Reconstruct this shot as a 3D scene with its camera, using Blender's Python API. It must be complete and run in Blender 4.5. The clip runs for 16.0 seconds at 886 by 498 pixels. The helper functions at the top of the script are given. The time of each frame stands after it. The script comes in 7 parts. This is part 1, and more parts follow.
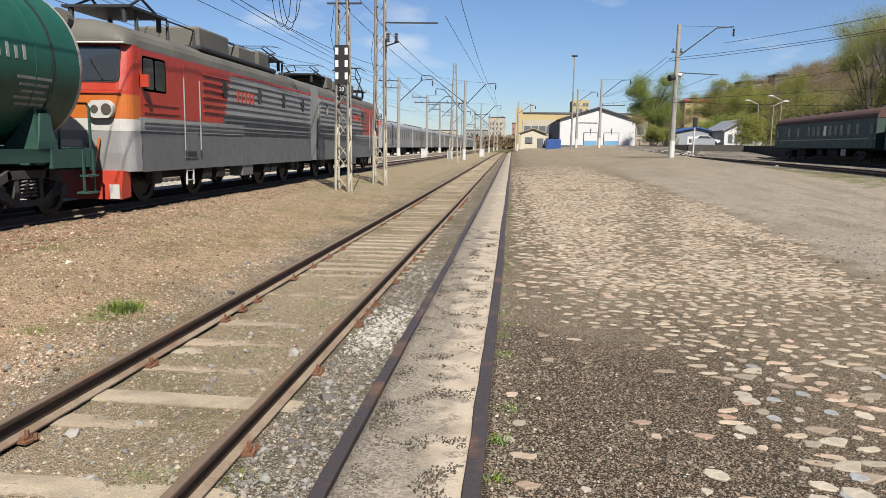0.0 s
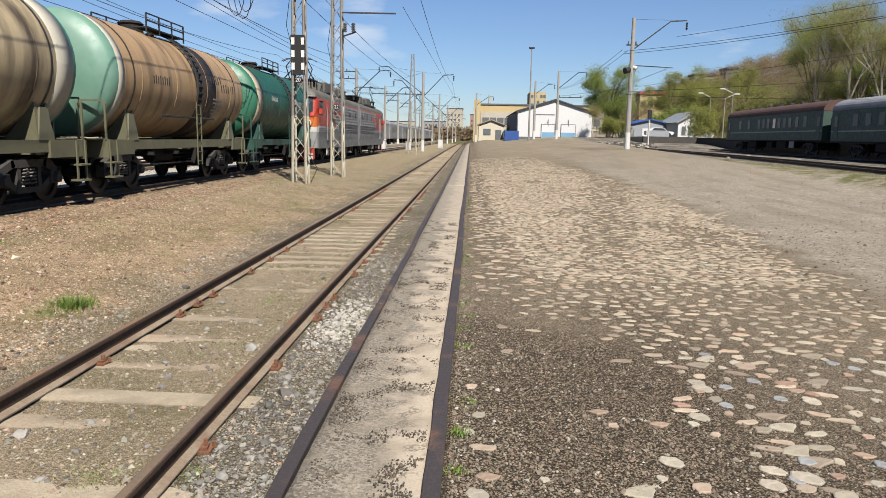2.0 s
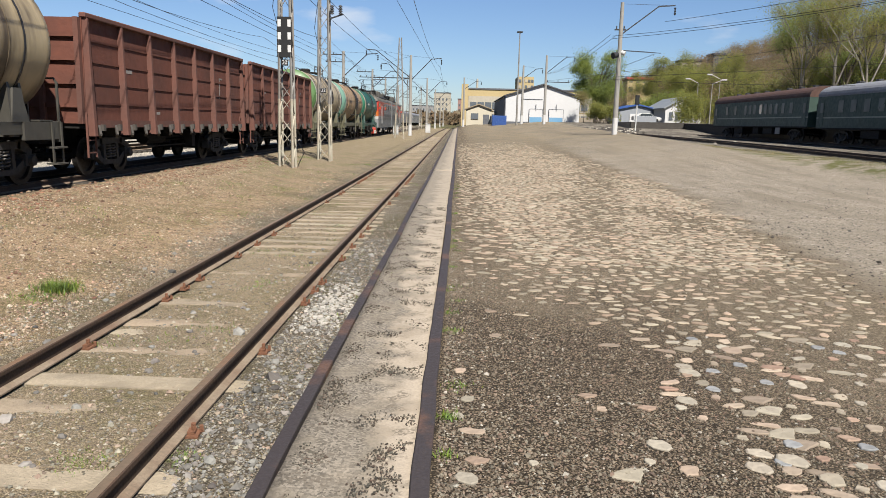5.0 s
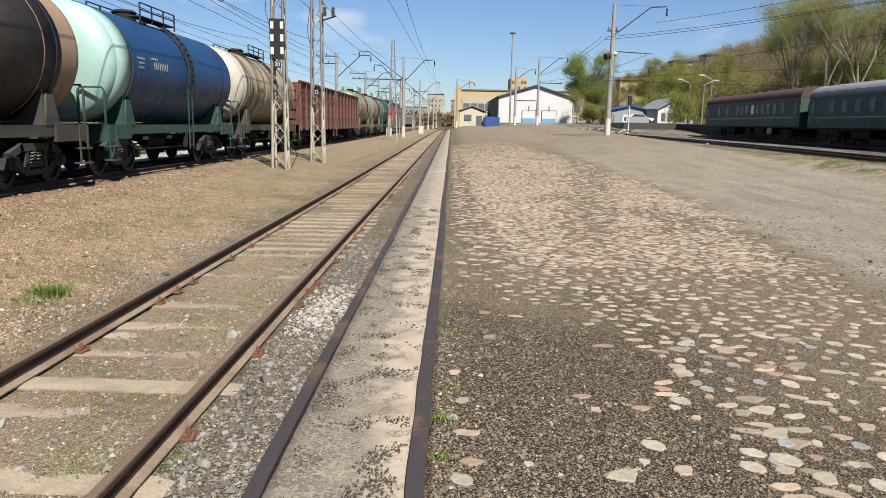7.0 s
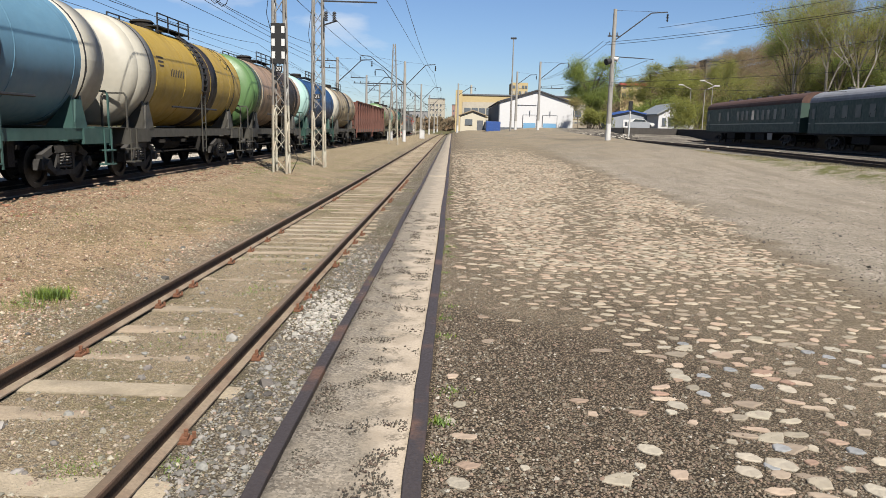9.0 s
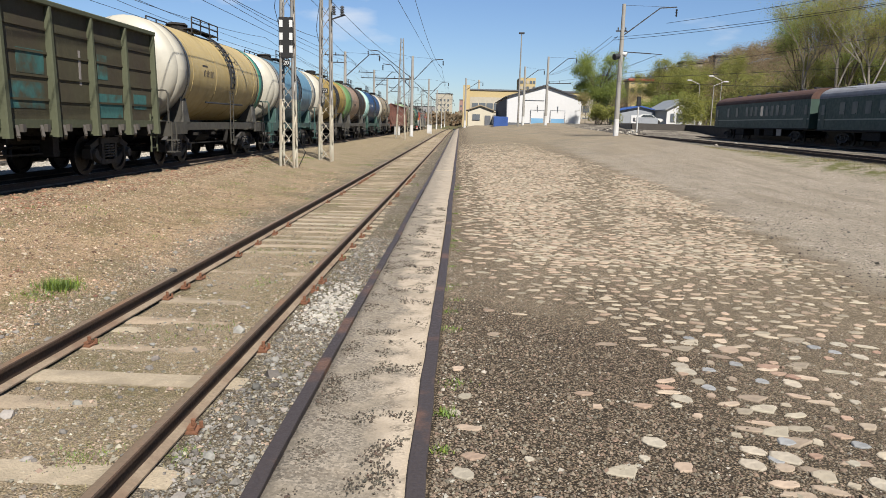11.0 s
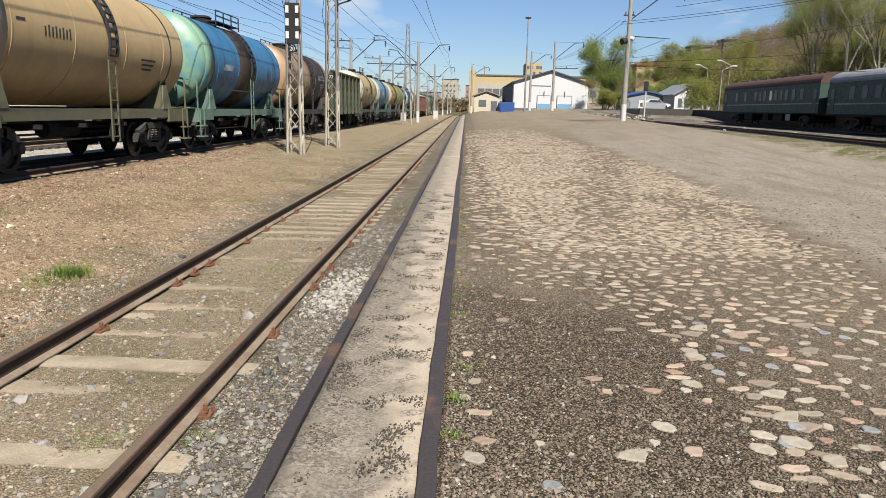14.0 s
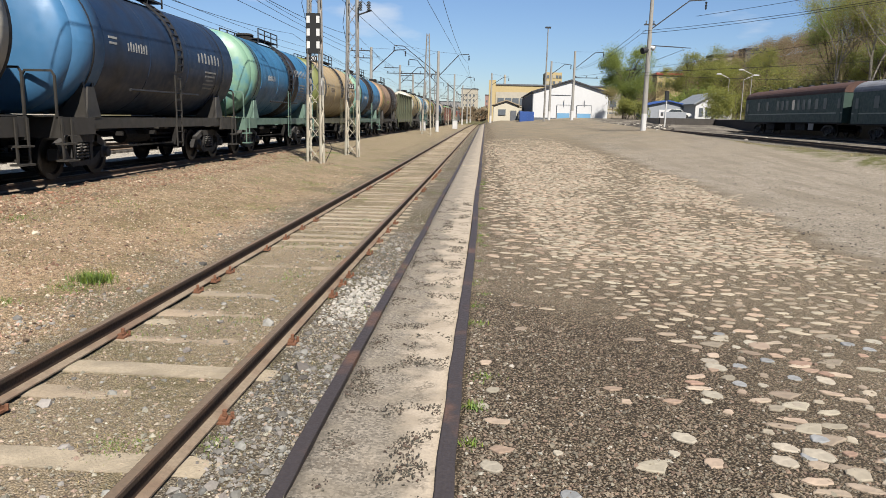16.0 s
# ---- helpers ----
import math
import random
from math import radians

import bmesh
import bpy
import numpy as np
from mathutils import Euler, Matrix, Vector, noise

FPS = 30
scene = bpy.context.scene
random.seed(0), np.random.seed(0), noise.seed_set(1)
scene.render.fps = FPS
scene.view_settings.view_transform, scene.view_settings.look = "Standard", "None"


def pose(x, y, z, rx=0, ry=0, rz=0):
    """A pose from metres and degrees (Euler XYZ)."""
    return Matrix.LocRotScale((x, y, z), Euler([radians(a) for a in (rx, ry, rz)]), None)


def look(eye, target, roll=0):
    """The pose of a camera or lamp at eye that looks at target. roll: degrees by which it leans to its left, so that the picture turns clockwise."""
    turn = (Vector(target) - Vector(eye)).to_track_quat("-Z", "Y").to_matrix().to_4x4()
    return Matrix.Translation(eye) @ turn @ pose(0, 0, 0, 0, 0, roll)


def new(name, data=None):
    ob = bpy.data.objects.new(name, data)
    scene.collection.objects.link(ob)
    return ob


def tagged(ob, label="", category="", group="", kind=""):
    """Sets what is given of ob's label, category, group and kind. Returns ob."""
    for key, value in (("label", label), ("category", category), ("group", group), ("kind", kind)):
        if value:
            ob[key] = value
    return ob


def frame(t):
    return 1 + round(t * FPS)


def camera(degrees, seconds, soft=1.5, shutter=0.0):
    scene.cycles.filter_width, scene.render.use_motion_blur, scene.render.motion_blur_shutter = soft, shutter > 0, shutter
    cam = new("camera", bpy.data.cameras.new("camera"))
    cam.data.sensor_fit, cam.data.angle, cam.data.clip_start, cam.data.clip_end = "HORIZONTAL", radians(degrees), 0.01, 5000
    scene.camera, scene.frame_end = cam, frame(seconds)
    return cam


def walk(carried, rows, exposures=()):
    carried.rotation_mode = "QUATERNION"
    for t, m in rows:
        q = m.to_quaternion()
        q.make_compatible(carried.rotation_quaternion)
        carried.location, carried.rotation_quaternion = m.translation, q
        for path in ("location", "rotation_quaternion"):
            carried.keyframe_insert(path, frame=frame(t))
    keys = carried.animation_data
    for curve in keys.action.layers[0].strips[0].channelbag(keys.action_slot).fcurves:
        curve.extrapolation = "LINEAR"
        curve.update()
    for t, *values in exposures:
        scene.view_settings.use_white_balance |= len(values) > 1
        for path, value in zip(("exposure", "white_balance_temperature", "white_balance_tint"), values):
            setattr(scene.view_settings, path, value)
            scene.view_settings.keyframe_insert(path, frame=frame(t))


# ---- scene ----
cam = camera(62.99, 16.0, soft=0.5)
walk(cam, [
    (0, pose(0.000, 0.000, 1.804, 81.869, -0.946, 5.439)),
    (0.5, pose(0.004, 0.007, 1.798, 81.580, -0.841, 4.476)),
    (1, pose(0.004, 0.001, 1.811, 81.436, -0.782, 3.591)),
    (1.5, pose(0.001, 0.012, 1.809, 81.303, -0.846, 2.852)),
    (2, pose(0.001, 0.012, 1.813, 81.255, -1.059, 2.182)),
    (2.5, pose(-0.004, 0.010, 1.815, 81.221, -1.305, 1.698)),
    (3, pose(-0.020, 0.021, 1.805, 80.970, -1.464, 1.429)),
    (3.5, pose(-0.016, 0.023, 1.804, 80.698, -1.519, 1.355)),
    (4, pose(-0.012, 0.026, 1.803, 80.386, -1.506, 1.379)),
    (6.5, pose(-0.016, 0.039, 1.803, 79.997, -1.117, 0.742)),
    (7, pose(-0.013, 0.026, 1.808, 80.189, -1.160, 0.675)),
    (7.5, pose(-0.012, 0.015, 1.810, 80.405, -1.216, 0.667)),
    (8, pose(-0.003, 0.014, 1.811, 80.520, -1.267, 0.685)),
    (8.5, pose(0.002, 0.009, 1.813, 80.539, -1.293, 0.704)),
    (11, pose(0.010, -0.013, 1.796, 80.140, -1.527, 1.330)),
    (11.5, pose(0.013, -0.022, 1.793, 79.594, -1.568, 1.557)),
    (12, pose(0.016, -0.017, 1.791, 79.018, -1.591, 1.654)),
    (12.5, pose(0.009, -0.022, 1.788, 78.749, -1.511, 1.620)),
    (13, pose(0.000, -0.020, 1.790, 78.707, -1.497, 1.555)),
    (13.5, pose(0.001, -0.017, 1.795, 78.866, -1.425, 1.594)),
    (14, pose(-0.013, -0.021, 1.793, 79.045, -1.325, 1.806)),
    (14.5, pose(-0.014, -0.021, 1.788, 79.256, -1.266, 2.134)),
    (15, pose(-0.013, -0.031, 1.794, 79.454, -1.261, 2.541)),
    (15.5, pose(-0.014, -0.026, 1.791, 79.664, -1.386, 2.963)),
    (16, pose(-0.013, -0.026, 1.787, 79.729, -1.353, 3.316)),
])

# ---- light ----
SUN_EL, SUN_AZ = 50.0, 158.0     # height, and bearing clockwise from +y: behind the camera, a little to the right
w = bpy.data.worlds.new("sky")
scene.world = w
w.use_nodes = True
nt = w.node_tree
nt.nodes.clear()
n_out = nt.nodes.new("ShaderNodeOutputWorld")
n_bg = nt.nodes.new("ShaderNodeBackground")
n_sky = nt.nodes.new("ShaderNodeTexSky")
n_sky.sky_type = "NISHITA"
n_sky.sun_disc = False
n_sky.sun_elevation = radians(SUN_EL)
n_sky.sun_rotation = radians(SUN_AZ)
n_sky.air_density, n_sky.dust_density, n_sky.ozone_density = 1.0, 0.25, 3.0
n_bg.inputs["Strength"].default_value = 0.05
n_tint = nt.nodes.new("ShaderNodeMix")
n_tint.data_type, n_tint.blend_type = "RGBA", "MULTIPLY"
n_tint.inputs[0].default_value = 1.0
n_tint.inputs[7].default_value = (0.63, 0.705, 0.85, 1)
n_co = nt.nodes.new("ShaderNodeTexCoord")
n_map = nt.nodes.new("ShaderNodeMapping")
n_map.inputs["Scale"].default_value = (1.0, 1.0, 3.2)
n_cl = nt.nodes.new("ShaderNodeTexNoise")
n_cl.inputs["Scale"].default_value, n_cl.inputs["Detail"].default_value = 5.5, 7.0
n_cr = nt.nodes.new("ShaderNodeMapRange")
for i_, v_ in enumerate((0.60, 0.74, 0.0, 0.55)):
    n_cr.inputs[i_ + 1].default_value = v_
n_cm = nt.nodes.new("ShaderNodeMix")
n_cm.data_type = "RGBA"
n_cm.inputs[7].default_value = (6.5, 6.75, 7.1, 1)
nt.links.new(n_co.outputs["Generated"], n_map.inputs[0])
nt.links.new(n_map.outputs[0], n_cl.inputs["Vector"])
nt.links.new(n_cl.outputs["Fac"], n_cr.inputs[0])
nt.links.new(n_cr.outputs[0], n_cm.inputs[0])
nt.links.new(n_sky.outputs[0], n_tint.inputs[6])
nt.links.new(n_tint.outputs[2], n_cm.inputs[6])
nt.links.new(n_cm.outputs[2], n_bg.inputs[0])
nt.links.new(n_bg.outputs[0], n_out.inputs[0])
lamp = bpy.data.lights.new("sun", "SUN")
lamp.energy, lamp.angle, lamp.color = 5.0, radians(0.53), (1.0, 0.945, 0.865)
sun = new("sun", lamp)
a, e = radians(SUN_AZ), radians(SUN_EL)
to_sun = Vector((math.sin(a) * math.cos(e), math.cos(a) * math.cos(e), math.sin(e)))
sun.matrix_world = look((0, 0, 60), Vector((0, 0, 60)) - to_sun)
scene.view_settings.exposure = 1.37


# ---- materials ----
REFLECT = 0.48      # share of the light that the colours below give back


def surface(name, colour, rough=0.8, metal=0.0, vary=0.25, grain=30.0, patch=1.2, bump=0.25, bump_size=40.0,
            second=None, amount=0.5, island=0.0, object_random=0.0, spec=0.3, edge=(0.4, 0.65)):
    """A procedural surface: colour with fine grain and large patches (towards a second colour), and fine relief."""
    colour = tuple(c * REFLECT for c in colour)
    second = tuple(c * REFLECT for c in second) if second else None
    m = bpy.data.materials.new(name)
    m.use_nodes = True
    t = m.node_tree
    b = t.nodes["Principled BSDF"]
    b.inputs["Roughness"].default_value = rough
    b.inputs["Metallic"].default_value = metal
    b.inputs["Specular IOR Level"].default_value = spec
    pos = t.nodes.new("ShaderNodeTexCoord")
    out = pos.outputs["Object"]

    def noise_node(scale, detail=4.0):
        k = t.nodes.new("ShaderNodeTexNoise")
        k.inputs["Scale"].default_value = scale
        k.inputs["Detail"].default_value = detail
        t.links.new(out, k.inputs["Vector"])
        return k.outputs["Fac"]

    def mix(fac, x, y):
        k = t.nodes.new("ShaderNodeMix")
        k.data_type = "RGBA"
        for sock, v in ((k.inputs[0], fac), (k.inputs[6], x), (k.inputs[7], y)):
            if hasattr(v, "links"):
                t.links.new(v, sock)
            elif isinstance(v, tuple):
                sock.default_value = (*v[:3], 1)
            else:
                sock.default_value = v
        return k.outputs[2]

    def ramp(fac, lo, hi, out_lo=0.0, out_hi=1.0):
        k = t.nodes.new("ShaderNodeMapRange")
        t.links.new(fac, k.inputs[0])
        for i, v in enumerate((lo, hi, out_lo, out_hi)):
            k.inputs[i + 1].default_value = v
        return k.outputs[0]

    second = second or tuple(c * (1 - vary) for c in colour)
    base = mix(ramp(noise_node(patch, 7.0), edge[0], edge[1], 0.0, amount), tuple(colour), tuple(second))
    dark = tuple(c * (1 - vary) for c in colour)
    base = mix(ramp(noise_node(grain), 0.35, 0.75, 0.0, 0.7), base, dark)
    if island or object_random:
        k = t.nodes.new("ShaderNodeNewGeometry" if island else "ShaderNodeObjectInfo")
        h = t.nodes.new("ShaderNodeHueSaturation")
        rnd = k.outputs["Random Per Island"] if island else k.outputs["Random"]
        size = island or object_random
        t.links.new(ramp(rnd, 0, 1, 1 - size, 1 + size), h.inputs["Value"])
        k2 = t.nodes.new("ShaderNodeMath")
        k2.operation = "MULTIPLY"
        k2.inputs[1].default_value = 7.31
        t.links.new(rnd, k2.inputs[0])
        k3 = t.nodes.new("ShaderNodeMath")
        k3.operation = "FRACT"
        t.links.new(k2.outputs[0], k3.inputs[0])
        t.links.new(ramp(k3.outputs[0], 0, 1, 0.5 - size * 0.06, 0.5 + size * 0.06), h.inputs["Hue"])
        t.links.new(ramp(k3.outputs[0], 0, 1, 1 + size * 0.5, 1 - size * 0.5), h.inputs["Saturation"])
        t.links.new(base, h.inputs["Color"])
        base = h.outputs[0]
    t.links.new(base, b.inputs["Base Color"])
    t.links.new(ramp(noise_node(grain * 0.7), 0.3, 0.7, max(0.05, rough - 0.1), min(1, rough + 0.1)), b.inputs["Roughness"])
    if bump:
        k = t.nodes.new("ShaderNodeBump")
        k.inputs["Strength"].default_value = bump
        k.inputs["Distance"].default_value = 0.02
        t.links.new(noise_node(bump_size, 6.0), k.inputs["Height"])
        t.links.new(k.outputs[0], b.inputs["Normal"])
    return m


def glass(name, colour):
    m = bpy.data.materials.new(name)
    m.use_nodes = True
    b = m.node_tree.nodes["Principled BSDF"]
    b.inputs["Base Color"].default_value = (*colour, 1)
    b.inputs["Roughness"].default_value = 0.06
    b.inputs["Specular IOR Level"].default_value = 0.7
    return m


RAIL = surface("rusty_rail", (0.085, 0.058, 0.042), 0.75, 0.1, 0.5, 60, 3, 0.2, 90, second=(0.16, 0.085, 0.05))
RAILFOOT = surface("dusty_rail_foot", (0.34, 0.265, 0.19), 0.9, 0, 0.45, 40, 2.5, 0.4, 70, second=(0.20, 0.12, 0.08), amount=0.9)
RAILTOP = surface("worn_rail_top", (0.24, 0.175, 0.12), 0.6, 0.15, 0.35, 40, 1.2, 0.1, 90, second=(0.36, 0.17, 0.08), amount=0.5, edge=(0.52, 0.62))
RUST = surface("rust", (0.29, 0.13, 0.07), 0.9, 0.0, 0.5, 60, 6, 0.5, 120)
STEELEDGE = surface("rusted_steel_edge", (0.080, 0.066, 0.066), 0.65, 0.2, 0.4, 50, 1.6, 0.2, 80, second=(0.24, 0.13, 0.085), amount=0.75, edge=(0.55, 0.66))
SLEEPER = surface("weathered_sleeper", (0.47, 0.385, 0.275), 0.9, 0, 0.35, 30, 2.4, 0.6, 60, second=(0.30, 0.245, 0.175), edge=(0.48, 0.62), amount=0.8, object_random=0.14)
CONCRETE = surface("worn_concrete", (0.52, 0.44, 0.335), 0.9, 0, 0.5, 75, 8.0, 1.0, 70, second=(0.24, 0.20, 0.15), amount=0.8, edge=(0.52, 0.60))
POLE = surface("pole_concrete", (0.42, 0.40, 0.36), 0.9, 0, 0.3, 20, 1.5, 0.3, 40)
WHITEWASH = surface("whitewash", (0.74, 0.73, 0.70), 0.85, 0, 0.2, 20, 2, 0.2, 40)
LATTICE = surface("grey_steel_paint", (0.36, 0.355, 0.33), 0.6, 0.1, 0.35, 12, 2, 0.1, 60, second=(0.25, 0.17, 0.11), amount=0.6)
LATTICE_LOW = surface("cream_steel_paint", (0.58, 0.55, 0.44), 0.65, 0, 0.35, 12, 2, 0.1, 60, second=(0.38, 0.25, 0.15), amount=0.6)
DARKSTEEL = surface("dark_steel", (0.055, 0.055, 0.058), 0.55, 0.3, 0.3, 20, 2, 0.1, 60)
WIRE = surface("wire", (0.035, 0.035, 0.04), 0.5, 0.4, 0.2, 5, 1, 0)
BLACK = surface("black_paint", (0.018, 0.018, 0.018), 0.7, 0, 0.3, 10, 2, 0)
WHITE = surface("white_paint", (0.78, 0.78, 0.76), 0.6, 0, 0.12, 10, 2, 0)
UNDER = surface("grimy_underframe", (0.020, 0.018, 0.016), 0.85, 0.1, 0.45, 18, 2.5, 0.4, 40, second=(0.036, 0.028, 0.022))
WHEEL = surface("wheel_steel", (0.038, 0.033, 0.03), 0.5, 0.5, 0.4, 20, 3, 0.1, 60)
SPRING = surface("spring_steel", (0.17, 0.155, 0.14), 0.6, 0.3, 0.3, 30, 3, 0.1, 60)


# ---- helpers for building ----
def part(name, bm, material, parent=None, label="", smooth=False, m=None):
    """Links a bmesh, or a mesh that is shared, as one object."""
    if isinstance(bm, bpy.types.Mesh):
        me = bm
    else:
        me = bpy.data.meshes.new(name)
        bm.to_mesh(me)
        bm.free()
        for mt in (material if isinstance(material, (list, tuple)) else [material]):
            me.materials.append(mt)
        if smooth:
            for p in me.polygons:
                p.use_smooth = True
    ob = new(name, me)
    if parent:
        ob.parent = parent
    if m is not None:
        ob.matrix_basis = m
    if label:
        ob["label"] = label
    return ob


def box(bm, x0, x1, y0, y1, z0, z1, m=None, mi=0):
    c = [Vector((x, y, z)) for z in (z0, z1) for y in (y0, y1) for x in (x0, x1)]
    if m is not None:
        c = [m @ v for v in c]
    v = [bm.verts.new(p) for p in c]
    for q in ((0, 2, 3, 1), (4, 5, 7, 6), (0, 1, 5, 4), (2, 6, 7, 3), (0, 4, 6, 2), (1, 3, 7, 5)):
        bm.faces.new([v[i] for i in q]).material_index = mi
    return bm


def one_box(*dims, m=None):
    return box(bmesh.new(), *dims, m=m)


def bevelled(*dims, r=0.02, seg=1):
    bm = one_box(*dims)
    bmesh.ops.bevel(bm, geom=bm.edges[:], offset=r, segments=seg, affect="EDGES")
    return bm


def rod(bm, p, q, r0, r1=None, seg=6, caps=True, mi=0):
    """A tapered round bar from p to q."""
    p, q = Vector(p), Vector(q)
    r1 = r0 if r1 is None else r1
    d = (q - p).normalized()
    a = d.orthogonal().normalized()
    b = d.cross(a)
    rings = []
    for o, r in ((p, r0), (q, r1)):
        rings.append([bm.verts.new(o + (a * math.cos(k * math.tau / seg) + b * math.sin(k * math.tau / seg)) * r) for k in range(seg)])
    for k in range(seg):
        j = (k + 1) % seg
        bm.faces.new((rings[0][k], rings[0][j], rings[1][j], rings[1][k])).material_index = mi
    if caps:
        bm.faces.new(rings[0][::-1]).material_index = mi
        bm.faces.new(rings[1]).material_index = mi
    return bm


def bar(bm, p, q, w, h=None, mi=0):
    """A flat or square bar from p to q."""
    p, q = Vector(p), Vector(q)
    h = h or w
    d = q - p
    m = Matrix.Translation(p) @ d.to_track_quat("Y", "Z").to_matrix().to_4x4()
    return box(bm, -w / 2, w / 2, 0, d.length, -h / 2, h / 2, m, mi)


def lathe_y(profile, seg=40):
    """Turns (y, radius) points about the y axis."""
    bm = bmesh.new()
    rings = []
    for y, r in profile:
        if r < 1e-4:
            rings.append([bm.verts.new((0, y, 0))])
        else:
            rings.append([bm.verts.new((r * math.cos(k * math.tau / seg), y, r * math.sin(k * math.tau / seg))) for k in range(seg)])
    for a, b in zip(rings, rings[1:]):
        for k in range(seg):
            j = (k + 1) % seg
            f = [a[k % len(a)], a[j % len(a)], b[j % len(b)], b[k % len(b)]]
            g = []
            for v in f:
                if v not in g:
                    g.append(v)
            bm.faces.new(g)
    bmesh.ops.recalc_face_normals(bm, faces=bm.faces[:])
    return bm


def extrude_y(outline, ys, place):
    """A closed outline of (x, z) carried along y; place(y) gives its shift (x, z)."""
    bm = bmesh.new()
    rings = []
    for y in ys:
        dx, dz = place(y)
        rings.append([bm.verts.new((x + dx, y, z + dz)) for x, z in outline])
    n = len(outline)
    for a, b in zip(rings, rings[1:]):
        for k in range(n):
            bm.faces.new((a[k], a[(k + 1) % n], b[(k + 1) % n], b[k]))
    bm.faces.new(rings[0])
    bm.faces.new(rings[-1][::-1])
    bmesh.ops.recalc_face_normals(bm, faces=bm.faces[:])
    return bm


def empty(name, m=None, label="", category="", group="", kind=""):
    ob = new(name)
    if m is not None:
        ob.matrix_basis = m
    return tagged(ob, label, category, group, kind)


def smoothstep(a, b, x):
    k = min(1.0, max(0.0, (x - a) / (b - a)))
    return k * k * (3 - 2 * k)


# ---- the ground ----
TRAIN_X, TRAIN_Z = -10.5, 0.25        # middle and rail head of the train's track
SIDE_L, SIDE_R = -3.43, -1.83         # head middles of the siding's rails
SIDE_Z = -0.12                        # their rail heads


def rise(x, y):
    d = min(max(0.0, y - 20.0), 105.0)
    d = d * d / (d + 12.0)
    return d * (0.004 * smoothstep(-9.0, -4.0, x) + 0.013 * smoothstep(-2.5, 3.5, x))


def ground_z(x, y):
    z = rise(x, y)
    z += 0.085 * min(max(0.0, x - 5.0), 9.0) * smoothstep(14, 52, y)
    s = smoothstep(13.8, 16.2, x) * smoothstep(10, 20, y) * (1 - smoothstep(106, 119, y)) * (1 - smoothstep(34, 40, x))
    z += s * (0.64 + 0.0045 * (y - 32) + 0.7 * smoothstep(86, 104, y) - z)
    if x < -0.9:
        z -= 0.31 * smoothstep(-0.95, -1.1, x)
        z += 0.08 * smoothstep(-3.6, -4.3, x)
        z += 0.32 * smoothstep(-4.2, -7.4, x)
    else:
        z -= 0.03
    hx, hy = smoothstep(8, 150, x), smoothstep(105, 245, y)
    z += 31.0 * hx * hy
    far = smoothstep(260, 420, y) * smoothstep(30, -260, x)
    return z + far * 9.0


def ground_top(x, y):
    """The ground with its small unevenness."""
    z = ground_z(x, y)
    if -20 < x < 30 and y < 60:
        z += 0.020 * noise.noise(Vector((x * 0.7, y * 0.7, 0.0)))
        if -10 < x < -0.9:
            z += 0.012 * noise.noise(Vector((x * 3, y * 3, 3.0)))
    return z


def axis(stops):
    out = []
    for a, b, step in stops:
        k = a
        while k < b - 1e-6:
            out.append(k)
            k += step
    return out + [stops[-1][1]]


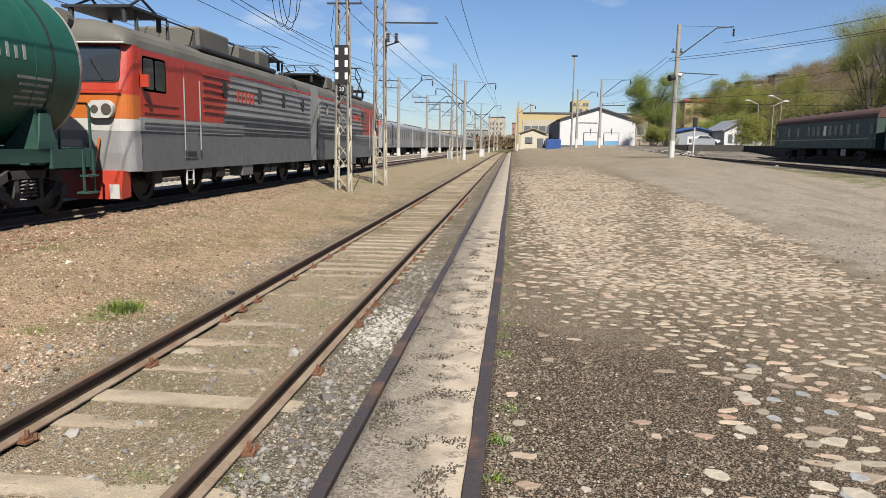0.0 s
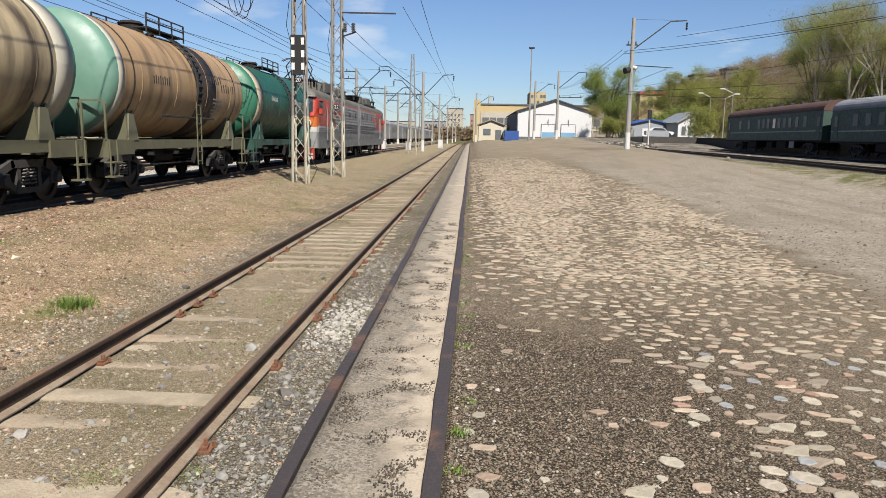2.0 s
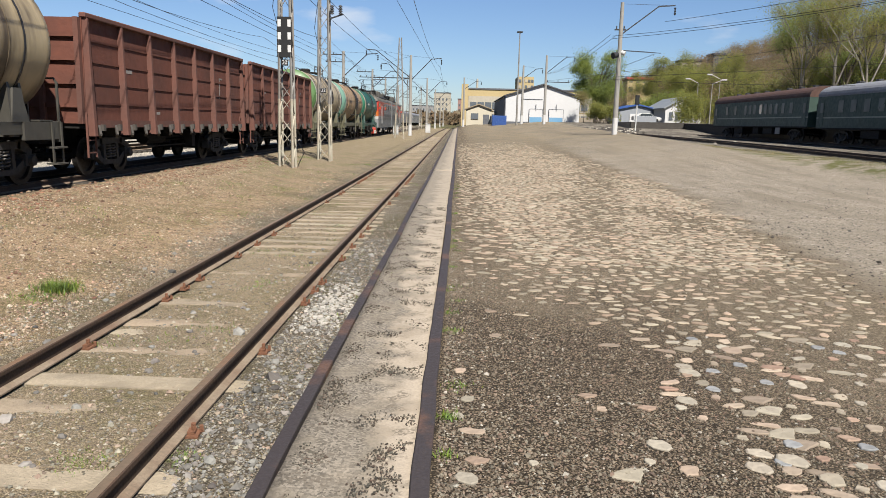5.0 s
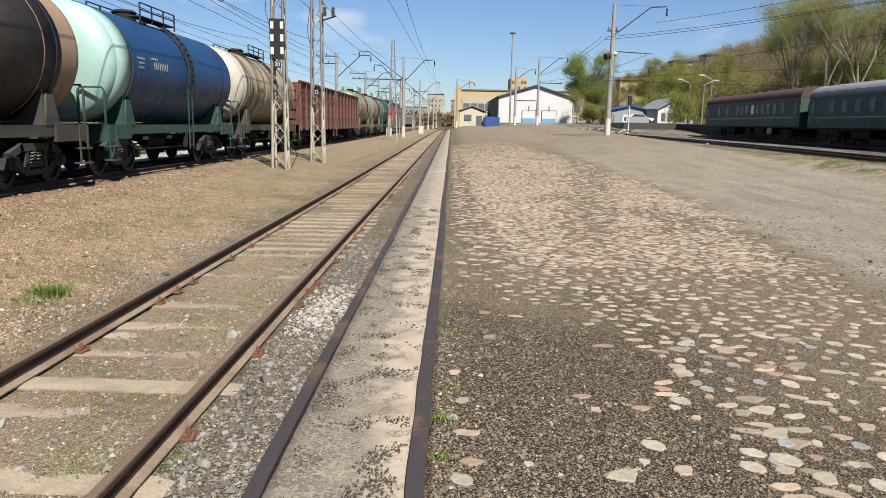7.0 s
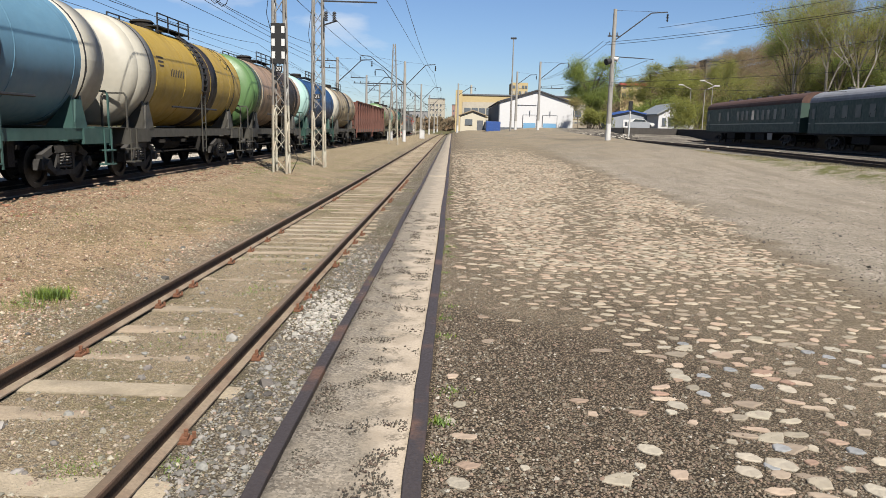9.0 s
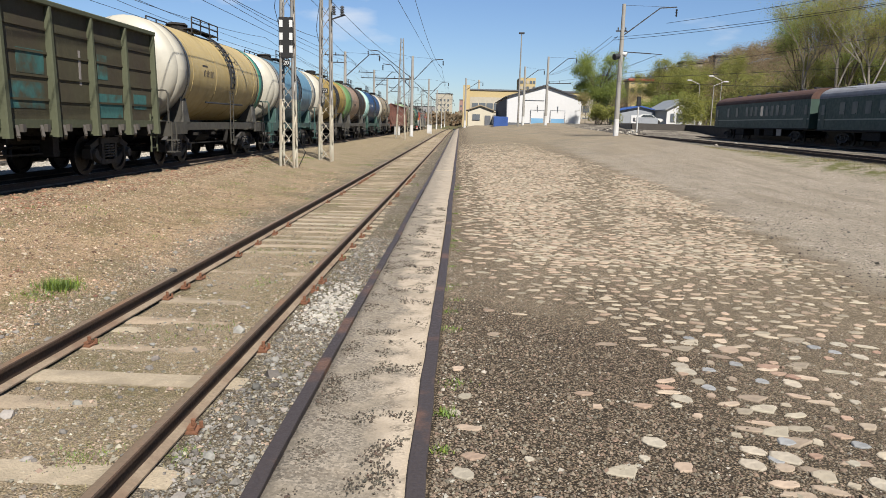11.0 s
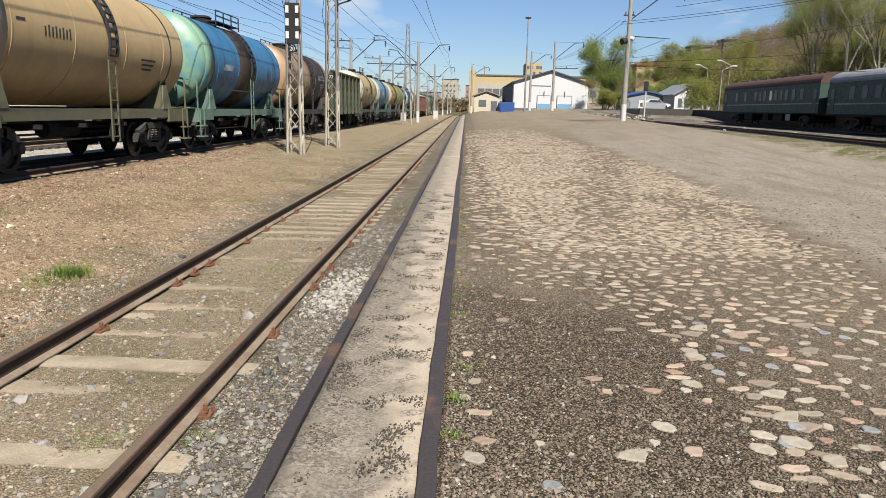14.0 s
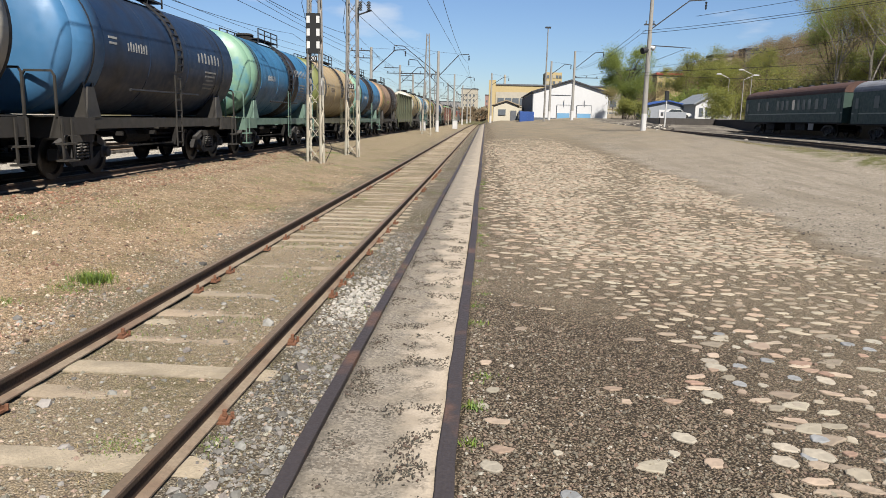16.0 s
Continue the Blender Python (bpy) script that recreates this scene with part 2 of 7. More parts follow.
def ground_material():
    m = bpy.data.materials.new("yard_ground")
    m.use_nodes = True
    t = m.node_tree
    b = t.nodes["Principled BSDF"]
    b.inputs["Roughness"].default_value = 0.95
    b.inputs["Specular IOR Level"].default_value = 0.15
    geo = t.nodes.new("ShaderNodeNewGeometry")
    sep = t.nodes.new("ShaderNodeSeparateXYZ")
    t.links.new(geo.outputs["Position"], sep.inputs[0])

    def noise_node(scale, detail=4.0, rough=0.5):
        k = t.nodes.new("ShaderNodeTexNoise")
        k.inputs["Scale"].default_value, k.inputs["Detail"].default_value = scale, detail
        k.inputs["Roughness"].default_value = rough
        t.links.new(geo.outputs["Position"], k.inputs["Vector"])
        return k.outputs["Fac"]

    def cells(scale, out="Color"):
        k = t.nodes.new("ShaderNodeTexVoronoi")
        k.inputs["Scale"].default_value = scale
        t.links.new(geo.outputs["Position"], k.inputs["Vector"])
        return k.outputs[out]

    def calc(op, x, y=0.0):
        k = t.nodes.new("ShaderNodeMath")
        k.operation = op
        for i, v in enumerate((x, y)):
            if isinstance(v, (int, float)):
                k.inputs[i].default_value = v
            else:
                t.links.new(v, k.inputs[i])
        return k.outputs[0]

    def ramp(fac, lo, hi, a=0.0, c=1.0):
        k = t.nodes.new("ShaderNodeMapRange")
        t.links.new(fac, k.inputs[0])
        for i, v in enumerate((lo, hi, a, c)):
            k.inputs[i + 1].default_value = v
        return k.outputs[0]

    def mix(fac, x, y):
        k = t.nodes.new("ShaderNodeMix")
        k.data_type = "RGBA"
        for sock, v in ((k.inputs[0], fac), (k.inputs[6], x), (k.inputs[7], y)):
            if isinstance(v, tuple):
                sock.default_value = (*v, 1)
            elif isinstance(v, (int, float)):
                sock.default_value = v
            else:
                t.links.new(v, sock)
        return k.outputs[2]

    grit = calc("ADD", calc("MULTIPLY", cells(70, "Distance"), 0.9), calc("MULTIPLY", noise_node(160), 0.5))
    gcol = t.nodes.new("ShaderNodeSeparateColor")
    t.links.new(cells(70), gcol.inputs[0])
    peb = ramp(gcol.outputs[0], 0.15, 0.85)
    big = noise_node(0.55, 5)
    mid = noise_node(3.0, 6, 0.6)
    x = calc("ADD", sep.outputs[0], calc("MULTIPLY", calc("SUBTRACT", noise_node(0.9, 5), 0.5), 2.2))
    x1 = calc("ADD", sep.outputs[0], calc("MULTIPLY", calc("SUBTRACT", noise_node(2.5, 5), 0.5), 0.9))
    y = calc("ADD", sep.outputs[1], calc("MULTIPLY", calc("SUBTRACT", noise_node(0.8, 5), 0.5), 5.0))
    # dark fines between grains, with the shade of the crevices painted in
    gap = ramp(cells(70, "Distance"), 0.36, 0.60)
    fine = noise_node(45, 6, 0.7)
    gcol2 = t.nodes.new("ShaderNodeSeparateColor")
    t.links.new(cells(34), gcol2.inputs[0])
    gcol3 = t.nodes.new("ShaderNodeSeparateColor")
    t.links.new(cells(17), gcol3.inputs[0])
    # bare earth with grit
    earth = mix(ramp(big, 0.35, 0.7), (0.80, 0.585, 0.395), (0.62, 0.475, 0.31))
    earth = mix(ramp(noise_node(1.7, 8, 0.75), 0.48, 0.60, 0, 0.7), earth, (0.38, 0.265, 0.165))
    earth = mix(ramp(fine, 0.52, 0.68, 0, 0.75), earth, (0.22, 0.155, 0.095))
    earth = mix(ramp(peb, 0.62, 1.0, 0, 0.8), earth, (0.70, 0.56, 0.42))
    earth = mix(ramp(mid, 0.55, 0.75, 0, 0.5), earth, (0.22, 0.165, 0.11))
    green = calc("MULTIPLY", ramp(noise_node(0.45, 6, 0.7), 0.46, 0.60), ramp(noise_node(14, 3), 0.36, 0.56))
    earth = mix(ramp(gcol2.outputs[0], 0.78, 0.95, 0, 0.85), earth, (0.66, 0.54, 0.41))
    earth = mix(ramp(gcol2.outputs[1], 0.76, 0.95, 0, 0.8), earth, (0.17, 0.105, 0.065))
    earth = mix(ramp(gcol3.outputs[0], 0.90, 0.95, 0, 0.7), earth, (0.58, 0.44, 0.32))
    earth = mix(calc("MULTIPLY", green, 0.75), earth, (0.20, 0.20, 0.075))
    earth = mix(ramp(noise_node(0.7, 9, 0.78), 0.50, 0.6, 0, 0.55), earth, (0.30, 0.235, 0.14))
    earth = mix(calc("MULTIPLY", gap, 0.6), earth, (0.10, 0.07, 0.045))
    cinder = mix(peb, (0.20, 0.165, 0.12), (0.50, 0.42, 0.32))
    cinder = mix(ramp(noise_node(1.1, 8, 0.75), 0.46, 0.6, 0, 0.8), cinder, (0.25, 0.235, 0.13))
    cinder = mix(ramp(fine, 0.5, 0.66, 0, 0.6), cinder, (0.14, 0.11, 0.08))
    earth = mix(ramp(y, 13.0, 30.0, 0.0, 0.8), earth, cinder)
    # trodden soil between the siding's rails
    dirt = mix(ramp(big, 0.35, 0.7), (0.52, 0.42, 0.30), (0.40, 0.33, 0.24))
    dirt = mix(ramp(noise_node(2.2, 8, 0.75), 0.47, 0.60, 0, 0.75), dirt, (0.52, 0.43, 0.31))
    dirt = mix(ramp(fine, 0.48, 0.66, 0, 0.7), dirt, (0.15, 0.12, 0.08))
    dirt = mix(ramp(peb, 0.7, 1.0, 0, 0.75), dirt, (0.56, 0.48, 0.38))
    dirt = mix(ramp(gcol2.outputs[2], 0.86, 0.95, 0, 0.7), dirt, (0.48, 0.43, 0.36))
    dirt = mix(calc("MULTIPLY", green, 0.6), dirt, (0.15, 0.155, 0.055))
    dirt = mix(calc("MULTIPLY", gap, 0.5), dirt, (0.08, 0.06, 0.045))
    # broken stone beside the siding's rails
    stone = mix(peb, (0.13, 0.11, 0.088), (0.56, 0.50, 0.42))
    stone = mix(ramp(noise_node(1.9, 7, 0.7), 0.44, 0.58, 0, 0.8), stone, (0.20, 0.165, 0.12))
    stone = mix(ramp(fine, 0.52, 0.68, 0, 0.6), stone, (0.10, 0.08, 0.06))
    stone = mix(ramp(gcol2.outputs[0], 0.80, 0.92, 0, 0.8), stone, (0.46, 0.45, 0.42))
    stone = mix(calc("MULTIPLY", green, 0.45), stone, (0.13, 0.145, 0.05))
    stone = mix(calc("MULTIPLY", gap, 0.65), stone, (0.06, 0.05, 0.04))
    inner = calc("MULTIPLY", ramp(sep.outputs[0], -1.80, -1.95), ramp(sep.outputs[0], -3.45, -3.30))
    stone = mix(inner, stone, dirt)
    # dark loose grit
    darkgrit = mix(calc("ADD", calc("MULTIPLY", peb, 0.65), calc("MULTIPLY", gcol2.outputs[0], 0.45)), (0.035, 0.027, 0.02), (0.40, 0.32, 0.24))
    darkgrit = mix(ramp(big, 0.45, 0.7, 0, 0.35), darkgrit, (0.19, 0.155, 0.115))
    darkgrit = mix(calc("MULTIPLY", gap, 0.9), darkgrit, (0.035, 0.028, 0.02))
    # packed soil between cobbles
    soil = mix(ramp(mid, 0.35, 0.7), (0.48, 0.40, 0.305), (0.33, 0.275, 0.205))
    soil = mix(ramp(fine, 0.45, 0.65, 0, 0.6), soil, (0.13, 0.105, 0.078))
    soil = mix(ramp(peb, 0.4, 0.0, 0, 0.6), soil, (0.10, 0.085, 0.062))
    soil = mix(ramp(peb, 0.6, 1.0, 0, 0.6), soil, (0.44, 0.37, 0.285))
    soil = mix(calc("MULTIPLY", gap, 0.6), soil, (0.09, 0.075, 0.055))
    # worn asphalt, with wheel marks along the yard
    asph = mix(ramp(big, 0.35, 0.7), (0.565, 0.51, 0.45), (0.435, 0.395, 0.345))
    asph = mix(ramp(noise_node(9, 8, 0.75), 0.46, 0.62, 0, 0.5), asph, (0.24, 0.205, 0.165))
    asph = mix(ramp(noise_node(1.4, 8, 0.7), 0.52, 0.62, 0, 0.55), asph, (0.52, 0.46, 0.385))
    asph = mix(ramp(mid, 0.5, 0.75, 0, 0.6), asph, (0.40, 0.355, 0.295))
    asph = mix(ramp(fine, 0.55, 0.70, 0, 0.5), asph, (0.20, 0.175, 0.145))
    asph = mix(ramp(peb, 0.80, 1.0, 0, 0.75), asph, (0.13, 0.115, 0.10))
    asph = mix(ramp(gcol2.outputs[2], 0.90, 0.94, 0, 0.9), asph, (0.08, 0.07, 0.06))
    asph = mix(ramp(gcol3.outputs[2], 0.96, 0.98, 0, 0.8), asph, (0.70, 0.64, 0.56))
    asph = mix(ramp(noise_node(0.6, 9, 0.8), 0.5, 0.6, 0, 0.5), asph, (0.30, 0.265, 0.22))
    ruts = t.nodes.new("ShaderNodeTexNoise")
    ruts.inputs["Scale"].default_value, ruts.inputs["Detail"].default_value = 1.0, 5.0
    rmap = t.nodes.new("ShaderNodeMapping")
    rmap.inputs["Rotation"].default_value = (0, 0, radians(-24))
    rmap.inputs["Scale"].default_value = (1.3, 0.12, 1.0)
    t.links.new(geo.outputs["Position"], rmap.inputs[0])
    t.links.new(rmap.outputs[0], ruts.inputs["Vector"])
    asph = mix(ramp(ruts.outputs["Fac"], 0.50, 0.64, 0, 0.6), asph, (0.27, 0.235, 0.19))
    far_mix = ramp(sep.outputs[1], 24, 62, 0.0, 0.85)
    pav = mix(calc("MAXIMUM", calc("MULTIPLY", ramp(y, 8.6, 6.2), ramp(x, 3.6, 1.7)), ramp(x1, 0.9, 0.4, 0, 0.35)), soil, darkgrit)
    col = mix(ramp(calc("SUBTRACT", x, ramp(sep.outputs[1], 6.0, 22.0, 4.9, 6.5)), -0.3, 0.4), pav, asph)
    col = mix(calc("MULTIPLY", ramp(x1, 0.6, 1.5), far_mix), col, mix(ramp(noise_node(0.35, 8, 0.75), 0.42, 0.6), (0.32, 0.27, 0.20), (0.22, 0.195, 0.16)))
    col = mix(ramp(x1, -0.55, -0.85), col, stone)
    col = mix(ramp(x, -3.5, -4.6), col, earth)
    # pale ballast and oil round the running tracks
    bal = mix(peb, (0.30, 0.28, 0.255), (0.74, 0.70, 0.64))
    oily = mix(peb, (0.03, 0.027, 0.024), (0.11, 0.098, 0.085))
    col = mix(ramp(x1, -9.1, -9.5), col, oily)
    col = mix(ramp(x1, -11.5, -11.9), col, bal)
    # track beds across the yard
    bed = calc("MULTIPLY", ramp(x, 16.2, 17.2), ramp(sep.outputs[1], 150, 120))
    cinders = mix(peb, (0.05, 0.045, 0.04), (0.22, 0.20, 0.18))
    cinders = mix(ramp(noise_node(0.45, 8, 0.75), 0.46, 0.58, 0, 0.8), cinders, (0.34, 0.315, 0.28))
    cinders = mix(ramp(noise_node(4.0, 6, 0.7), 0.52, 0.62, 0, 0.7), cinders, (0.07, 0.062, 0.055))
    col = mix(bed, col, cinders)
    verge = calc("MULTIPLY", calc("MULTIPLY", ramp(x, 14.2, 15.2), ramp(x, 17.6, 16.6)), ramp(noise_node(1.2, 6, 0.7), 0.44, 0.56))
    col = mix(calc("MULTIPLY", verge, ramp(sep.outputs[1], 60, 45)), col, (0.15, 0.16, 0.055))
    # rough grass further out
    wild = calc("MAXIMUM", ramp(sep.outputs[0], 33, 37), ramp(sep.outputs[1], 190, 230))
    col = mix(wild, col, mix(ramp(noise_node(0.12, 6), 0.4, 0.6), (0.14, 0.105, 0.06), (0.10, 0.115, 0.04)))
    warm = t.nodes.new("ShaderNodeMix")
    warm.data_type, warm.blend_type = "RGBA", "MULTIPLY"
    warm.inputs[0].default_value = 1.0
    warm.inputs[7].default_value = (1.04 * REFLECT, 1.0 * REFLECT, 0.91 * REFLECT, 1)
    t.links.new(col, warm.inputs[6])
    t.links.new(warm.outputs[2], b.inputs["Base Color"])
    k = t.nodes.new("ShaderNodeBump")
    k.inputs["Strength"].default_value, k.inputs["Distance"].default_value = 1.0, 0.018
    t.links.new(calc("ADD", calc("ADD", grit, calc("MULTIPLY", mid, 1.2)), calc("MULTIPLY", fine, 0.9)), k.inputs["Height"])
    t.links.new(k.outputs[0], b.inputs["Normal"])
    return m


def ground():
    xs = axis([(-900, -200, 70), (-200, -40, 16), (-40, -16, 3), (-16, -4.5, 0.5), (-4.5, -0.8, 0.12), (-0.8, 7, 0.26), (7, 18, 0.5), (18, 60, 3), (60, 260, 10), (260, 1400, 95)])
    ys = axis([(-300, -30, 45), (-30, 0, 5), (0, 14, 0.25), (14, 60, 1.0), (60, 140, 4), (140, 460, 12), (460, 3000, 254)])
    verts, faces = [], []
    for y in ys:
        for x in xs:
            verts.append((x, y, ground_top(x, y)))
    n = len(xs)
    for j in range(len(ys) - 1):
        for i in range(n - 1):
            faces.append((j * n + i, j * n + i + 1, (j + 1) * n + i + 1, (j + 1) * n + i))
    me = bpy.data.meshes.new("ground")
    me.from_pydata(verts, [], faces)
    me.materials.append(ground_material())
    for p in me.polygons:
        p.use_smooth = True
    return tagged(new("ground", me), "bare earth, grit and worn asphalt of a railway yard", "ground", kind="structure")


ground()


# ---- tracks ----
def rail_outline(s=1.0, h=0.165):
    return [(-0.066 * s, -h), (0.066 * s, -h), (0.066 * s, -h + 0.012), (0.012, -h + 0.035), (0.010, -0.045), (0.035, -0.035),
            (0.036, -0.006), (0.028, 0), (-0.028, 0), (-0.036, -0.006), (-0.035, -0.035), (-0.010, -0.045), (-0.012, -h + 0.035), (-0.066 * s, -h + 0.012)]


def rail(parent, place, ys, name="rail"):
    bm = extrude_y(rail_outline(), ys, place)
    bm.normal_update()
    for f in bm.faces:
        c = f.calc_center_median()
        low = place(c.y)[1] - c.z
        f.material_index = 2 if low > 0.125 else 1 if f.normal.z > 0.9 and low < 0.004 else 0
    return part(name, bm, [RAIL, RAILTOP, RAILFOOT], parent)


def sleeper_mesh(length=2.02, wide=0.25, high=0.16, seed=0):
    rnd = random.Random(seed)
    bm = bmesh.new()
    n = 8
    rows = []
    for i in range(n + 1):
        x = -length / 2 + length * i / n
        j = [rnd.uniform(-0.012, 0.012) for _ in range(2)]
        rows.append([bm.verts.new((x, -wide / 2 + j[0], -high)), bm.verts.new((x, -wide / 2 + j[0], rnd.uniform(-0.012, -0.002))), bm.verts.new((x, -0.03, rnd.uniform(-0.004, 0.004))),
                     bm.verts.new((x, wide / 2 + j[1], rnd.uniform(-0.012, -0.002))), bm.verts.new((x, wide / 2 + j[1], -high))])
    for a, b in zip(rows, rows[1:]):
        for k in range(4):
            bm.faces.new((a[k], b[k], b[k + 1], a[k + 1]))
    bm.faces.new(rows[0])
    bm.faces.new(rows[-1][::-1])
    bmesh.ops.recalc_face_normals(bm, faces=bm.faces[:])
    me = bpy.data.meshes.new("sleeper")
    bm.to_mesh(me)
    bm.free()
    me.materials.append(SLEEPER)
    return me


def chair_mesh():
    """Rail fastening: a plate with a clip and bolts on each side."""
    bm = bmesh.new()
    box(bm, -0.14, 0.14, -0.06, 0.06, -0.012, 0.006)
    for s in (-1, 1):
        box(bm, s * 0.09 - 0.025, s * 0.09 + 0.025, -0.04, 0.04, 0.006, 0.028)
        rod(bm, (s * 0.10, 0, 0.03), (s * 0.10, 0, 0.075), 0.017, seg=6)
        rod(bm, (s * 0.145, 0.03, 0.0), (s * 0.145, 0.03, 0.045), 0.015, seg=6)
    me = bpy.data.meshes.new("rail_fastening")
    bm.to_mesh(me)
    bm.free()
    me.materials.append(RUST)
    return me


def siding():
    track = empty("siding_track", None, "rusty disused siding on pale half-buried sleepers", "railway track", kind="structure")
    ys = axis([(-20, 60, 2.0), (60, 260, 8)])
    for x in (SIDE_L, SIDE_R):
        rail(track, lambda y, x=x: (x, SIDE_Z + rise(x, y)), ys)
    rnd = random.Random(4)
    meshes = [sleeper_mesh(seed=k) for k in range(5)]
    clip = chair_mesh()
    near = [(2.3, 1), (2.85, 1), (3.40, 1), (3.94, 0), (4.55, 1), (4.97, 0), (5.50, 0), (5.95, 1), (6.32, 0), (6.86, 1), (7.22, 0), (7.70, 1), (8.10, 0)]
    rows = [(y, b, y in (4.55, 6.32, 8.10)) for y, b in near]
    y = 8.65
    while y < 95:
        rows.append((y, rnd.random() < 0.3, rnd.random() < 0.35))
        y += 0.545 + rnd.uniform(-0.03, 0.03)
    for y, buried, clipped in rows:
        x = (SIDE_L + SIDE_R) / 2 + rnd.uniform(-0.06, 0.06)
        z = SIDE_Z - 0.178 + rise(x, y) + rnd.uniform(-0.010, 0.008) - (0.022 if buried else 0.0)
        part("sleeper", rnd.choice(meshes), None, track, m=pose(x, y, z, 0, rnd.uniform(-0.5, 0.5), rnd.uniform(-1.6, 1.6)))
        if y < 30 and clipped:
            for xr in (SIDE_L, SIDE_R):
                part("rail_fastening", clip, None, track, m=pose(xr, y, SIDE_Z - 0.170 + rise(xr, y), rnd.uniform(-6, 6), 0, rnd.uniform(-12, 12)))
    return track


def running_track(x0, z0, y0, y1, name, bend=None, label="", drop=0.17):
    track = empty(name, None, label, "railway track", kind="structure")
    ys = axis([(y0, y1, 6.0)])
    at = bend or (lambda y: (x0, z0 + rise(x0, y)))
    for s in (-0.8, 0.8):
        rail(track, lambda y, s=s: (at(y)[0] + s, at(y)[1]), ys)
    bm = bmesh.new()
    rnd = random.Random(7)
    y = y0
    while y < min(y1, 120):
        x, z = at(y)
        box(bm, x - 1.35, x + 1.35, y - 0.12, y + 0.12, z - 0.5, z - drop + rnd.uniform(-0.01, 0.01))
        y += 0.55
    part("sleepers", bm, UNDER_SLEEPER, track)["kind"] = "stuff"
    return track


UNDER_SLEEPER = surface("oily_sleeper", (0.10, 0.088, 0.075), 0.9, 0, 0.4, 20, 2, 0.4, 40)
siding()
running_track(TRAIN_X, TRAIN_Z, -60, 420, "main_track", label="running line on oily ballast, rails shining")
running_track(-15.9, 0.35, -20, 420, "second_track", label="running line beside a pale ballast strip")


def yard_bend(shift, zz):
    def at(y):
        x = 18.4 + shift + 0.09 * (y - 32) - 0.0009 * (y - 32) ** 2
        return x, zz + 0.0045 * (y - 32)
    return at


def kerb_material():
    """Pale worn concrete, its outer half under grey grit and dirt."""
    m = surface("kerb_concrete", (0.54, 0.455, 0.35), 0.92, 0, 0.35, 60, 3.0, 0.35, 28, second=(0.40, 0.33, 0.245), amount=0.8, edge=(0.50, 0.62))
    t = m.node_tree
    b = t.nodes["Principled BSDF"]
    src = b.inputs["Base Color"].links[0].from_socket
    geo = t.nodes.new("ShaderNodeNewGeometry")
    sep = t.nodes.new("ShaderNodeSeparateXYZ")
    t.links.new(geo.outputs["Position"], sep.inputs[0])

    def field(kind, scale, out, detail=6.0):
        k = t.nodes.new(kind)
        k.inputs["Scale"].default_value = scale
        k.inputs["Detail"].default_value = detail
        t.links.new(geo.outputs["Position"], k.inputs["Vector"])
        return k.outputs[out]

    def calc(op, p, q):
        k = t.nodes.new("ShaderNodeMath")
        k.operation = op
        for i, v in enumerate((p, q)):
            if isinstance(v, (int, float)):
                k.inputs[i].default_value = v
            else:
                t.links.new(v, k.inputs[i])
        return k.outputs[0]

    def ramp(fac, lo, hi, lo_out=0.0, hi_out=1.0):
        k = t.nodes.new("ShaderNodeMapRange")
        t.links.new(fac, k.inputs[0])
        for i, v in enumerate((lo, hi, lo_out, hi_out)):
            k.inputs[i + 1].default_value = v
        return k.outputs[0]

    def mix(fac, p, q):
        k = t.nodes.new("ShaderNodeMix")
        k.data_type = "RGBA"
        for sock, v in ((k.inputs[0], fac), (k.inputs[6], p), (k.inputs[7], q)):
            if isinstance(v, tuple):
                sock.default_value = (*(c * REFLECT for c in v), 1)
            else:
                t.links.new(v, sock)
        return k.outputs[2]

    cell = t.nodes.new("ShaderNodeSeparateColor")
    t.links.new(field("ShaderNodeTexVoronoi", 75, "Color", 0.0), cell.inputs[0])
    grit = mix(cell.outputs[0], (0.08, 0.07, 0.055), (0.38, 0.33, 0.265))
    grit = mix(ramp(field("ShaderNodeTexNoise", 3.5, "Fac"), 0.45, 0.62, 0, 0.6), grit, (0.26, 0.22, 0.165))
    wander = calc("MULTIPLY", calc("SUBTRACT", field("ShaderNodeTexNoise", 2.3, "Fac"), 0.5), 0.95)
    fade = ramp(sep.outputs[1], 2.5, 9.0, -0.40, -0.55)
    cover = ramp(calc("SUBTRACT", calc("ADD", sep.outputs[0], wander), fade), 0.08, -0.08, 0.0, 0.92)
    col = mix(cover, src, grit)
    spots = calc("MULTIPLY", ramp(field("ShaderNodeTexNoise", 6.5, "Fac", 8.0), 0.54, 0.62), ramp(cell.outputs[1], 0.25, 0.6))
    col = mix(calc("MULTIPLY", spots, 0.75), col, (0.17, 0.14, 0.105))
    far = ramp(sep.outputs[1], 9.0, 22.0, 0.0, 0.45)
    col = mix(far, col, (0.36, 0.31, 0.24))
    t.links.new(col, b.inputs["Base Color"])
    return m


KERBTOP = kerb_material()


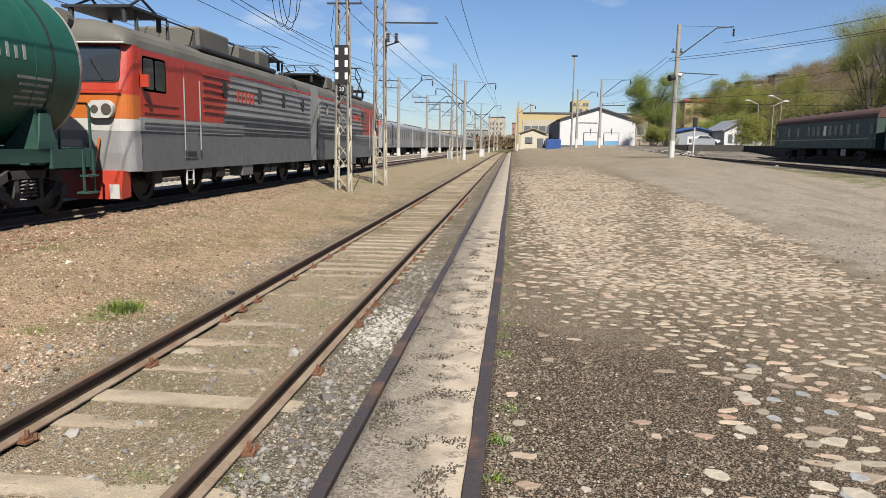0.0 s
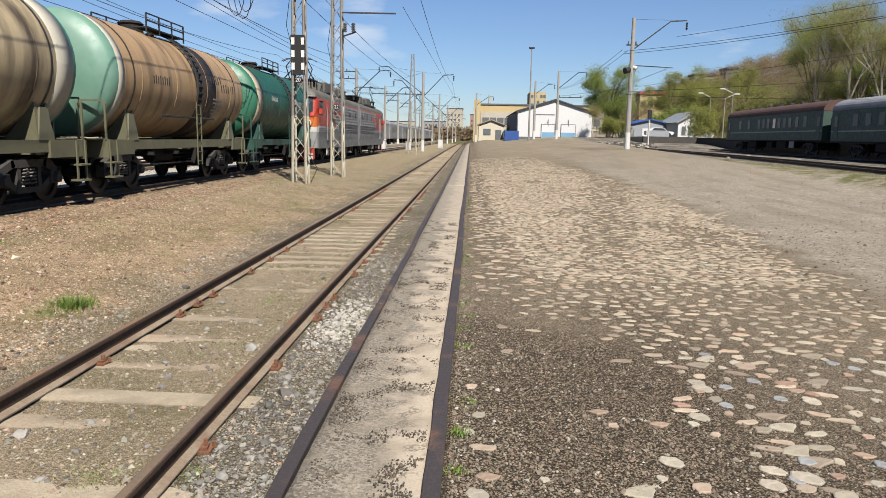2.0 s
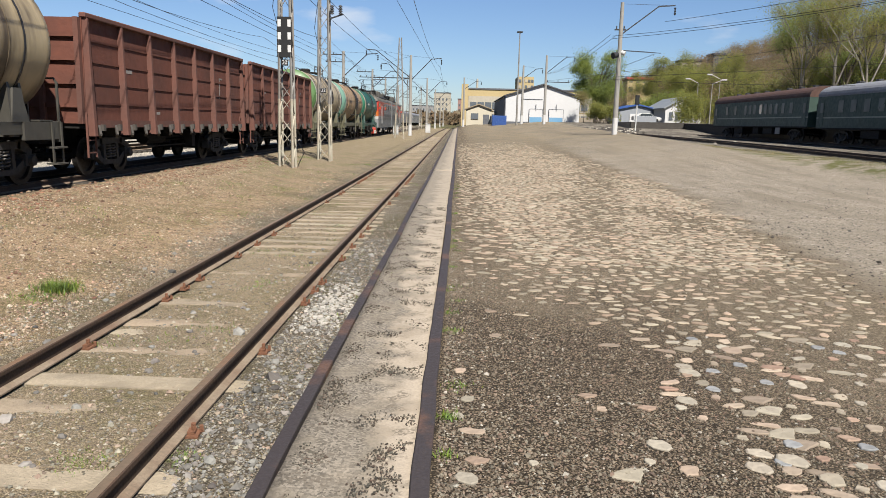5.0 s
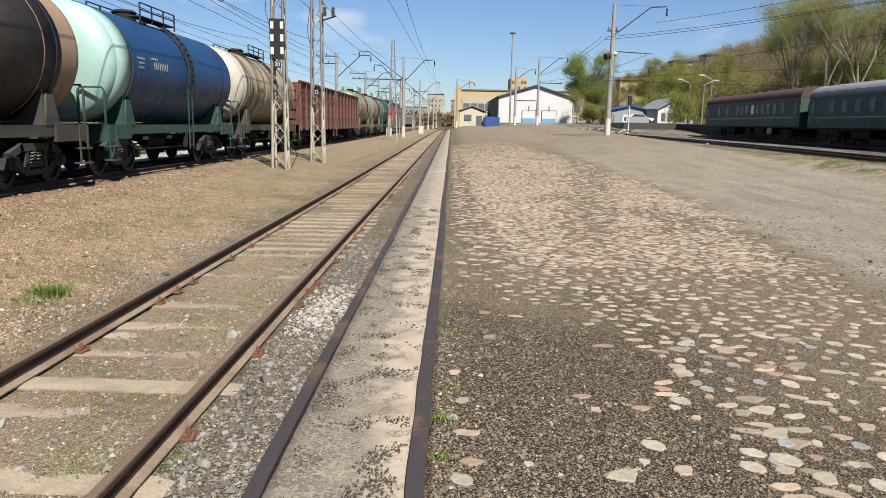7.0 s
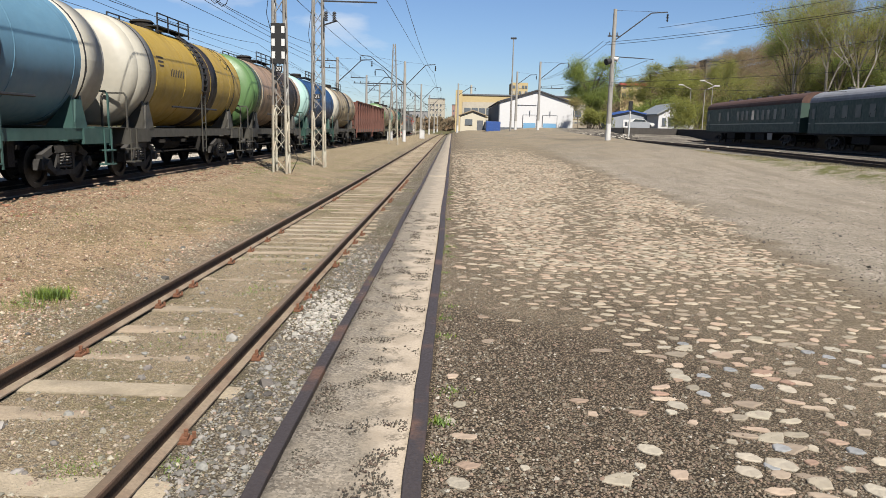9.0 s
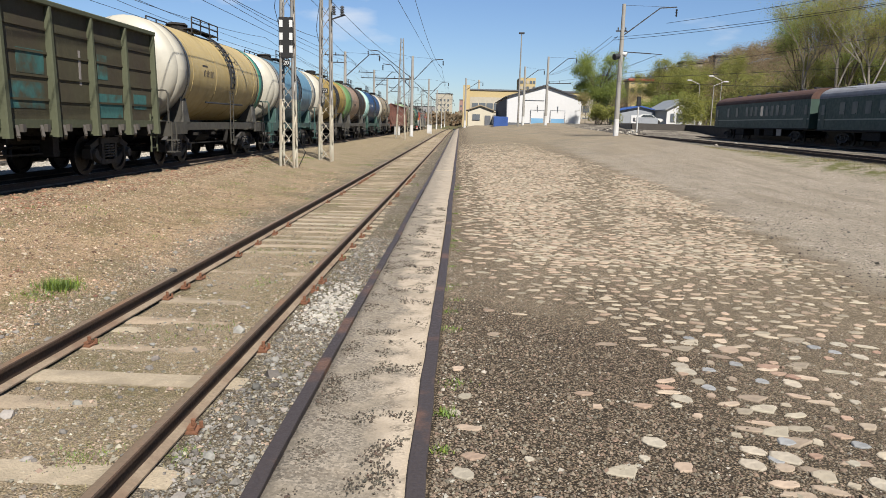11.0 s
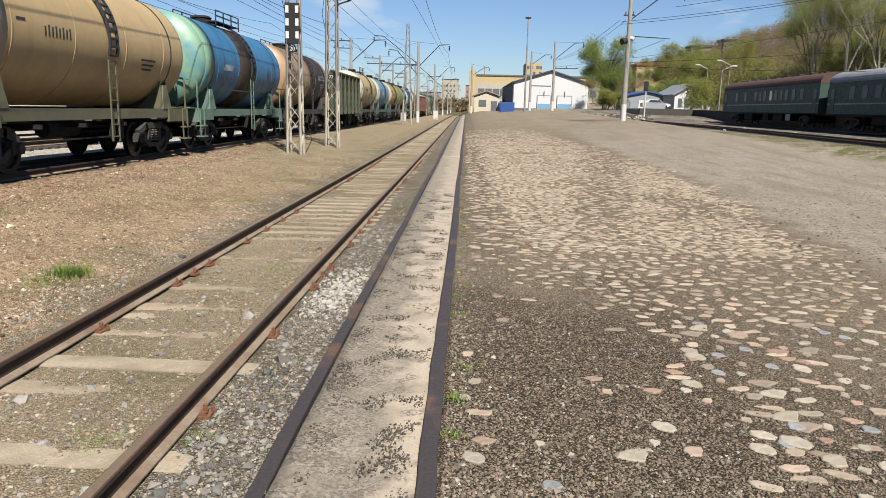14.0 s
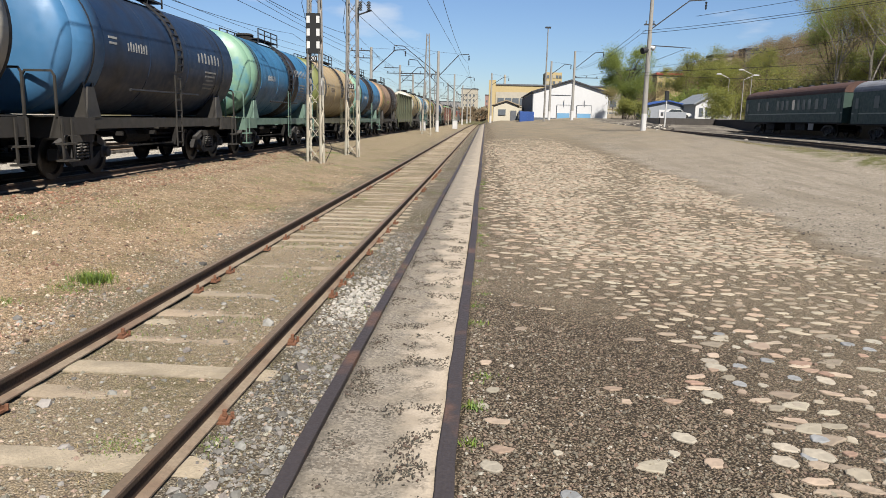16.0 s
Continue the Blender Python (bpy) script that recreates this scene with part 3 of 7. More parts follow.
def kerb():
    k = empty("loading_kerb", None, "worn concrete kerb between two rusted steel edges", "kerb", kind="structure")
    rnd = random.Random(2)
    cuts = [-6.0, 27.5, 60.0, 100.0, 150.0]
    for a, b in zip(cuts, cuts[1:]):
        bm = bmesh.new()
        n = max(4, int((b - a) / (0.12 if a < 0 else 1.0)))
        rows = []
        prof = 9
        for j in range(n + 1):
            yy = a + 0.012 + (b - a - 0.024) * j / n
            row = []
            for q in range(prof):
                x = -0.905 + 0.70 * q / (prof - 1)
                z = rise(x, yy) - 0.015 + 0.012 * noise.noise(Vector((x * 3, yy * 1.2, 1))) + 0.010 * noise.noise(Vector((x * 14, yy * 14, 5)))
                row.append(bm.verts.new((x, yy, z)))
            rows.append([bm.verts.new((-0.905, yy, rise(-0.5, yy) - 0.5))] + row + [bm.verts.new((-0.205, yy, rise(-0.5, yy) - 0.5))])
        for r, s in zip(rows, rows[1:]):
            for q in range(len(r) - 1):
                bm.faces.new((r[q], r[q + 1], s[q + 1], s[q]))
        bm.faces.new(rows[0][::-1])
        bm.faces.new(rows[-1])
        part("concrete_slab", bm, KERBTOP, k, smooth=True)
        for x, wd in ((-0.95, 0.085), (-0.15, 0.10)):
            o = [(-wd / 2, -0.4), (wd / 2, -0.4), (wd / 2, -0.006), (wd / 2 - 0.006, 0), (-wd / 2 + 0.006, 0), (-wd / 2, -0.006)]
            ph = rnd.uniform(0, 9)
            part("steel_edge", extrude_y(o, axis([(a + 0.006, b - 0.006, 0.12 if a < 0 else 1.5)]),
                 lambda y, x=x, ph=ph: (x + 0.012 * math.sin(y * 0.5 + ph) + 0.008 * noise.noise(Vector((x, y * 2.2, ph))), rise(x, y) + 0.004 + 0.004 * noise.noise(Vector((x, y * 3.0, ph + 4))))), STEELEDGE, k, "rusted steel edging strip")
    return k


kerb()


# ---- the moving train ----
MOVING = []
# seconds, and the place of the locomotive's rear coupler along the track
TRAIN_ROWS = [(0, 15.5), (1.5, 34.8), (3.5, 61.2), (7, 106.5), (8.5, 125.3), (11, 158.1), (12.5, 177.7), (14.5, 204.7), (16, 224.5)]

SHARED = {}


def shared(key, make, material, smooth=False):
    if key not in SHARED:
        bm = make()
        me = bpy.data.meshes.new(key)
        bm.to_mesh(me)
        bm.free()
        for mt in (material if isinstance(material, (list, tuple)) else [material]):
            me.materials.append(mt)
        for p in me.polygons:
            p.use_smooth = smooth
        SHARED[key] = me
    return SHARED[key]


def wheel_bm():
    bm = lathe_y([(-0.07, 0.0), (-0.07, 0.10), (-0.02, 0.13), (-0.02, 0.37), (-0.065, 0.39), (-0.065, 0.475), (0.045, 0.468), (0.045, 0.505), (0.075, 0.50), (0.075, 0.39), (0.02, 0.36), (0.02, 0.12), (0.07, 0.10), (0.07, 0)], 24)
    bmesh.ops.rotate(bm, verts=bm.verts[:], matrix=Matrix.Rotation(radians(90), 3, "Z"))
    return bm


def side_frame_bm():
    """Cast side frame of a bogie, in the plane of one rail; the wheels stand 1.85 m apart."""
    bm = bmesh.new()
    box(bm, -0.08, 0.08, -0.62, 0.62, 0.78, 0.94)
    box(bm, -0.08, 0.08, -0.50, 0.50, 0.24, 0.36)
    for s in (-1, 1):
        bar(bm, (0, s * 0.52, 0.88), (0, s * 1.02, 0.68), 0.16, 0.16)
        bar(bm, (0, s * 0.42, 0.30), (0, s * 0.86, 0.56), 0.14, 0.14)
        box(bm, -0.11, 0.11, s * 0.925 - 0.20, s * 0.925 + 0.20, 0.40, 0.66)
        box(bm, -0.07, 0.07, s * 0.36 - 0.06, s * 0.36 + 0.06, 0.34, 0.80)
    for s in (-1, 1):
        rod(bm, (0.11, s * 0.925, 0.52), (0.19, s * 0.925, 0.52), 0.13, 0.11, 12)
    return bm


def spring_bm():
    """One coil spring round its guide."""
    bm = bmesh.new()
    seg, turns, ring = 12, 5, 6
    rows = []
    for k in range(seg * turns + 1):
        a = k * math.tau / seg
        z = 0.38 + 0.36 * k / (seg * turns)
        rows.append([bm.verts.new(((0.088 + 0.022 * math.cos(q * math.tau / ring)) * math.cos(a), (0.088 + 0.022 * math.cos(q * math.tau / ring)) * math.sin(a), z + 0.022 * math.sin(q * math.tau / ring))) for q in range(ring)])
    for p, q in zip(rows, rows[1:]):
        for k in range(ring):
            bm.faces.new((p[k], p[(k + 1) % ring], q[(k + 1) % ring], q[k]))
    return bm


def bogie(parent, y):
    b = part("bogie", shared("bolster", lambda: box(one_box(-1.0, 1.0, -0.2, 0.2, 0.62, 0.98), -0.09, 0.09, -0.92, 0.92, 0.44, 0.60), UNDER), None, parent, m=pose(0, y, 0))
    for s in (-1, 1):
        part("side_frame", shared("side_frame", side_frame_bm, CASTING), None, b, m=pose(s * 1.02, 0, 0, 0, 0, 0 if s > 0 else 180))
        for sy in (-0.125, 0.125):
            part("spring", shared("spring", spring_bm, SPRING, True), None, b, m=pose(s * 1.04, sy, 0))
        for k in (-0.925, 0.925):
            part("wheel", shared("wheel", wheel_bm, WHEEL), None, b, m=pose(s * 0.80, k, 0.475, 0, 0, 0 if s < 0 else 180))
    for k in (-0.925, 0.925):
        part("axle", shared("axle", lambda: rod(bmesh.new(), (-0.78, 0, 0), (0.78, 0, 0), 0.08, seg=10), UNDER), None, b, m=pose(0, k, 0.475))
    return b


CASTING = surface("cast_steel", (0.085, 0.08, 0.075), 0.75, 0.2, 0.4, 15, 3, 0.2, 40)


def coupler_bm():
    bm = one_box(-0.12, 0.12, -0.05, 0.50, 0.93, 1.15)
    box(bm, -0.20, 0.20, 0.42, 0.62, 0.90, 1.20)
    return bm


def ladder_bm(z0, z1, wide=0.36, lean=0.0):
    bm = bmesh.new()
    n = int((z1 - z0) / 0.29)
    for s in (-wide / 2, wide / 2):
        bar(bm, (0, s, z0), (lean, s, z1), 0.045, 0.03)
    for k in range(n + 1):
        z = z0 + 0.12 + (z1 - z0 - 0.2) * k / max(1, n)
        x = lean * (z - z0) / (z1 - z0)
        bar(bm, (x, -wide / 2, z), (x, wide / 2, z), 0.03, 0.03)
    return bm


R_TANK, Z_TANK, L_TANK = 1.60, 3.01, 5.42


def paint(name, colour, second=None, amount=0.6, rough=0.5):
    return surface(name, colour, rough, 0.0, 0.18, 6, 0.7, 0.04, 12, second=second, amount=amount, spec=0.45)


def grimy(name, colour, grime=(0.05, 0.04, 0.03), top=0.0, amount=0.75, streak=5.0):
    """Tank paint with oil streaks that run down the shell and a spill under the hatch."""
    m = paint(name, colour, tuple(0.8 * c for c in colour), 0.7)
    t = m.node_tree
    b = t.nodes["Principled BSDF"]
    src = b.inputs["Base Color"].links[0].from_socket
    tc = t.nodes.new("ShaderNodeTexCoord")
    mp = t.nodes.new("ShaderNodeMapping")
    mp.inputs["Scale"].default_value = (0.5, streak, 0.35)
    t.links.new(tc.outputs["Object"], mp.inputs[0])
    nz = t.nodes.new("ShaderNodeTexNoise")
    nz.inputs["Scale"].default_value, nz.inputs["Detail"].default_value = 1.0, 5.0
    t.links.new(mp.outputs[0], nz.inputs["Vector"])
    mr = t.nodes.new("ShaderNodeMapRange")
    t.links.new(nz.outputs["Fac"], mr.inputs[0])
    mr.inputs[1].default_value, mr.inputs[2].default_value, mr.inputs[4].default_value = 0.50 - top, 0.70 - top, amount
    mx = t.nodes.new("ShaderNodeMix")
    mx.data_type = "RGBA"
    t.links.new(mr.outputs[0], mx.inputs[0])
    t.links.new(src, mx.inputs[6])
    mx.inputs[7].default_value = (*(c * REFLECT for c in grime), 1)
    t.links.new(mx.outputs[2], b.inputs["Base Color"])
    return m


def arc_strip(y0, y1, r, mat_seg=40, a0=0, a1=360):
    """A curved sheet on the tank's skin between two heights, by angle from +x upwards."""
    bm = bmesh.new()
    n = max(2, int(mat_seg * abs(a1 - a0) / 360))
    rings = []
    for k in range(n + 1):
        a = radians(a0 + (a1 - a0) * k / n)
        rings.append([bm.verts.new((rr * math.cos(a), y, rr * math.sin(a))) for rr, y in ((r, y0), (r, y1), (r - 0.01, y1), (r - 0.01, y0))])
    for p, q in zip(rings, rings[1:]):
        for i in range(4):
            bm.faces.new((p[i], p[(i + 1) % 4], q[(i + 1) % 4], q[i]))
    bmesh.ops.recalc_face_normals(bm, faces=bm.faces[:])
    return bm


def marking(y, a, w, h, material, tank, r=R_TANK + 0.006):
    """One painted bar on the +x side of a tank."""
    part("marking", arc_strip(y - w / 2, y + w / 2, r, 160, a, a + math.degrees(h / r)), material, tank)


def tank_wagon(y0, shell, rear, front, frame, bands=(), marks=(), tube=True, label=""):
    """A four-axle tank wagon, middle at the track's middle and 12.02 m over couplers; y0: its middle behind the train's zero."""
    wg = empty("tank_wagon", None, label, "tank wagon", "wagons of the goods train")
    tank = part("tank", lathe_y([(-4.98, R_TANK - 0.001), (-4.96, R_TANK), (-2.5, R_TANK), (0, R_TANK), (2.5, R_TANK), (4.96, R_TANK), (4.98, R_TANK - 0.001)], 48), shell, wg, smooth=True, m=pose(0, 0, Z_TANK))
    dome = [(4.96, R_TANK + 0.004), (5.08, R_TANK - 0.01), (5.22, R_TANK - 0.10), (5.36, 1.18), (5.44, 0.8), (5.49, 0.4), (5.50, 0)]
    part("tank_head", lathe_y([(-y, r) for y, r in dome], 48), rear, tank, smooth=True)
    part("tank_head", lathe_y(dome, 48), front, tank, smooth=True)
    for b0, b1, mt in bands:
        part("painted_band", arc_strip(b0, b1, R_TANK + 0.004, 64), mt, tank, smooth=True)
    for yy in (-3.6, -1.25, 1.25, 3.6):
        part("weld_seam", arc_strip(yy - 0.018, yy + 0.018, R_TANK + 0.010, 48), shell, tank)
    for yy, a, w_, h_, mt in marks:
        marking(yy, a - 13, w_, h_, mt, tank)
    # underframe
    part("frame", shared("tank_frame_" + frame.name, lambda: tank_frame_bm(), frame), None, wg)
    part("centre_sill", shared("centre_sill", lambda: one_box(-0.28, 0.28, -5.4, 5.4, 0.82, 1.28), UNDER), None, wg)
    for s in (-1, 1):
        for k in (-1, 1):
            part("saddle", shared("saddle_" + frame.name, saddle_bm, frame), None, wg, m=pose(0, k * 4.0, 0, 0, 0, 0 if s > 0 else 180))
    for k in (0, 180):
        for mirror in (1, -1):
            turn = pose(0, 0, 0, 0, 0, k)
            part("end_handrail", shared("end_rail_%d_" % mirror + frame.name, lambda: end_rail_bm(mirror), frame), None, wg, m=turn)
            for yy in (5.05, 5.42):
                part("step_hanger", shared("step_hanger_" + frame.name, lambda: one_box(1.505, 1.535, -0.03, 0.03, 0.45, 1.35), frame), None, wg, m=turn @ pose(0, mirror * yy, 0))
            for z in (0.42, 0.78):
                part("foot_step", shared("foot_step_" + frame.name, lambda: one_box(1.36, 1.62, -0.215, 0.215, 0, 0.04), frame), None, wg, m=turn @ pose(0, mirror * 5.235, z))
        part("coupler", shared("coupler", lambda: (lambda b: (bmesh.ops.translate(b, verts=b.verts[:], vec=(0, 5.4, 0)), b)[1])(coupler_bm()), UNDER), None, wg, m=pose(0, 0, 0, 0, 0, k))
    bogie(wg, -3.9)
    bogie(wg, 3.9)
    part("brake_gear", shared("brake_gear", brake_bm, UNDER), None, wg)
    # ladders and hatch
    for s in (0, 180):
        at = pose(0, 0, 0, 0, 0, s) @ pose(1.62, 0.35 if s == 0 else -0.35, 0)
        for dy in (-0.18, 0.18):
            part("ladder_stile", shared("ladder_stile_" + frame.name, lambda: one_box(-0.015, 0.015, -0.022, 0.022, 0.55, 2.55), frame), None, wg, m=at @ pose(0, dy, 0))
        for k in range(7):
            part("ladder_rung", shared("ladder_rung_" + frame.name, lambda: one_box(-0.015, 0.015, -0.18, 0.18, -0.015, 0.015), frame), None, wg, m=at @ pose(0, 0, 0.67 + 0.30 * k))
    for dy in (0.15, 0.55):
        part("roof_ladder_stile", shared("roof_ladder_stile", lambda: bent_bar([(1.70 * math.cos(radians(a)), 0, 1.70 * math.sin(radians(a))) for a in range(-12, 93, 7)], 0.055), DARKSTEEL), None, wg, m=pose(0, dy, Z_TANK))
    for a in range(-12, 93, 7):
        part("roof_ladder_rung", shared("roof_ladder_rung", lambda: one_box(-0.025, 0.025, -0.19, 0.19, -0.025, 0.025), DARKSTEEL), None, wg, m=pose(1.70 * math.cos(radians(a)), 0.35, Z_TANK + 1.70 * math.sin(radians(a)), 0, -a, 0))
    hatch = part("hatch", shared("hatch", hatch_bm, UNDER), None, wg, m=pose(0, 0, Z_TANK + R_TANK))
    part("valve", shared("valve", lambda: rod(bmesh.new(), (0, 0.6, -0.05), (0, 0.6, 0.18), 0.14, 0.10, 10), UNDER), None, wg, m=pose(0, 0, Z_TANK + R_TANK))
    part("walkway", shared("walkway", walkway_bm, DARKSTEEL), None, wg, m=pose(0, 0, Z_TANK + R_TANK))
    for yy in (-4.1, 4.1):
        part("tank_strap", arc_strip(yy - 0.03, yy + 0.03, R_TANK + 0.02, 40, -60, 240), DARKSTEEL, tank)
    if tube:
        part("pipe", shared("side_pipe", lambda: rod(bmesh.new(), (1.56, -2.4, 2.05), (1.56, 1.9, 2.05), 0.035, seg=6), DARKSTEEL), None, wg)
    MOVING.append((wg, y0))
    return wg


def tank_frame_bm():
    bm = bmesh.new()
    for s in (-1, 1):
        box(bm, s * 1.40 - 0.05, s * 1.40 + 0.05, -5.35, 5.35, 1.10, 1.36)
        box(bm, s * 1.46 - 0.04, s * 1.46 + 0.04, -5.35, -4.05, 0.98, 1.36)
        box(bm, s * 1.46 - 0.04, s * 1.46 + 0.04, 4.05, 5.35, 0.98, 1.36)
    for k in (-1, 1):
        box(bm, -1.50, 1.50, k * 5.40 - 0.06, k * 5.40 + 0.06, 0.92, 1.38)
        box(bm, -1.38, 1.38, k * 3.9 - 0.2, k * 3.9 + 0.2, 1.05, 1.33)
        box(bm, -1.38, 1.38, k * 5.34 - 0.5, k * 5.34, 1.37, 1.40)
    box(bm, -1.38, 1.38, -0.12, 0.12, 1.05, 1.30)
    return bm


def saddle_bm():
    """Upright bracket that carries the tank on the +x side."""
    bm = bmesh.new()
    for dy in (-0.20, 0.20):
        v = [bm.verts.new(p) for p in ((1.44, dy - 0.09, 1.36), (1.44, dy + 0.09, 1.36), (1.36, dy + 0.04, 2.15), (1.36, dy - 0.04, 2.15),
                                       (0.70, dy - 0.09, 1.36), (0.70, dy + 0.09, 1.36), (1.10, dy + 0.04, 1.85), (1.10, dy - 0.04, 1.85))]
        for q in ((0, 1, 2, 3), (4, 7, 6, 5), (0, 4, 5, 1), (3, 2, 6, 7), (0, 3, 7, 4), (1, 5, 6, 2)):
            bm.faces.new([v[i] for i in q])
    v = [bm.verts.new(p) for p in ((1.47, -0.30, 1.36), (1.47, 0.30, 1.36), (1.42, 0.12, 2.05), (1.42, -0.12, 2.05), (1.42, -0.30, 1.36), (1.42, 0.30, 1.36), (1.37, 0.12, 2.05), (1.37, -0.12, 2.05))]
    for q in ((0, 1, 2, 3), (4, 7, 6, 5), (0, 4, 5, 1), (3, 2, 6, 7), (0, 3, 7, 4), (1, 5, 6, 2)):
        bm.faces.new([v[i] for i in q])
    return bm


def bent_bar(pts, w):
    """One square bar bent through points of one plane across y."""
    bm = bmesh.new()
    rings = []
    for i, p in enumerate(pts):
        d = (Vector(pts[min(i + 1, len(pts) - 1)]) - Vector(pts[max(i - 1, 0)])).normalized()
        n = Vector((0, 1, 0))
        u = d.cross(n).normalized()
        rings.append([bm.verts.new(Vector(p) + (u * a + n * b) * w / 2) for a, b in ((-1, -1), (1, -1), (1, 1), (-1, 1))])
    for p, q in zip(rings, rings[1:]):
        for k in range(4):
            bm.faces.new((p[k], p[(k + 1) % 4], q[(k + 1) % 4], q[k]))
    bm.faces.new(rings[0])
    bm.faces.new(rings[-1])
    bmesh.ops.recalc_face_normals(bm, faces=bm.faces[:])
    return bm


def end_rail_bm(k):
    """Bent handrail at one corner of the +x side; k: 1 in front, -1 behind."""
    y = k * 5.46
    return bent_bar([(1.45, y, 1.36), (1.45, y, 2.22), (1.39, y, 2.32), (0.81, y, 2.32), (0.75, y, 2.22), (0.75, y, 1.36)], 0.045)


def brake_bm():
    bm = bmesh.new()
    rod(bm, (0.5, -1.0, 0.85), (0.5, 0.4, 0.85), 0.20, seg=12)
    rod(bm, (-0.4, 0.6, 0.9), (-0.4, 1.4, 0.9), 0.16, seg=12)
    for yy in (-2.2, -0.3, 1.8):
        bar(bm, (-1.2, yy, 0.95), (1.2, yy, 0.95), 0.08, 0.10)
    bar(bm, (0.2, -3.2, 0.72), (0.2, 3.2, 0.72), 0.05)
    bar(bm, (1.0, -2.6, 0.62), (1.0, 2.0, 0.62), 0.04)
    box(bm, 0.95, 1.25, 1.3, 1.55, 0.55, 1.1)
    return bm


def hatch_bm():
    bm = bmesh.new()
    rod(bm, (0, -0.75, -0.08), (0, -0.75, 0.22), 0.36, seg=18)
    rod(bm, (0, -0.75, 0.22), (0, -0.75, 0.30), 0.40, 0.30, seg=18)
    return bm


def walkway_bm():
    bm = bmesh.new()
    for s in (-1, 1):
        box(bm, s * 0.62 - 0.22, s * 0.62 + 0.22, -1.5, 1.3, 0.02, 0.06)
        for yy in (-1.5, -0.6, 0.35, 1.3):
            bar(bm, (s * 0.82, yy, -0.1), (s * 0.82, yy, 0.44), 0.04)
        for z in (0.24, 0.44):
            bar(bm, (s * 0.82, -1.5, z), (s * 0.82, 1.3, z), 0.035)
    return bm


def gondola(y0, body, rib, label, patches=()):
    """An open wagon with ribbed steel sides, 13.92 m over couplers."""
    wg = empty("gondola_wagon", None, label, "gondola wagon", "wagons of the goods train")
    L, W2, z0, z1 = 6.35, 1.48, 1.32, 3.80
    for s in (-1, 1):
        bm = bmesh.new()
        x = s * W2
        n = 5
        hs = [z0 + (z1 - z0) * k / n for k in range(n + 1)]
        box(bm, x - 0.02, x + 0.02, -L, L, z0, z1)
        part("side_wall", bm, body, wg)
        for h in hs[1:-1]:
            p0, p1 = sorted((x + s * 0.02, x + s * 0.042))
            part("side_ledge", one_box(p0, p1, -L + 0.1, L - 0.1, h - 0.025, h + 0.025), body, wg)
        part("top_rail", bevelled(min(x - 0.03, x + s * 0.13), max(x - 0.03, x + s * 0.13), -L - 0.02, L + 0.02, z1, z1 + 0.12, r=0.02), rib, wg)
        part("bottom_rail", one_box(min(x, x + s * 0.06), max(x, x + s * 0.06), -L, L, z0 - 0.10, z0 + 0.08), rib, wg)
        for k in range(8):
            yy = -L + 0.10 + (2 * L - 0.2) * k / 7
            part("rib", shared("gondola_rib_" + rib.name, gondola_rib_bm, rib), None, wg, m=pose(0, yy, 0, 0, 0, 0 if s > 0 else 180))
        for k in range(14):
            yy = -L + 0.55 + (2 * L - 1.1) * k / 13
            part("hatch_latch", shared("hatch_latch", latch_bm, LATCH), None, wg, m=pose(0, yy, 0, 0, 0, 0 if s > 0 else 180))
    for k in (-1, 1):
        bm = one_box(-W2, W2, k * L - 0.03, k * L + 0.03, z0, z1)
        part("end_wall", bm, body, wg)
        for h in (1.75, 2.3, 2.85, 3.4):
            part("end_ledge", one_box(-1.36, 1.36, k * (L + 0.07) - 0.04, k * (L + 0.07) + 0.04, h - 0.05, h + 0.05), body, wg)
        for xx in (-1.42, -0.5, 0.5, 1.42):
            part("end_post", one_box(xx - 0.06, xx + 0.06, k * (L + 0.085) - 0.055, k * (L + 0.085) + 0.055, z0, z1), rib, wg)
        part("coupler", shared("coupler_g", lambda: (lambda b: (bmesh.ops.translate(b, verts=b.verts[:], vec=(0, 6.35, 0)), b)[1])(coupler_bm()), UNDER), None, wg, m=pose(0, 0, 0, 0, 0, 0 if k > 0 else 180))
        part("end_ladder", shared("ladder_g_" + rib.name, lambda: ladder_bm(0.5, 1.6, 0.4), rib), None, wg, m=pose(1.52, k * 6.2, 0))
    part("floor", one_box(-1.46, 1.46, -L + 0.03, L - 0.03, 1.20, 1.32), UNDER, wg)
    part("centre_sill", one_box(-0.28, 0.28, -L, L, 0.80, 1.19), UNDER, wg)
    bogie(wg, -4.33)
    bogie(wg, 4.33)
    part("brake_gear", SHARED["brake_gear"], None, wg)
    for yy, z, w_, h_, mt in patches:
        part("paint_patch", one_box(W2 + 0.022, W2 + 0.026, yy - w_ / 2, yy + w_ / 2, z - h_ / 2, z + h_ / 2), mt, wg)
    MOVING.append((wg, y0))
    return wg


def gondola_rib_bm():
    bm = bmesh.new()
    v = []
    for z, d, wd in ((1.02, 0.18, 0.20), (1.35, 0.17, 0.19), (3.80, 0.11, 0.13)):
        v.append([bm.verts.new(p) for p in ((1.46, -wd / 2, z), (1.50 + d - 0.03, -wd / 2, z), (1.50 + d, -wd / 2 + 0.03, z), (1.50 + d, wd / 2 - 0.03, z), (1.50 + d - 0.03, wd / 2, z), (1.46, wd / 2, z))])
    for a, b in zip(v, v[1:]):
        for k in range(6):
            bm.faces.new((a[k], a[(k + 1) % 6], b[(k + 1) % 6], b[k]))
    bm.faces.new(v[0][::-1])
    bm.faces.new(v[-1])
    return bm


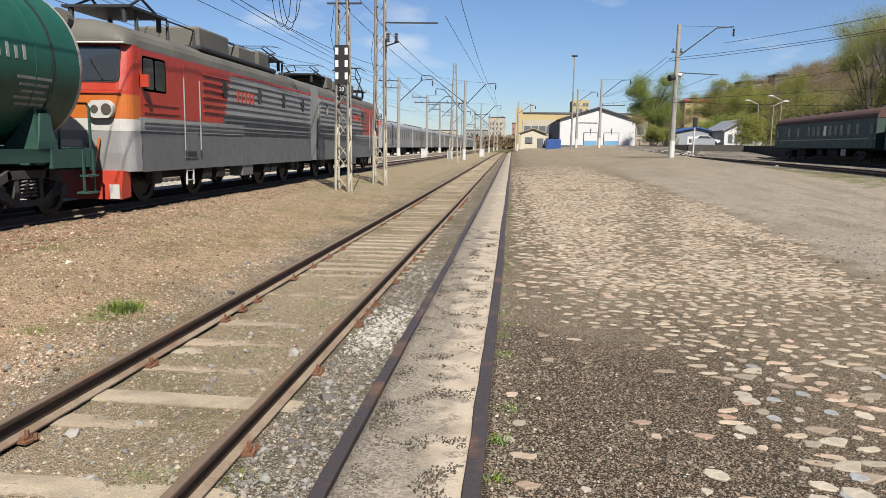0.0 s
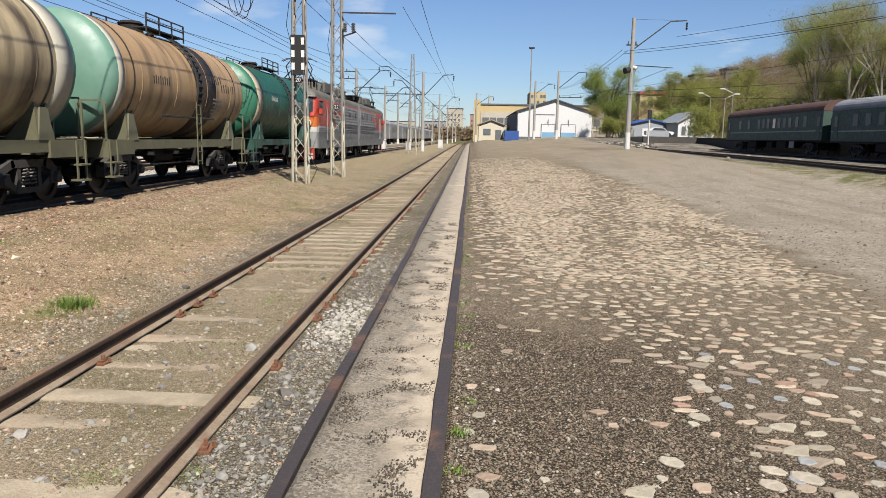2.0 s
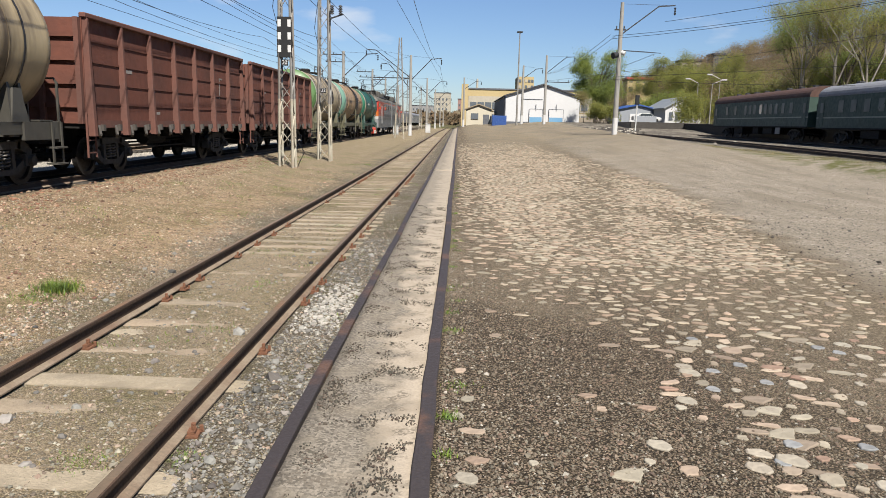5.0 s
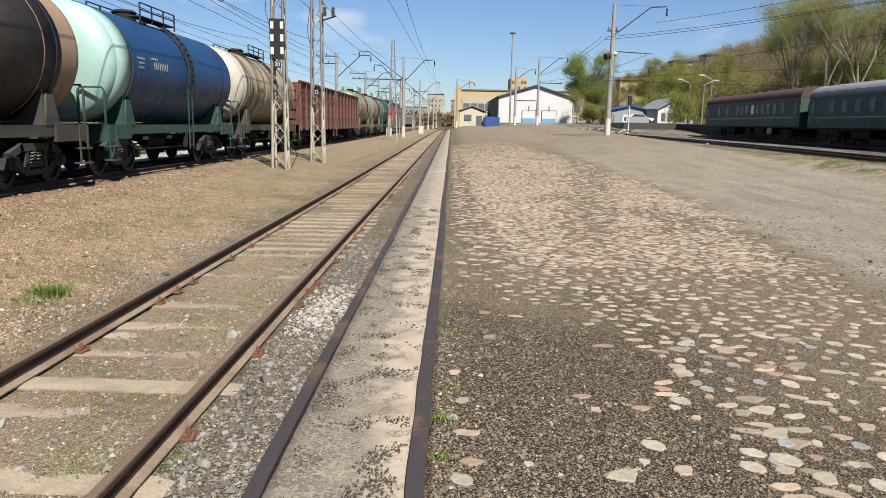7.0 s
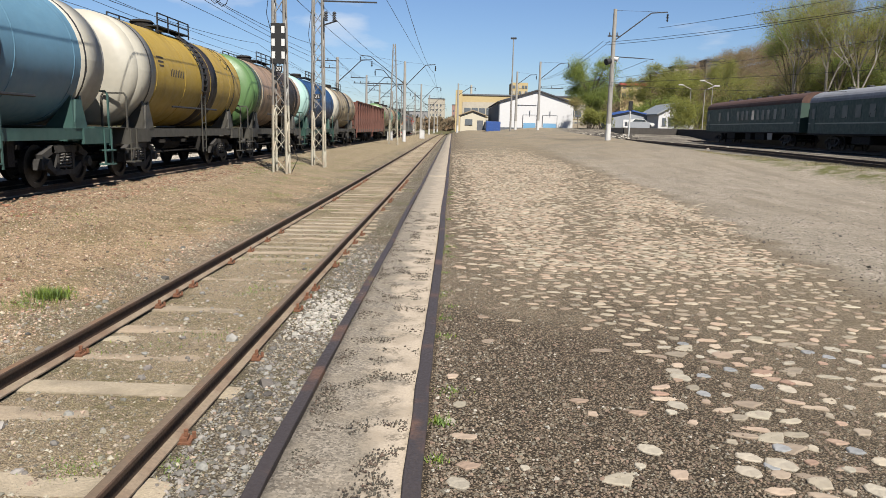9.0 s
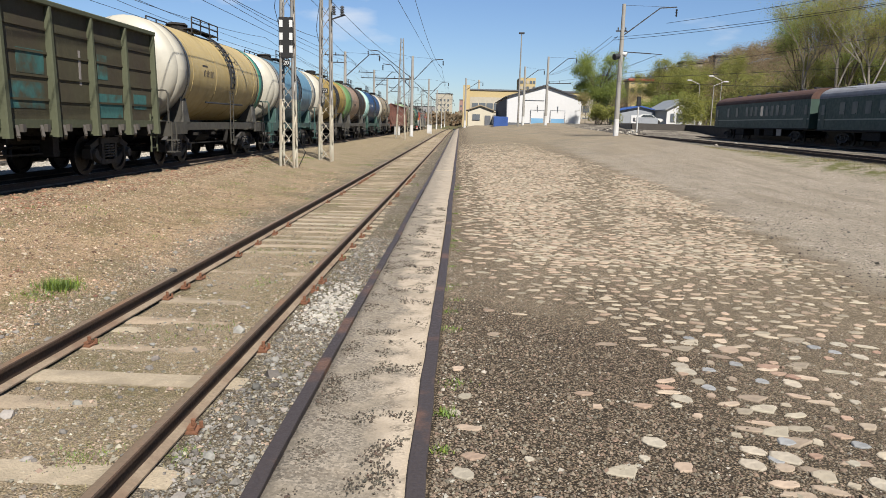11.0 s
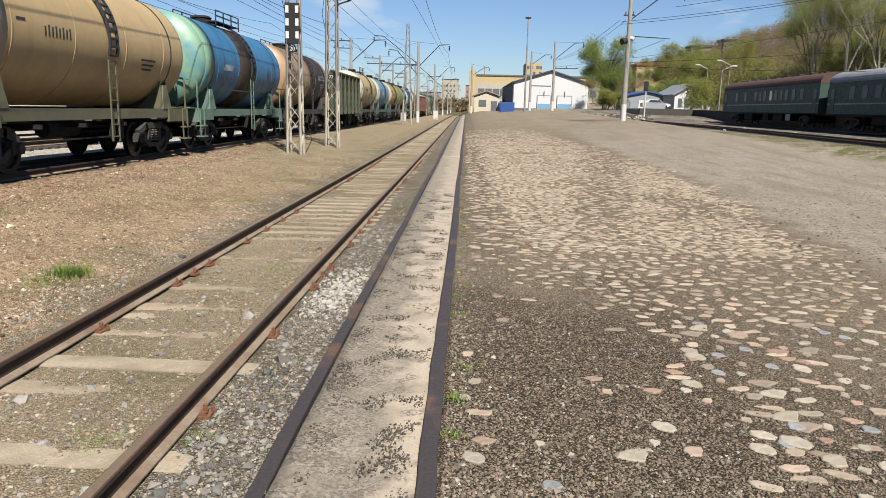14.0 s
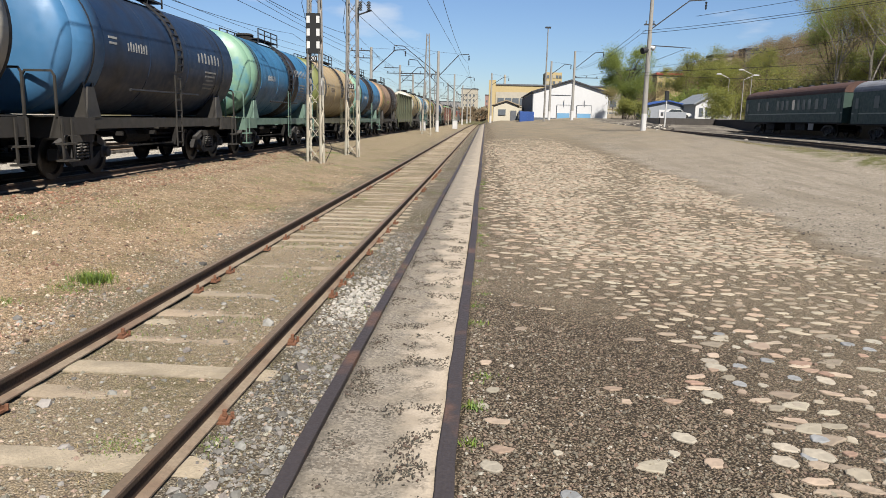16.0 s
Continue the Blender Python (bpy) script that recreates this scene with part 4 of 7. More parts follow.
def latch_bm():
    bm = bmesh.new()
    bar(bm, (1.54, -0.06, 1.28), (1.60, -0.10, 1.05), 0.06, 0.05)
    bar(bm, (1.60, -0.10, 1.05), (1.52, 0.02, 0.98), 0.06, 0.05)
    box(bm, 1.50, 1.62, 0.05, 0.16, 1.14, 1.30)
    return bm


LATCH = surface("grey_latch", (0.13, 0.115, 0.10), 0.7, 0.1, 0.4, 15, 3, 0.1, 40)

CREAM = paint("cream_paint", (0.55, 0.47, 0.33), (0.47, 0.39, 0.27))
WHITEP = paint("off_white_paint", (0.56, 0.53, 0.44), (0.47, 0.43, 0.34))
GREEN = paint("green_paint", (0.012, 0.115, 0.072), (0.010, 0.080, 0.052))
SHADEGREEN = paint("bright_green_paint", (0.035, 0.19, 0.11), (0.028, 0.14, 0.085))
MIDGREEN = paint("leaf_green_paint", (0.13, 0.25, 0.085), (0.10, 0.19, 0.07))
MINT = surface("blotched_mint_paint", (0.24, 0.42, 0.29), 0.5, 0, 0.15, 6, 0.9, 0.04, 12, second=(0.07, 0.27, 0.38), amount=0.9, edge=(0.50, 0.60), spec=0.45)
SAGE = paint("sage_green_paint", (0.17, 0.33, 0.25), (0.13, 0.26, 0.19))
TEAL = paint("teal_paint", (0.06, 0.26, 0.19), (0.05, 0.20, 0.15))
AQUA = paint("pale_aqua_paint", (0.44, 0.66, 0.60), (0.34, 0.55, 0.50))
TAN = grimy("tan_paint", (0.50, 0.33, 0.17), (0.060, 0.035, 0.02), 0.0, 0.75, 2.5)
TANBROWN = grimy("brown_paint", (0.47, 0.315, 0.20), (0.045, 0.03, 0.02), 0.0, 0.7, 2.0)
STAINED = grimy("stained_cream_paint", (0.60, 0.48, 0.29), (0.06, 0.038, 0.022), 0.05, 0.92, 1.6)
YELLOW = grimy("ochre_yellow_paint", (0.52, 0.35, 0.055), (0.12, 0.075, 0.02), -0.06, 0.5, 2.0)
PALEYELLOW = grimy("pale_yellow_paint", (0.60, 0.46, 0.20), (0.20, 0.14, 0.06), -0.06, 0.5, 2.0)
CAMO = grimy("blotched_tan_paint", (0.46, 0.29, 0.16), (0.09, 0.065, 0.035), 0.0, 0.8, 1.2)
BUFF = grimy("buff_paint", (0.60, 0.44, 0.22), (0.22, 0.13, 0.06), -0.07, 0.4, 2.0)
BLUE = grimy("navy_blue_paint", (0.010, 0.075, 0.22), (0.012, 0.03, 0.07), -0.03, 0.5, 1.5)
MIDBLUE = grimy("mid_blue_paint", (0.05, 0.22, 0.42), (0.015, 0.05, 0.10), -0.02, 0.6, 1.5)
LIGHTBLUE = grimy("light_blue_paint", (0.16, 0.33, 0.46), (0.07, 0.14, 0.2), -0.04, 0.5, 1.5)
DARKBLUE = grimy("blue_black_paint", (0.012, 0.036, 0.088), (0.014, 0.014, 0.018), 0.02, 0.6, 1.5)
SKYBLUE = paint("sky_blue_paint", (0.07, 0.22, 0.42), (0.05, 0.16, 0.32))
OLIVE = paint("olive_paint", (0.20, 0.22, 0.055), (0.14, 0.16, 0.05))
SPILL = surface("oil_spill", (0.055, 0.041, 0.033), 0.6, 0, 0.4, 5, 1.5, 0.05, 20, second=(0.085, 0.056, 0.040), spec=0.22)
MARK_W = surface("white_lettering", (0.42, 0.42, 0.40), 0.7, 0, 0.4, 14, 4, 0)
MARK_D = surface("dark_lettering", (0.06, 0.05, 0.045), 0.7, 0, 0.2, 10, 2, 0)
FR_GREEN = paint("green_frame", (0.032, 0.095, 0.072), (0.022, 0.06, 0.047))
FR_AQUA = paint("aqua_frame", (0.05, 0.12, 0.105), (0.03, 0.065, 0.055))
FR_SAGE = paint("sage_frame", (0.17, 0.27, 0.21), (0.08, 0.13, 0.10))
FR_DARK = paint("dark_frame", (0.050, 0.045, 0.038), (0.03, 0.026, 0.022))
FR_GREY = paint("grey_frame", (0.085, 0.08, 0.065), (0.045, 0.04, 0.035))
FR_OLIVE = paint("olive_frame", (0.17, 0.165, 0.095), (0.09, 0.08, 0.055))


def number_bars(y, a, size, mt, n=8, gap=0.62):
    """A row of bars where a wagon number stands."""
    return [(y + (k - n / 2) * size * gap * 0.7, a, size * 0.17, size * (0.62 + 0.1 * (k % 2)), mt) for k in range(n)]


def text_block(y, a, rows, wide, mt):
    return [(y, a - k * 4.6, wide * (1 - 0.17 * (k % 3)), 0.055, mt) for k in range(rows)]


def company(y, a, n, mt, size=0.28):
    return [(y + (k - n / 2) * size * 0.80, a, size * 0.26, size * (0.80 + 0.15 * (k % 3 > 0)), mt) for k in range(n)]


PITCH, GPITCH = 12.02, 13.92
pos = 0.0


def next_middle(length):
    global pos
    pos -= length
    return pos + length / 2


tank_wagon(next_middle(PITCH), GREEN, SHADEGREEN, WHITEP, FR_GREEN, [(-4.96, -4.15, CREAM)],
           number_bars(-2.2, 14, 0.30, MARK_W) + company(2.6, 12, 8, MARK_W) + text_block(3.6, 0, 5, 1.0, MARK_W) + text_block(1.9, 0, 4, 1.0, MARK_W),
           False, "dark green tank wagon with a cream band and ribbed hatch ladder")
tank_wagon(next_middle(PITCH), TAN, SAGE, TAN, FR_OLIVE, [(0.5, 2.1, SPILL), (-4.96, -4.62, WHITEP)],
           number_bars(-2.3, 10, 0.34, MARK_D) + company(2.3, 22, 5, MARK_D, 0.3) + company(3.4, 13, 6, MARK_D, 0.3) + text_block(2.3, 2, 5, 0.9, MARK_W),
           True, "tan tank wagon with an oil-black band under its hatch")
tank_wagon(next_middle(PITCH), STAINED, MIDGREEN, TEAL, FR_OLIVE, [(-4.96, -4.6, WHITEP), (4.3, 4.96, WHITEP)],
           number_bars(-2.2, 2, 0.34, MARK_D) + text_block(-3.6, 8, 3, 0.5, MARK_D),
           True, "oil-streaked cream tank wagon with a leaf-green end")
RUSTRED = surface("red_oxide_wagon", (0.20, 0.070, 0.045), 0.8, 0, 0.3, 6, 0.9, 0.25, 14, second=(0.12, 0.050, 0.036), amount=0.9)
RUSTRIB = surface("red_oxide_rib", (0.19, 0.080, 0.058), 0.8, 0, 0.3, 8, 1.2, 0.2, 20, second=(0.11, 0.07, 0.058))
PATCHW = surface("chalk_mark", (0.40, 0.36, 0.33), 0.9, 0, 0.3, 10, 3, 0)
for lb in ("red-brown open gondola wagon with chalk marks", "red-brown open gondola wagon, faded and dented"):
    gondola(next_middle(GPITCH), RUSTRED, RUSTRIB, lb, [(-4.0, 2.7, 0.5, 0.10, PATCHW), (-2.2, 1.62, 0.45, 0.08, PATCHW), (3.6, 2.6, 0.07, 0.75, PATCHW), (3.75, 2.95, 0.35, 0.06, PATCHW)])
tank_wagon(next_middle(PITCH), STAINED, WHITEP, STAINED, FR_GREY, [(-4.96, -4.4, WHITEP)], number_bars(-2.2, 6, 0.3, MARK_D), True, "stained cream tank wagon with dark splashes")
tank_wagon(next_middle(PITCH), BLUE, AQUA, BLUE, FR_GREEN, [(-4.96, -3.95, AQUA)],
           number_bars(-1.9, 12, 0.32, MARK_W) + text_block(-3.4, 20, 3, 0.5, MARK_W) + text_block(-2.4, 22, 1, 0.5, MARK_W),
           False, "navy blue tank wagon with pale aqua end band")
tank_wagon(next_middle(PITCH), TANBROWN, MIDGREEN, TANBROWN, FR_GREY, [(-4.96, -3.5, MIDGREEN), (-3.5, -3.2, CREAM), (0.4, 4.3, SPILL)],
           number_bars(-2.0, 4, 0.3, MARK_D), True, "brown tank wagon with green and cream end and dark spill")
tank_wagon(next_middle(PITCH), YELLOW, WHITEP, YELLOW, FR_GREY, [(-4.96, -3.7, WHITEP), (0.55, 2.0, SPILL)],
           number_bars(-1.9, 12, 0.34, MARK_D) + text_block(-3.2, 30, 3, 0.5, MARK_D), True, "ochre yellow tank wagon with a white end and black spill band")
tank_wagon(next_middle(PITCH), LIGHTBLUE, WHITEP, WHITEP, FR_AQUA, [(-4.96, -3.4, WHITEP), (3.9, 4.96, WHITEP)], number_bars(-1.5, 8, 0.3, MARK_W), True, "light blue tank wagon with white ends")
tank_wagon(next_middle(PITCH), PALEYELLOW, WHITEP, PALEYELLOW, FR_GREY, [(-4.96, -3.9, WHITEP), (4.4, 4.96, TEAL)],
           number_bars(-2.0, 10, 0.32, MARK_D) + text_block(-2.4, 22, 1, 0.5, MARK_D), True, "pale yellow tank wagon with a white end")
OLIVEBODY = surface("olive_wagon", (0.095, 0.085, 0.045), 0.8, 0, 0.3, 6, 0.8, 0.25, 14, second=(0.075, 0.055, 0.035), amount=0.9)
OLIVERIB = surface("olive_rib", (0.105, 0.115, 0.065), 0.8, 0, 0.3, 8, 1.2, 0.2, 20)
TEALPATCH = surface("teal_patch", (0.06, 0.20, 0.185), 0.8, 0, 0.4, 8, 1.6, 0.1, 20, second=(0.09, 0.08, 0.045), amount=1.0, edge=(0.45, 0.55))
gondola(next_middle(GPITCH), OLIVEBODY, OLIVERIB, "olive-brown open gondola wagon with teal paint patches",
        [(-5.3, 1.9, 1.4, 0.7, TEALPATCH), (-3.5, 1.75, 1.45, 0.6, TEALPATCH), (-1.7, 1.8, 1.3, 0.6, TEALPATCH), (0.0, 1.9, 1.3, 0.55, TEALPATCH), (3.6, 1.75, 1.4, 0.6, TEALPATCH),
         (0.2, 2.6, 1.0, 0.5, TEALPATCH), (3.3, 2.7, 0.5, 0.6, TEALPATCH), (2.2, 2.6, 0.10, 0.8, PATCHW), (5.4, 1.9, 0.8, 0.4, TEALPATCH)])
tank_wagon(next_middle(PITCH), CAMO, CAMO, TANBROWN, FR_DARK, [(-4.96, -4.6, OLIVE), (-0.2, 4.3, SPILL)],
           number_bars(-1.8, 2, 0.32, OLIVE) + company(3.2, 14, 8, MARK_W, 0.32) + text_block(3.2, 5, 6, 0.9, MARK_W), False, "tan tank wagon with wide black spill and olive end")
tank_wagon(next_middle(PITCH), MIDBLUE, MINT, SKYBLUE, FR_SAGE, [(-4.96, -4.1, MINT), (-1.1, 1.1, SPILL)], number_bars(-2.4, 4, 0.3, MARK_W), True, "blue tank wagon with a dark middle and teal end")
tank_wagon(next_middle(PITCH), BUFF, OLIVE, BUFF, FR_OLIVE, [(-4.96, -4.35, OLIVE), (-4.35, -3.75, CREAM)],
           number_bars(-1.9, 8, 0.32, MARK_D) + text_block(-3.3, 16, 1, 0.3, MARK_D) + text_block(2.6, 0, 3, 0.9, MARK_D), False, "buff tank wagon with an olive end and cream band")
tank_wagon(next_middle(PITCH), MIDBLUE, MINT, SKYBLUE, FR_SAGE, [(-4.96, -3.7, MINT), (0.4, 2.1, SPILL)],
           number_bars(-2.2, 8, 0.3, MARK_W) + company(2.8, 22, 8, MARK_W, 0.36) + text_block(2.8, 8, 6, 1.0, MARK_W) + text_block(4.4, 16, 3, 0.5, MARK_W), True, "mid blue tank wagon with a teal-green end")
tank_wagon(next_middle(PITCH), DARKBLUE, SKYBLUE, DARKBLUE, FR_DARK, [(-4.96, -3.6, SKYBLUE)],
           number_bars(-1.9, 12, 0.32, MARK_W) + company(3.0, 14, 7, MARK_W, 0.34) + text_block(3.0, 4, 5, 0.9, MARK_W) + text_block(-3.2, 20, 2, 0.4, MARK_W), True, "blue-black tank wagon with a sky-blue end")
tank_wagon(next_middle(PITCH), SKYBLUE, DARKBLUE, BLACK, FR_DARK, [(4.5, 4.96, WHITEP)], [], True, "blue tank wagon with a white ring at its end")


# ---- the locomotive ----
LRED = paint("locomotive_red", (0.52, 0.055, 0.028), (0.42, 0.045, 0.028), 0.5, 0.4)
LORANGE = paint("locomotive_orange", (0.62, 0.17, 0.03), None, 0.4, 0.4)
LGREY = paint("locomotive_light_grey", (0.37, 0.365, 0.36), (0.27, 0.26, 0.25), 0.6, 0.5)
LDARK = paint("locomotive_dark_grey", (0.17, 0.18, 0.185), (0.135, 0.14, 0.14), 0.6, 0.5)
LWHITE = paint("locomotive_white", (0.66, 0.64, 0.60), None, 0.4, 0.5)
LROOF = paint("locomotive_roof", (0.15, 0.14, 0.115), (0.085, 0.078, 0.065), 0.8, 0.7)
WINDOW = glass("dark_glass", (0.02, 0.025, 0.03))
LAMPGLASS = glass("lamp_glass", (0.05, 0.047, 0.04))


def slab(bm, pts, x0, x1):
    """A flat plate: an outline in (y, z), between two x."""
    a = [bm.verts.new((x0, y, z)) for y, z in pts]
    b = [bm.verts.new((x1, y, z)) for y, z in pts]
    bm.faces.new(a)
    bm.faces.new(b[::-1])
    n = len(pts)
    for k in range(n):
        bm.faces.new((a[k], b[k], b[(k + 1) % n], a[(k + 1) % n]))
    bmesh.ops.recalc_face_normals(bm, faces=bm.faces[:])
    return bm


def rounded_plate(y0, y1, z0, z1, x, thick=0.02, r=0.08):
    pts = []
    for cy, cz, a0 in ((y1 - r, z1 - r, 0), (y0 + r, z1 - r, 90), (y0 + r, z0 + r, 180), (y1 - r, z0 + r, 270)):
        for k in range(4):
            a = radians(a0 + k * 30)
            pts.append((cy + r * math.cos(a), cz + r * math.sin(a)))
    return slab(bmesh.new(), pts, x - thick, x + thick)


def pantograph_bm(up=1.0):
    bm = bmesh.new()
    box(bm, -0.9, 0.9, -1.0, 1.0, 4.62, 4.68)
    for sx in (-0.7, 0.7):
        for sy in (-0.9, 0.9):
            rod(bm, (sx, sy, 4.3), (sx, sy, 4.62), 0.07, seg=8)
    for sx in (-0.75, 0.75):
        bar(bm, (sx, -0.7, 4.7), (sx * 0.8, 0.85, 5.45), 0.05)
        bar(bm, (sx, 0.7, 4.7), (sx * 0.8, -0.85, 5.45), 0.05)
        bar(bm, (sx * 0.8, 0.85, 5.45), (sx * 0.6, 0.05, 6.0), 0.04)
        bar(bm, (sx * 0.8, -0.85, 5.45), (sx * 0.6, -0.05, 6.0), 0.04)
    for sy in (-0.85, 0.85):
        bar(bm, (-0.6, sy, 5.45), (0.6, sy, 5.45), 0.04)
    for sy in (-0.15, 0.15):
        bar(bm, (-0.75, sy, 6.02), (0.75, sy, 6.02), 0.05)
        bar(bm, (-0.75, sy, 6.02), (-1.05, sy, 5.85), 0.04)
        bar(bm, (0.75, sy, 6.02), (1.05, sy, 5.85), 0.04)
    for v in bm.verts:
        if v.co.z > 4.75:
            v.co.z = 4.75 + (v.co.z - 4.75) * up
    return bm


def rounded_oval(cx, cz, rx, rz, y0, y1):
    """A stadium-shaped plate across y, between two y."""
    bm = bmesh.new()
    pts = []
    for k in range(24):
        a = k * math.tau / 24
        pts.append((cx + (rx - rz) * (1 if math.cos(a) >= 0 else -1) + rz * math.cos(a), cz + rz * math.sin(a)))
    front = [bm.verts.new((x, y1, z)) for x, z in pts]
    back = [bm.verts.new((x, y0, z)) for x, z in pts]
    bm.faces.new(front)
    bm.faces.new(back[::-1])
    for k in range(24):
        bm.faces.new((front[k], back[k], back[(k + 1) % 24], front[(k + 1) % 24]))
    bmesh.ops.recalc_face_normals(bm, faces=bm.faces[:])
    return bm


def loco_section(lc, y0, flip):
    """One of two body sections, 15.7 m long, with its cab at the low-y end unless flipped."""
    m = (pose(0, y0, 0) if not flip else pose(0, y0 + 15.9, 0, 0, 0, 180)) @ Matrix.Diagonal((1, 1, 1.05, 1))
    L, X = 15.6, 1.54
    dome = [(X, 3.60), (X - 0.03, 3.74), (X - 0.12, 3.88), (X - 0.30, 4.00), (X - 0.62, 4.11), (0.45, 4.19), (0, 4.22)]
    arch = dome + [(-x, z) for x, z in dome[-2::-1]]
    bm = extrude_y([(-X, 0.76), (X, 0.76)] + arch, [0.62, 1.2, L / 2, L], lambda y: (0, 0))
    bm.normal_update()
    for f in bm.faces:
        c = f.calc_center_median()
        if c.z > 3.62 and abs(f.normal.y) < 0.5:
            f.material_index = 1
    b = part("body", bm, [LDARK, LROOF], lc, m=m)
    # the roof rounds down over the windscreen
    cap = bmesh.new()
    rings = [[cap.verts.new((x * w_, y, 3.60 + (z - 3.60) * k)) for x, z in arch] for y, k, w_ in ((0.63, 1.0, 1.0), (0.45, 0.95, 0.995), (0.28, 0.78, 0.985), (0.16, 0.50, 0.965), (0.12, 0.18, 0.95))]
    for p, q in zip(rings, rings[1:]):
        for k in range(len(arch) - 1):
            cap.faces.new((p[k], p[k + 1], q[k + 1], q[k]))
    cap.faces.new(rings[-1])
    bmesh.ops.recalc_face_normals(cap, faces=cap.faces[:])
    part("roof_brow", cap, LROOF, b, smooth=True)
    # cab front: raked windscreen above, bluff below
    def nose_band(levels):
        """The rounded cab front between heights; levels: (z, how far it leans back)."""
        o = bmesh.new()
        r_ = 0.30
        plan = [(-X, 0.64)] + [(-X + r_ - r_ * math.cos(radians(q)), 0.06 + r_ - r_ * math.sin(radians(q))) for q in range(0, 91, 15)]
        plan += [(-x_, y_) for x_, y_ in plan[::-1]]
        rings_ = [[o.verts.new((x_, y_ + back * (0.64 - y_) / 0.58, z_)) for x_, y_ in plan] for z_, back in levels]
        for p_, q_ in zip(rings_, rings_[1:]):
            for k_ in range(len(plan)):
                o.faces.new((p_[k_], p_[(k_ + 1) % len(plan)], q_[(k_ + 1) % len(plan)], q_[k_]))
        o.faces.new(rings_[0])
        o.faces.new(rings_[-1])
        bmesh.ops.recalc_face_normals(o, faces=o.faces[:])
        return o
    part("cab_nose", nose_band([(2.50, 0.0), (2.60, 0.0), (3.10, 0.09), (3.61, 0.19)]), LRED, b)
    part("cab_band", nose_band([(1.96, -0.004), (2.498, -0.004)]), LORANGE, b, "orange band round the lamps")
    part("cab_stripe", nose_band([(1.69, -0.006), (1.958, -0.006)]), LWHITE, b)
    part("cab_apron", nose_band([(0.78, 0.10), (1.20, 0.03), (1.688, 0.0)]), LGREY, b)
    part("gutter", bevelled(-1.46, 1.46, 0.10, 0.17, 3.60, 3.64, r=0.012), LWHITE, b, "pale rain gutter over the windscreens")
    part("nose_ledge", bevelled(-1.38, 1.38, 0.02, 0.07, 2.50, 2.56, r=0.015), LRED, b)
    for s in (-1, 1):
        def pane(y_, z0_, z1_, half, thick):
            r_ = 0.10
            pts = []
            for cx_, cz_, a0_ in ((half - r_, z1_ - r_, 0), (-half + r_, z1_ - r_, 90), (-half + r_, z0_ + r_, 180), (half - r_, z0_ + r_, 270)):
                for q in range(5):
                    a_ = radians(a0_ + q * 22.5)
                    pts.append((cx_ + r_ * math.cos(a_), cz_ + r_ * math.sin(a_)))
            o = bmesh.new()
            front = [o.verts.new((s * 0.70 + px_, y_ + (pz_ - 2.55) * 0.19, pz_)) for px_, pz_ in pts]
            back = [o.verts.new((s * 0.70 + px_, y_ + thick + (pz_ - 2.55) * 0.19, pz_)) for px_, pz_ in pts]
            o.faces.new(front)
            o.faces.new(back[::-1])
            for q in range(len(pts)):
                o.faces.new((front[q], back[q], back[(q + 1) % len(pts)], front[(q + 1) % len(pts)]))
            bmesh.ops.recalc_face_normals(o, faces=o.faces[:])
            return o
        frame_ = part("windscreen", pane(0.035, 2.76, 3.56, 0.63, 0.05), DARKSTEEL, b)
        part("pane", pane(0.022, 2.80, 3.52, 0.58, 0.05), WINDOW, frame_)
        part("wiper", bar(bmesh.new(), (s * 0.95, 0.06, 2.82), (s * 0.62, 0.13, 3.30), 0.025, 0.02), DARKSTEEL, frame_)
        house = part("headlamp", rounded_oval(s * 0.92, 2.16, 0.32, 0.20, 0.045, -0.07), LWHITE, b, "white housing with two lamps")
        for dx in (-0.145, 0.145):
            part("lens", rod(bmesh.new(), (s * 0.92 + dx, -0.06, 2.16), (s * 0.92 + dx, -0.085, 2.16), 0.135 if dx * s > 0 else 0.10, 0.12 if dx * s > 0 else 0.085, 20), LAMPGLASS, house)
        for k in (0, 1):
            part("brake_hose", rod(bmesh.new(), (s * (0.60 + 0.22 * k), 0.02, 1.52), (s * (0.44 + 0.22 * k), -0.14, 0.62), 0.032, seg=6), LORANGE if k else DARKSTEEL, b)
    part("number_bar", one_box(-0.36, 0.36, 0.045, 0.075, 1.34, 1.48), LWHITE, b)
    part("searchlight", rod(bmesh.new(), (0, 0.25, 4.12), (0, -0.05, 4.10), 0.20, 0.24, 16), LROOF, b)
    part("snow_plough", slab(bmesh.new(), [(0.35, 0.20), (-0.10, 0.16), (0.02, 0.80), (0.35, 0.80)], -1.36, 1.36), LRED, b, "red snow plough")
    for s in (-1, 1):
        part("plough_bar", one_box(s * 1.22 - 0.12, s * 1.22 + 0.12, -0.135, -0.105, 0.18, 0.5), LWHITE, b)
    for s in (-1, 1):
        x = s * (X + 0.004)
        # livery on the side
        part("side_panel", slab(bmesh.new(), [(0.62, 2.02), (5.6, 2.02), (6.3, 3.56), (0.62, 3.56)], min(x, x + s * 0.012), max(x, x + s * 0.012)), LRED, b, "red cab side")
        part("side_panel", slab(bmesh.new(), [(5.72, 2.24), (L, 2.24), (L, 3.46), (6.27, 3.46)], min(x, x + s * 0.012), max(x, x + s * 0.012)), LGREY, b, "light grey body side")
        part("side_stripe", one_box(min(x, x + s * 0.016), max(x, x + s * 0.016), 0.55, 7.4, 1.70, 2.015), LGREY, b)
        part("top_line", one_box(min(x, x + s * 0.016), max(x, x + s * 0.016), 6.34, L, 3.465, 3.56), LRED, b)
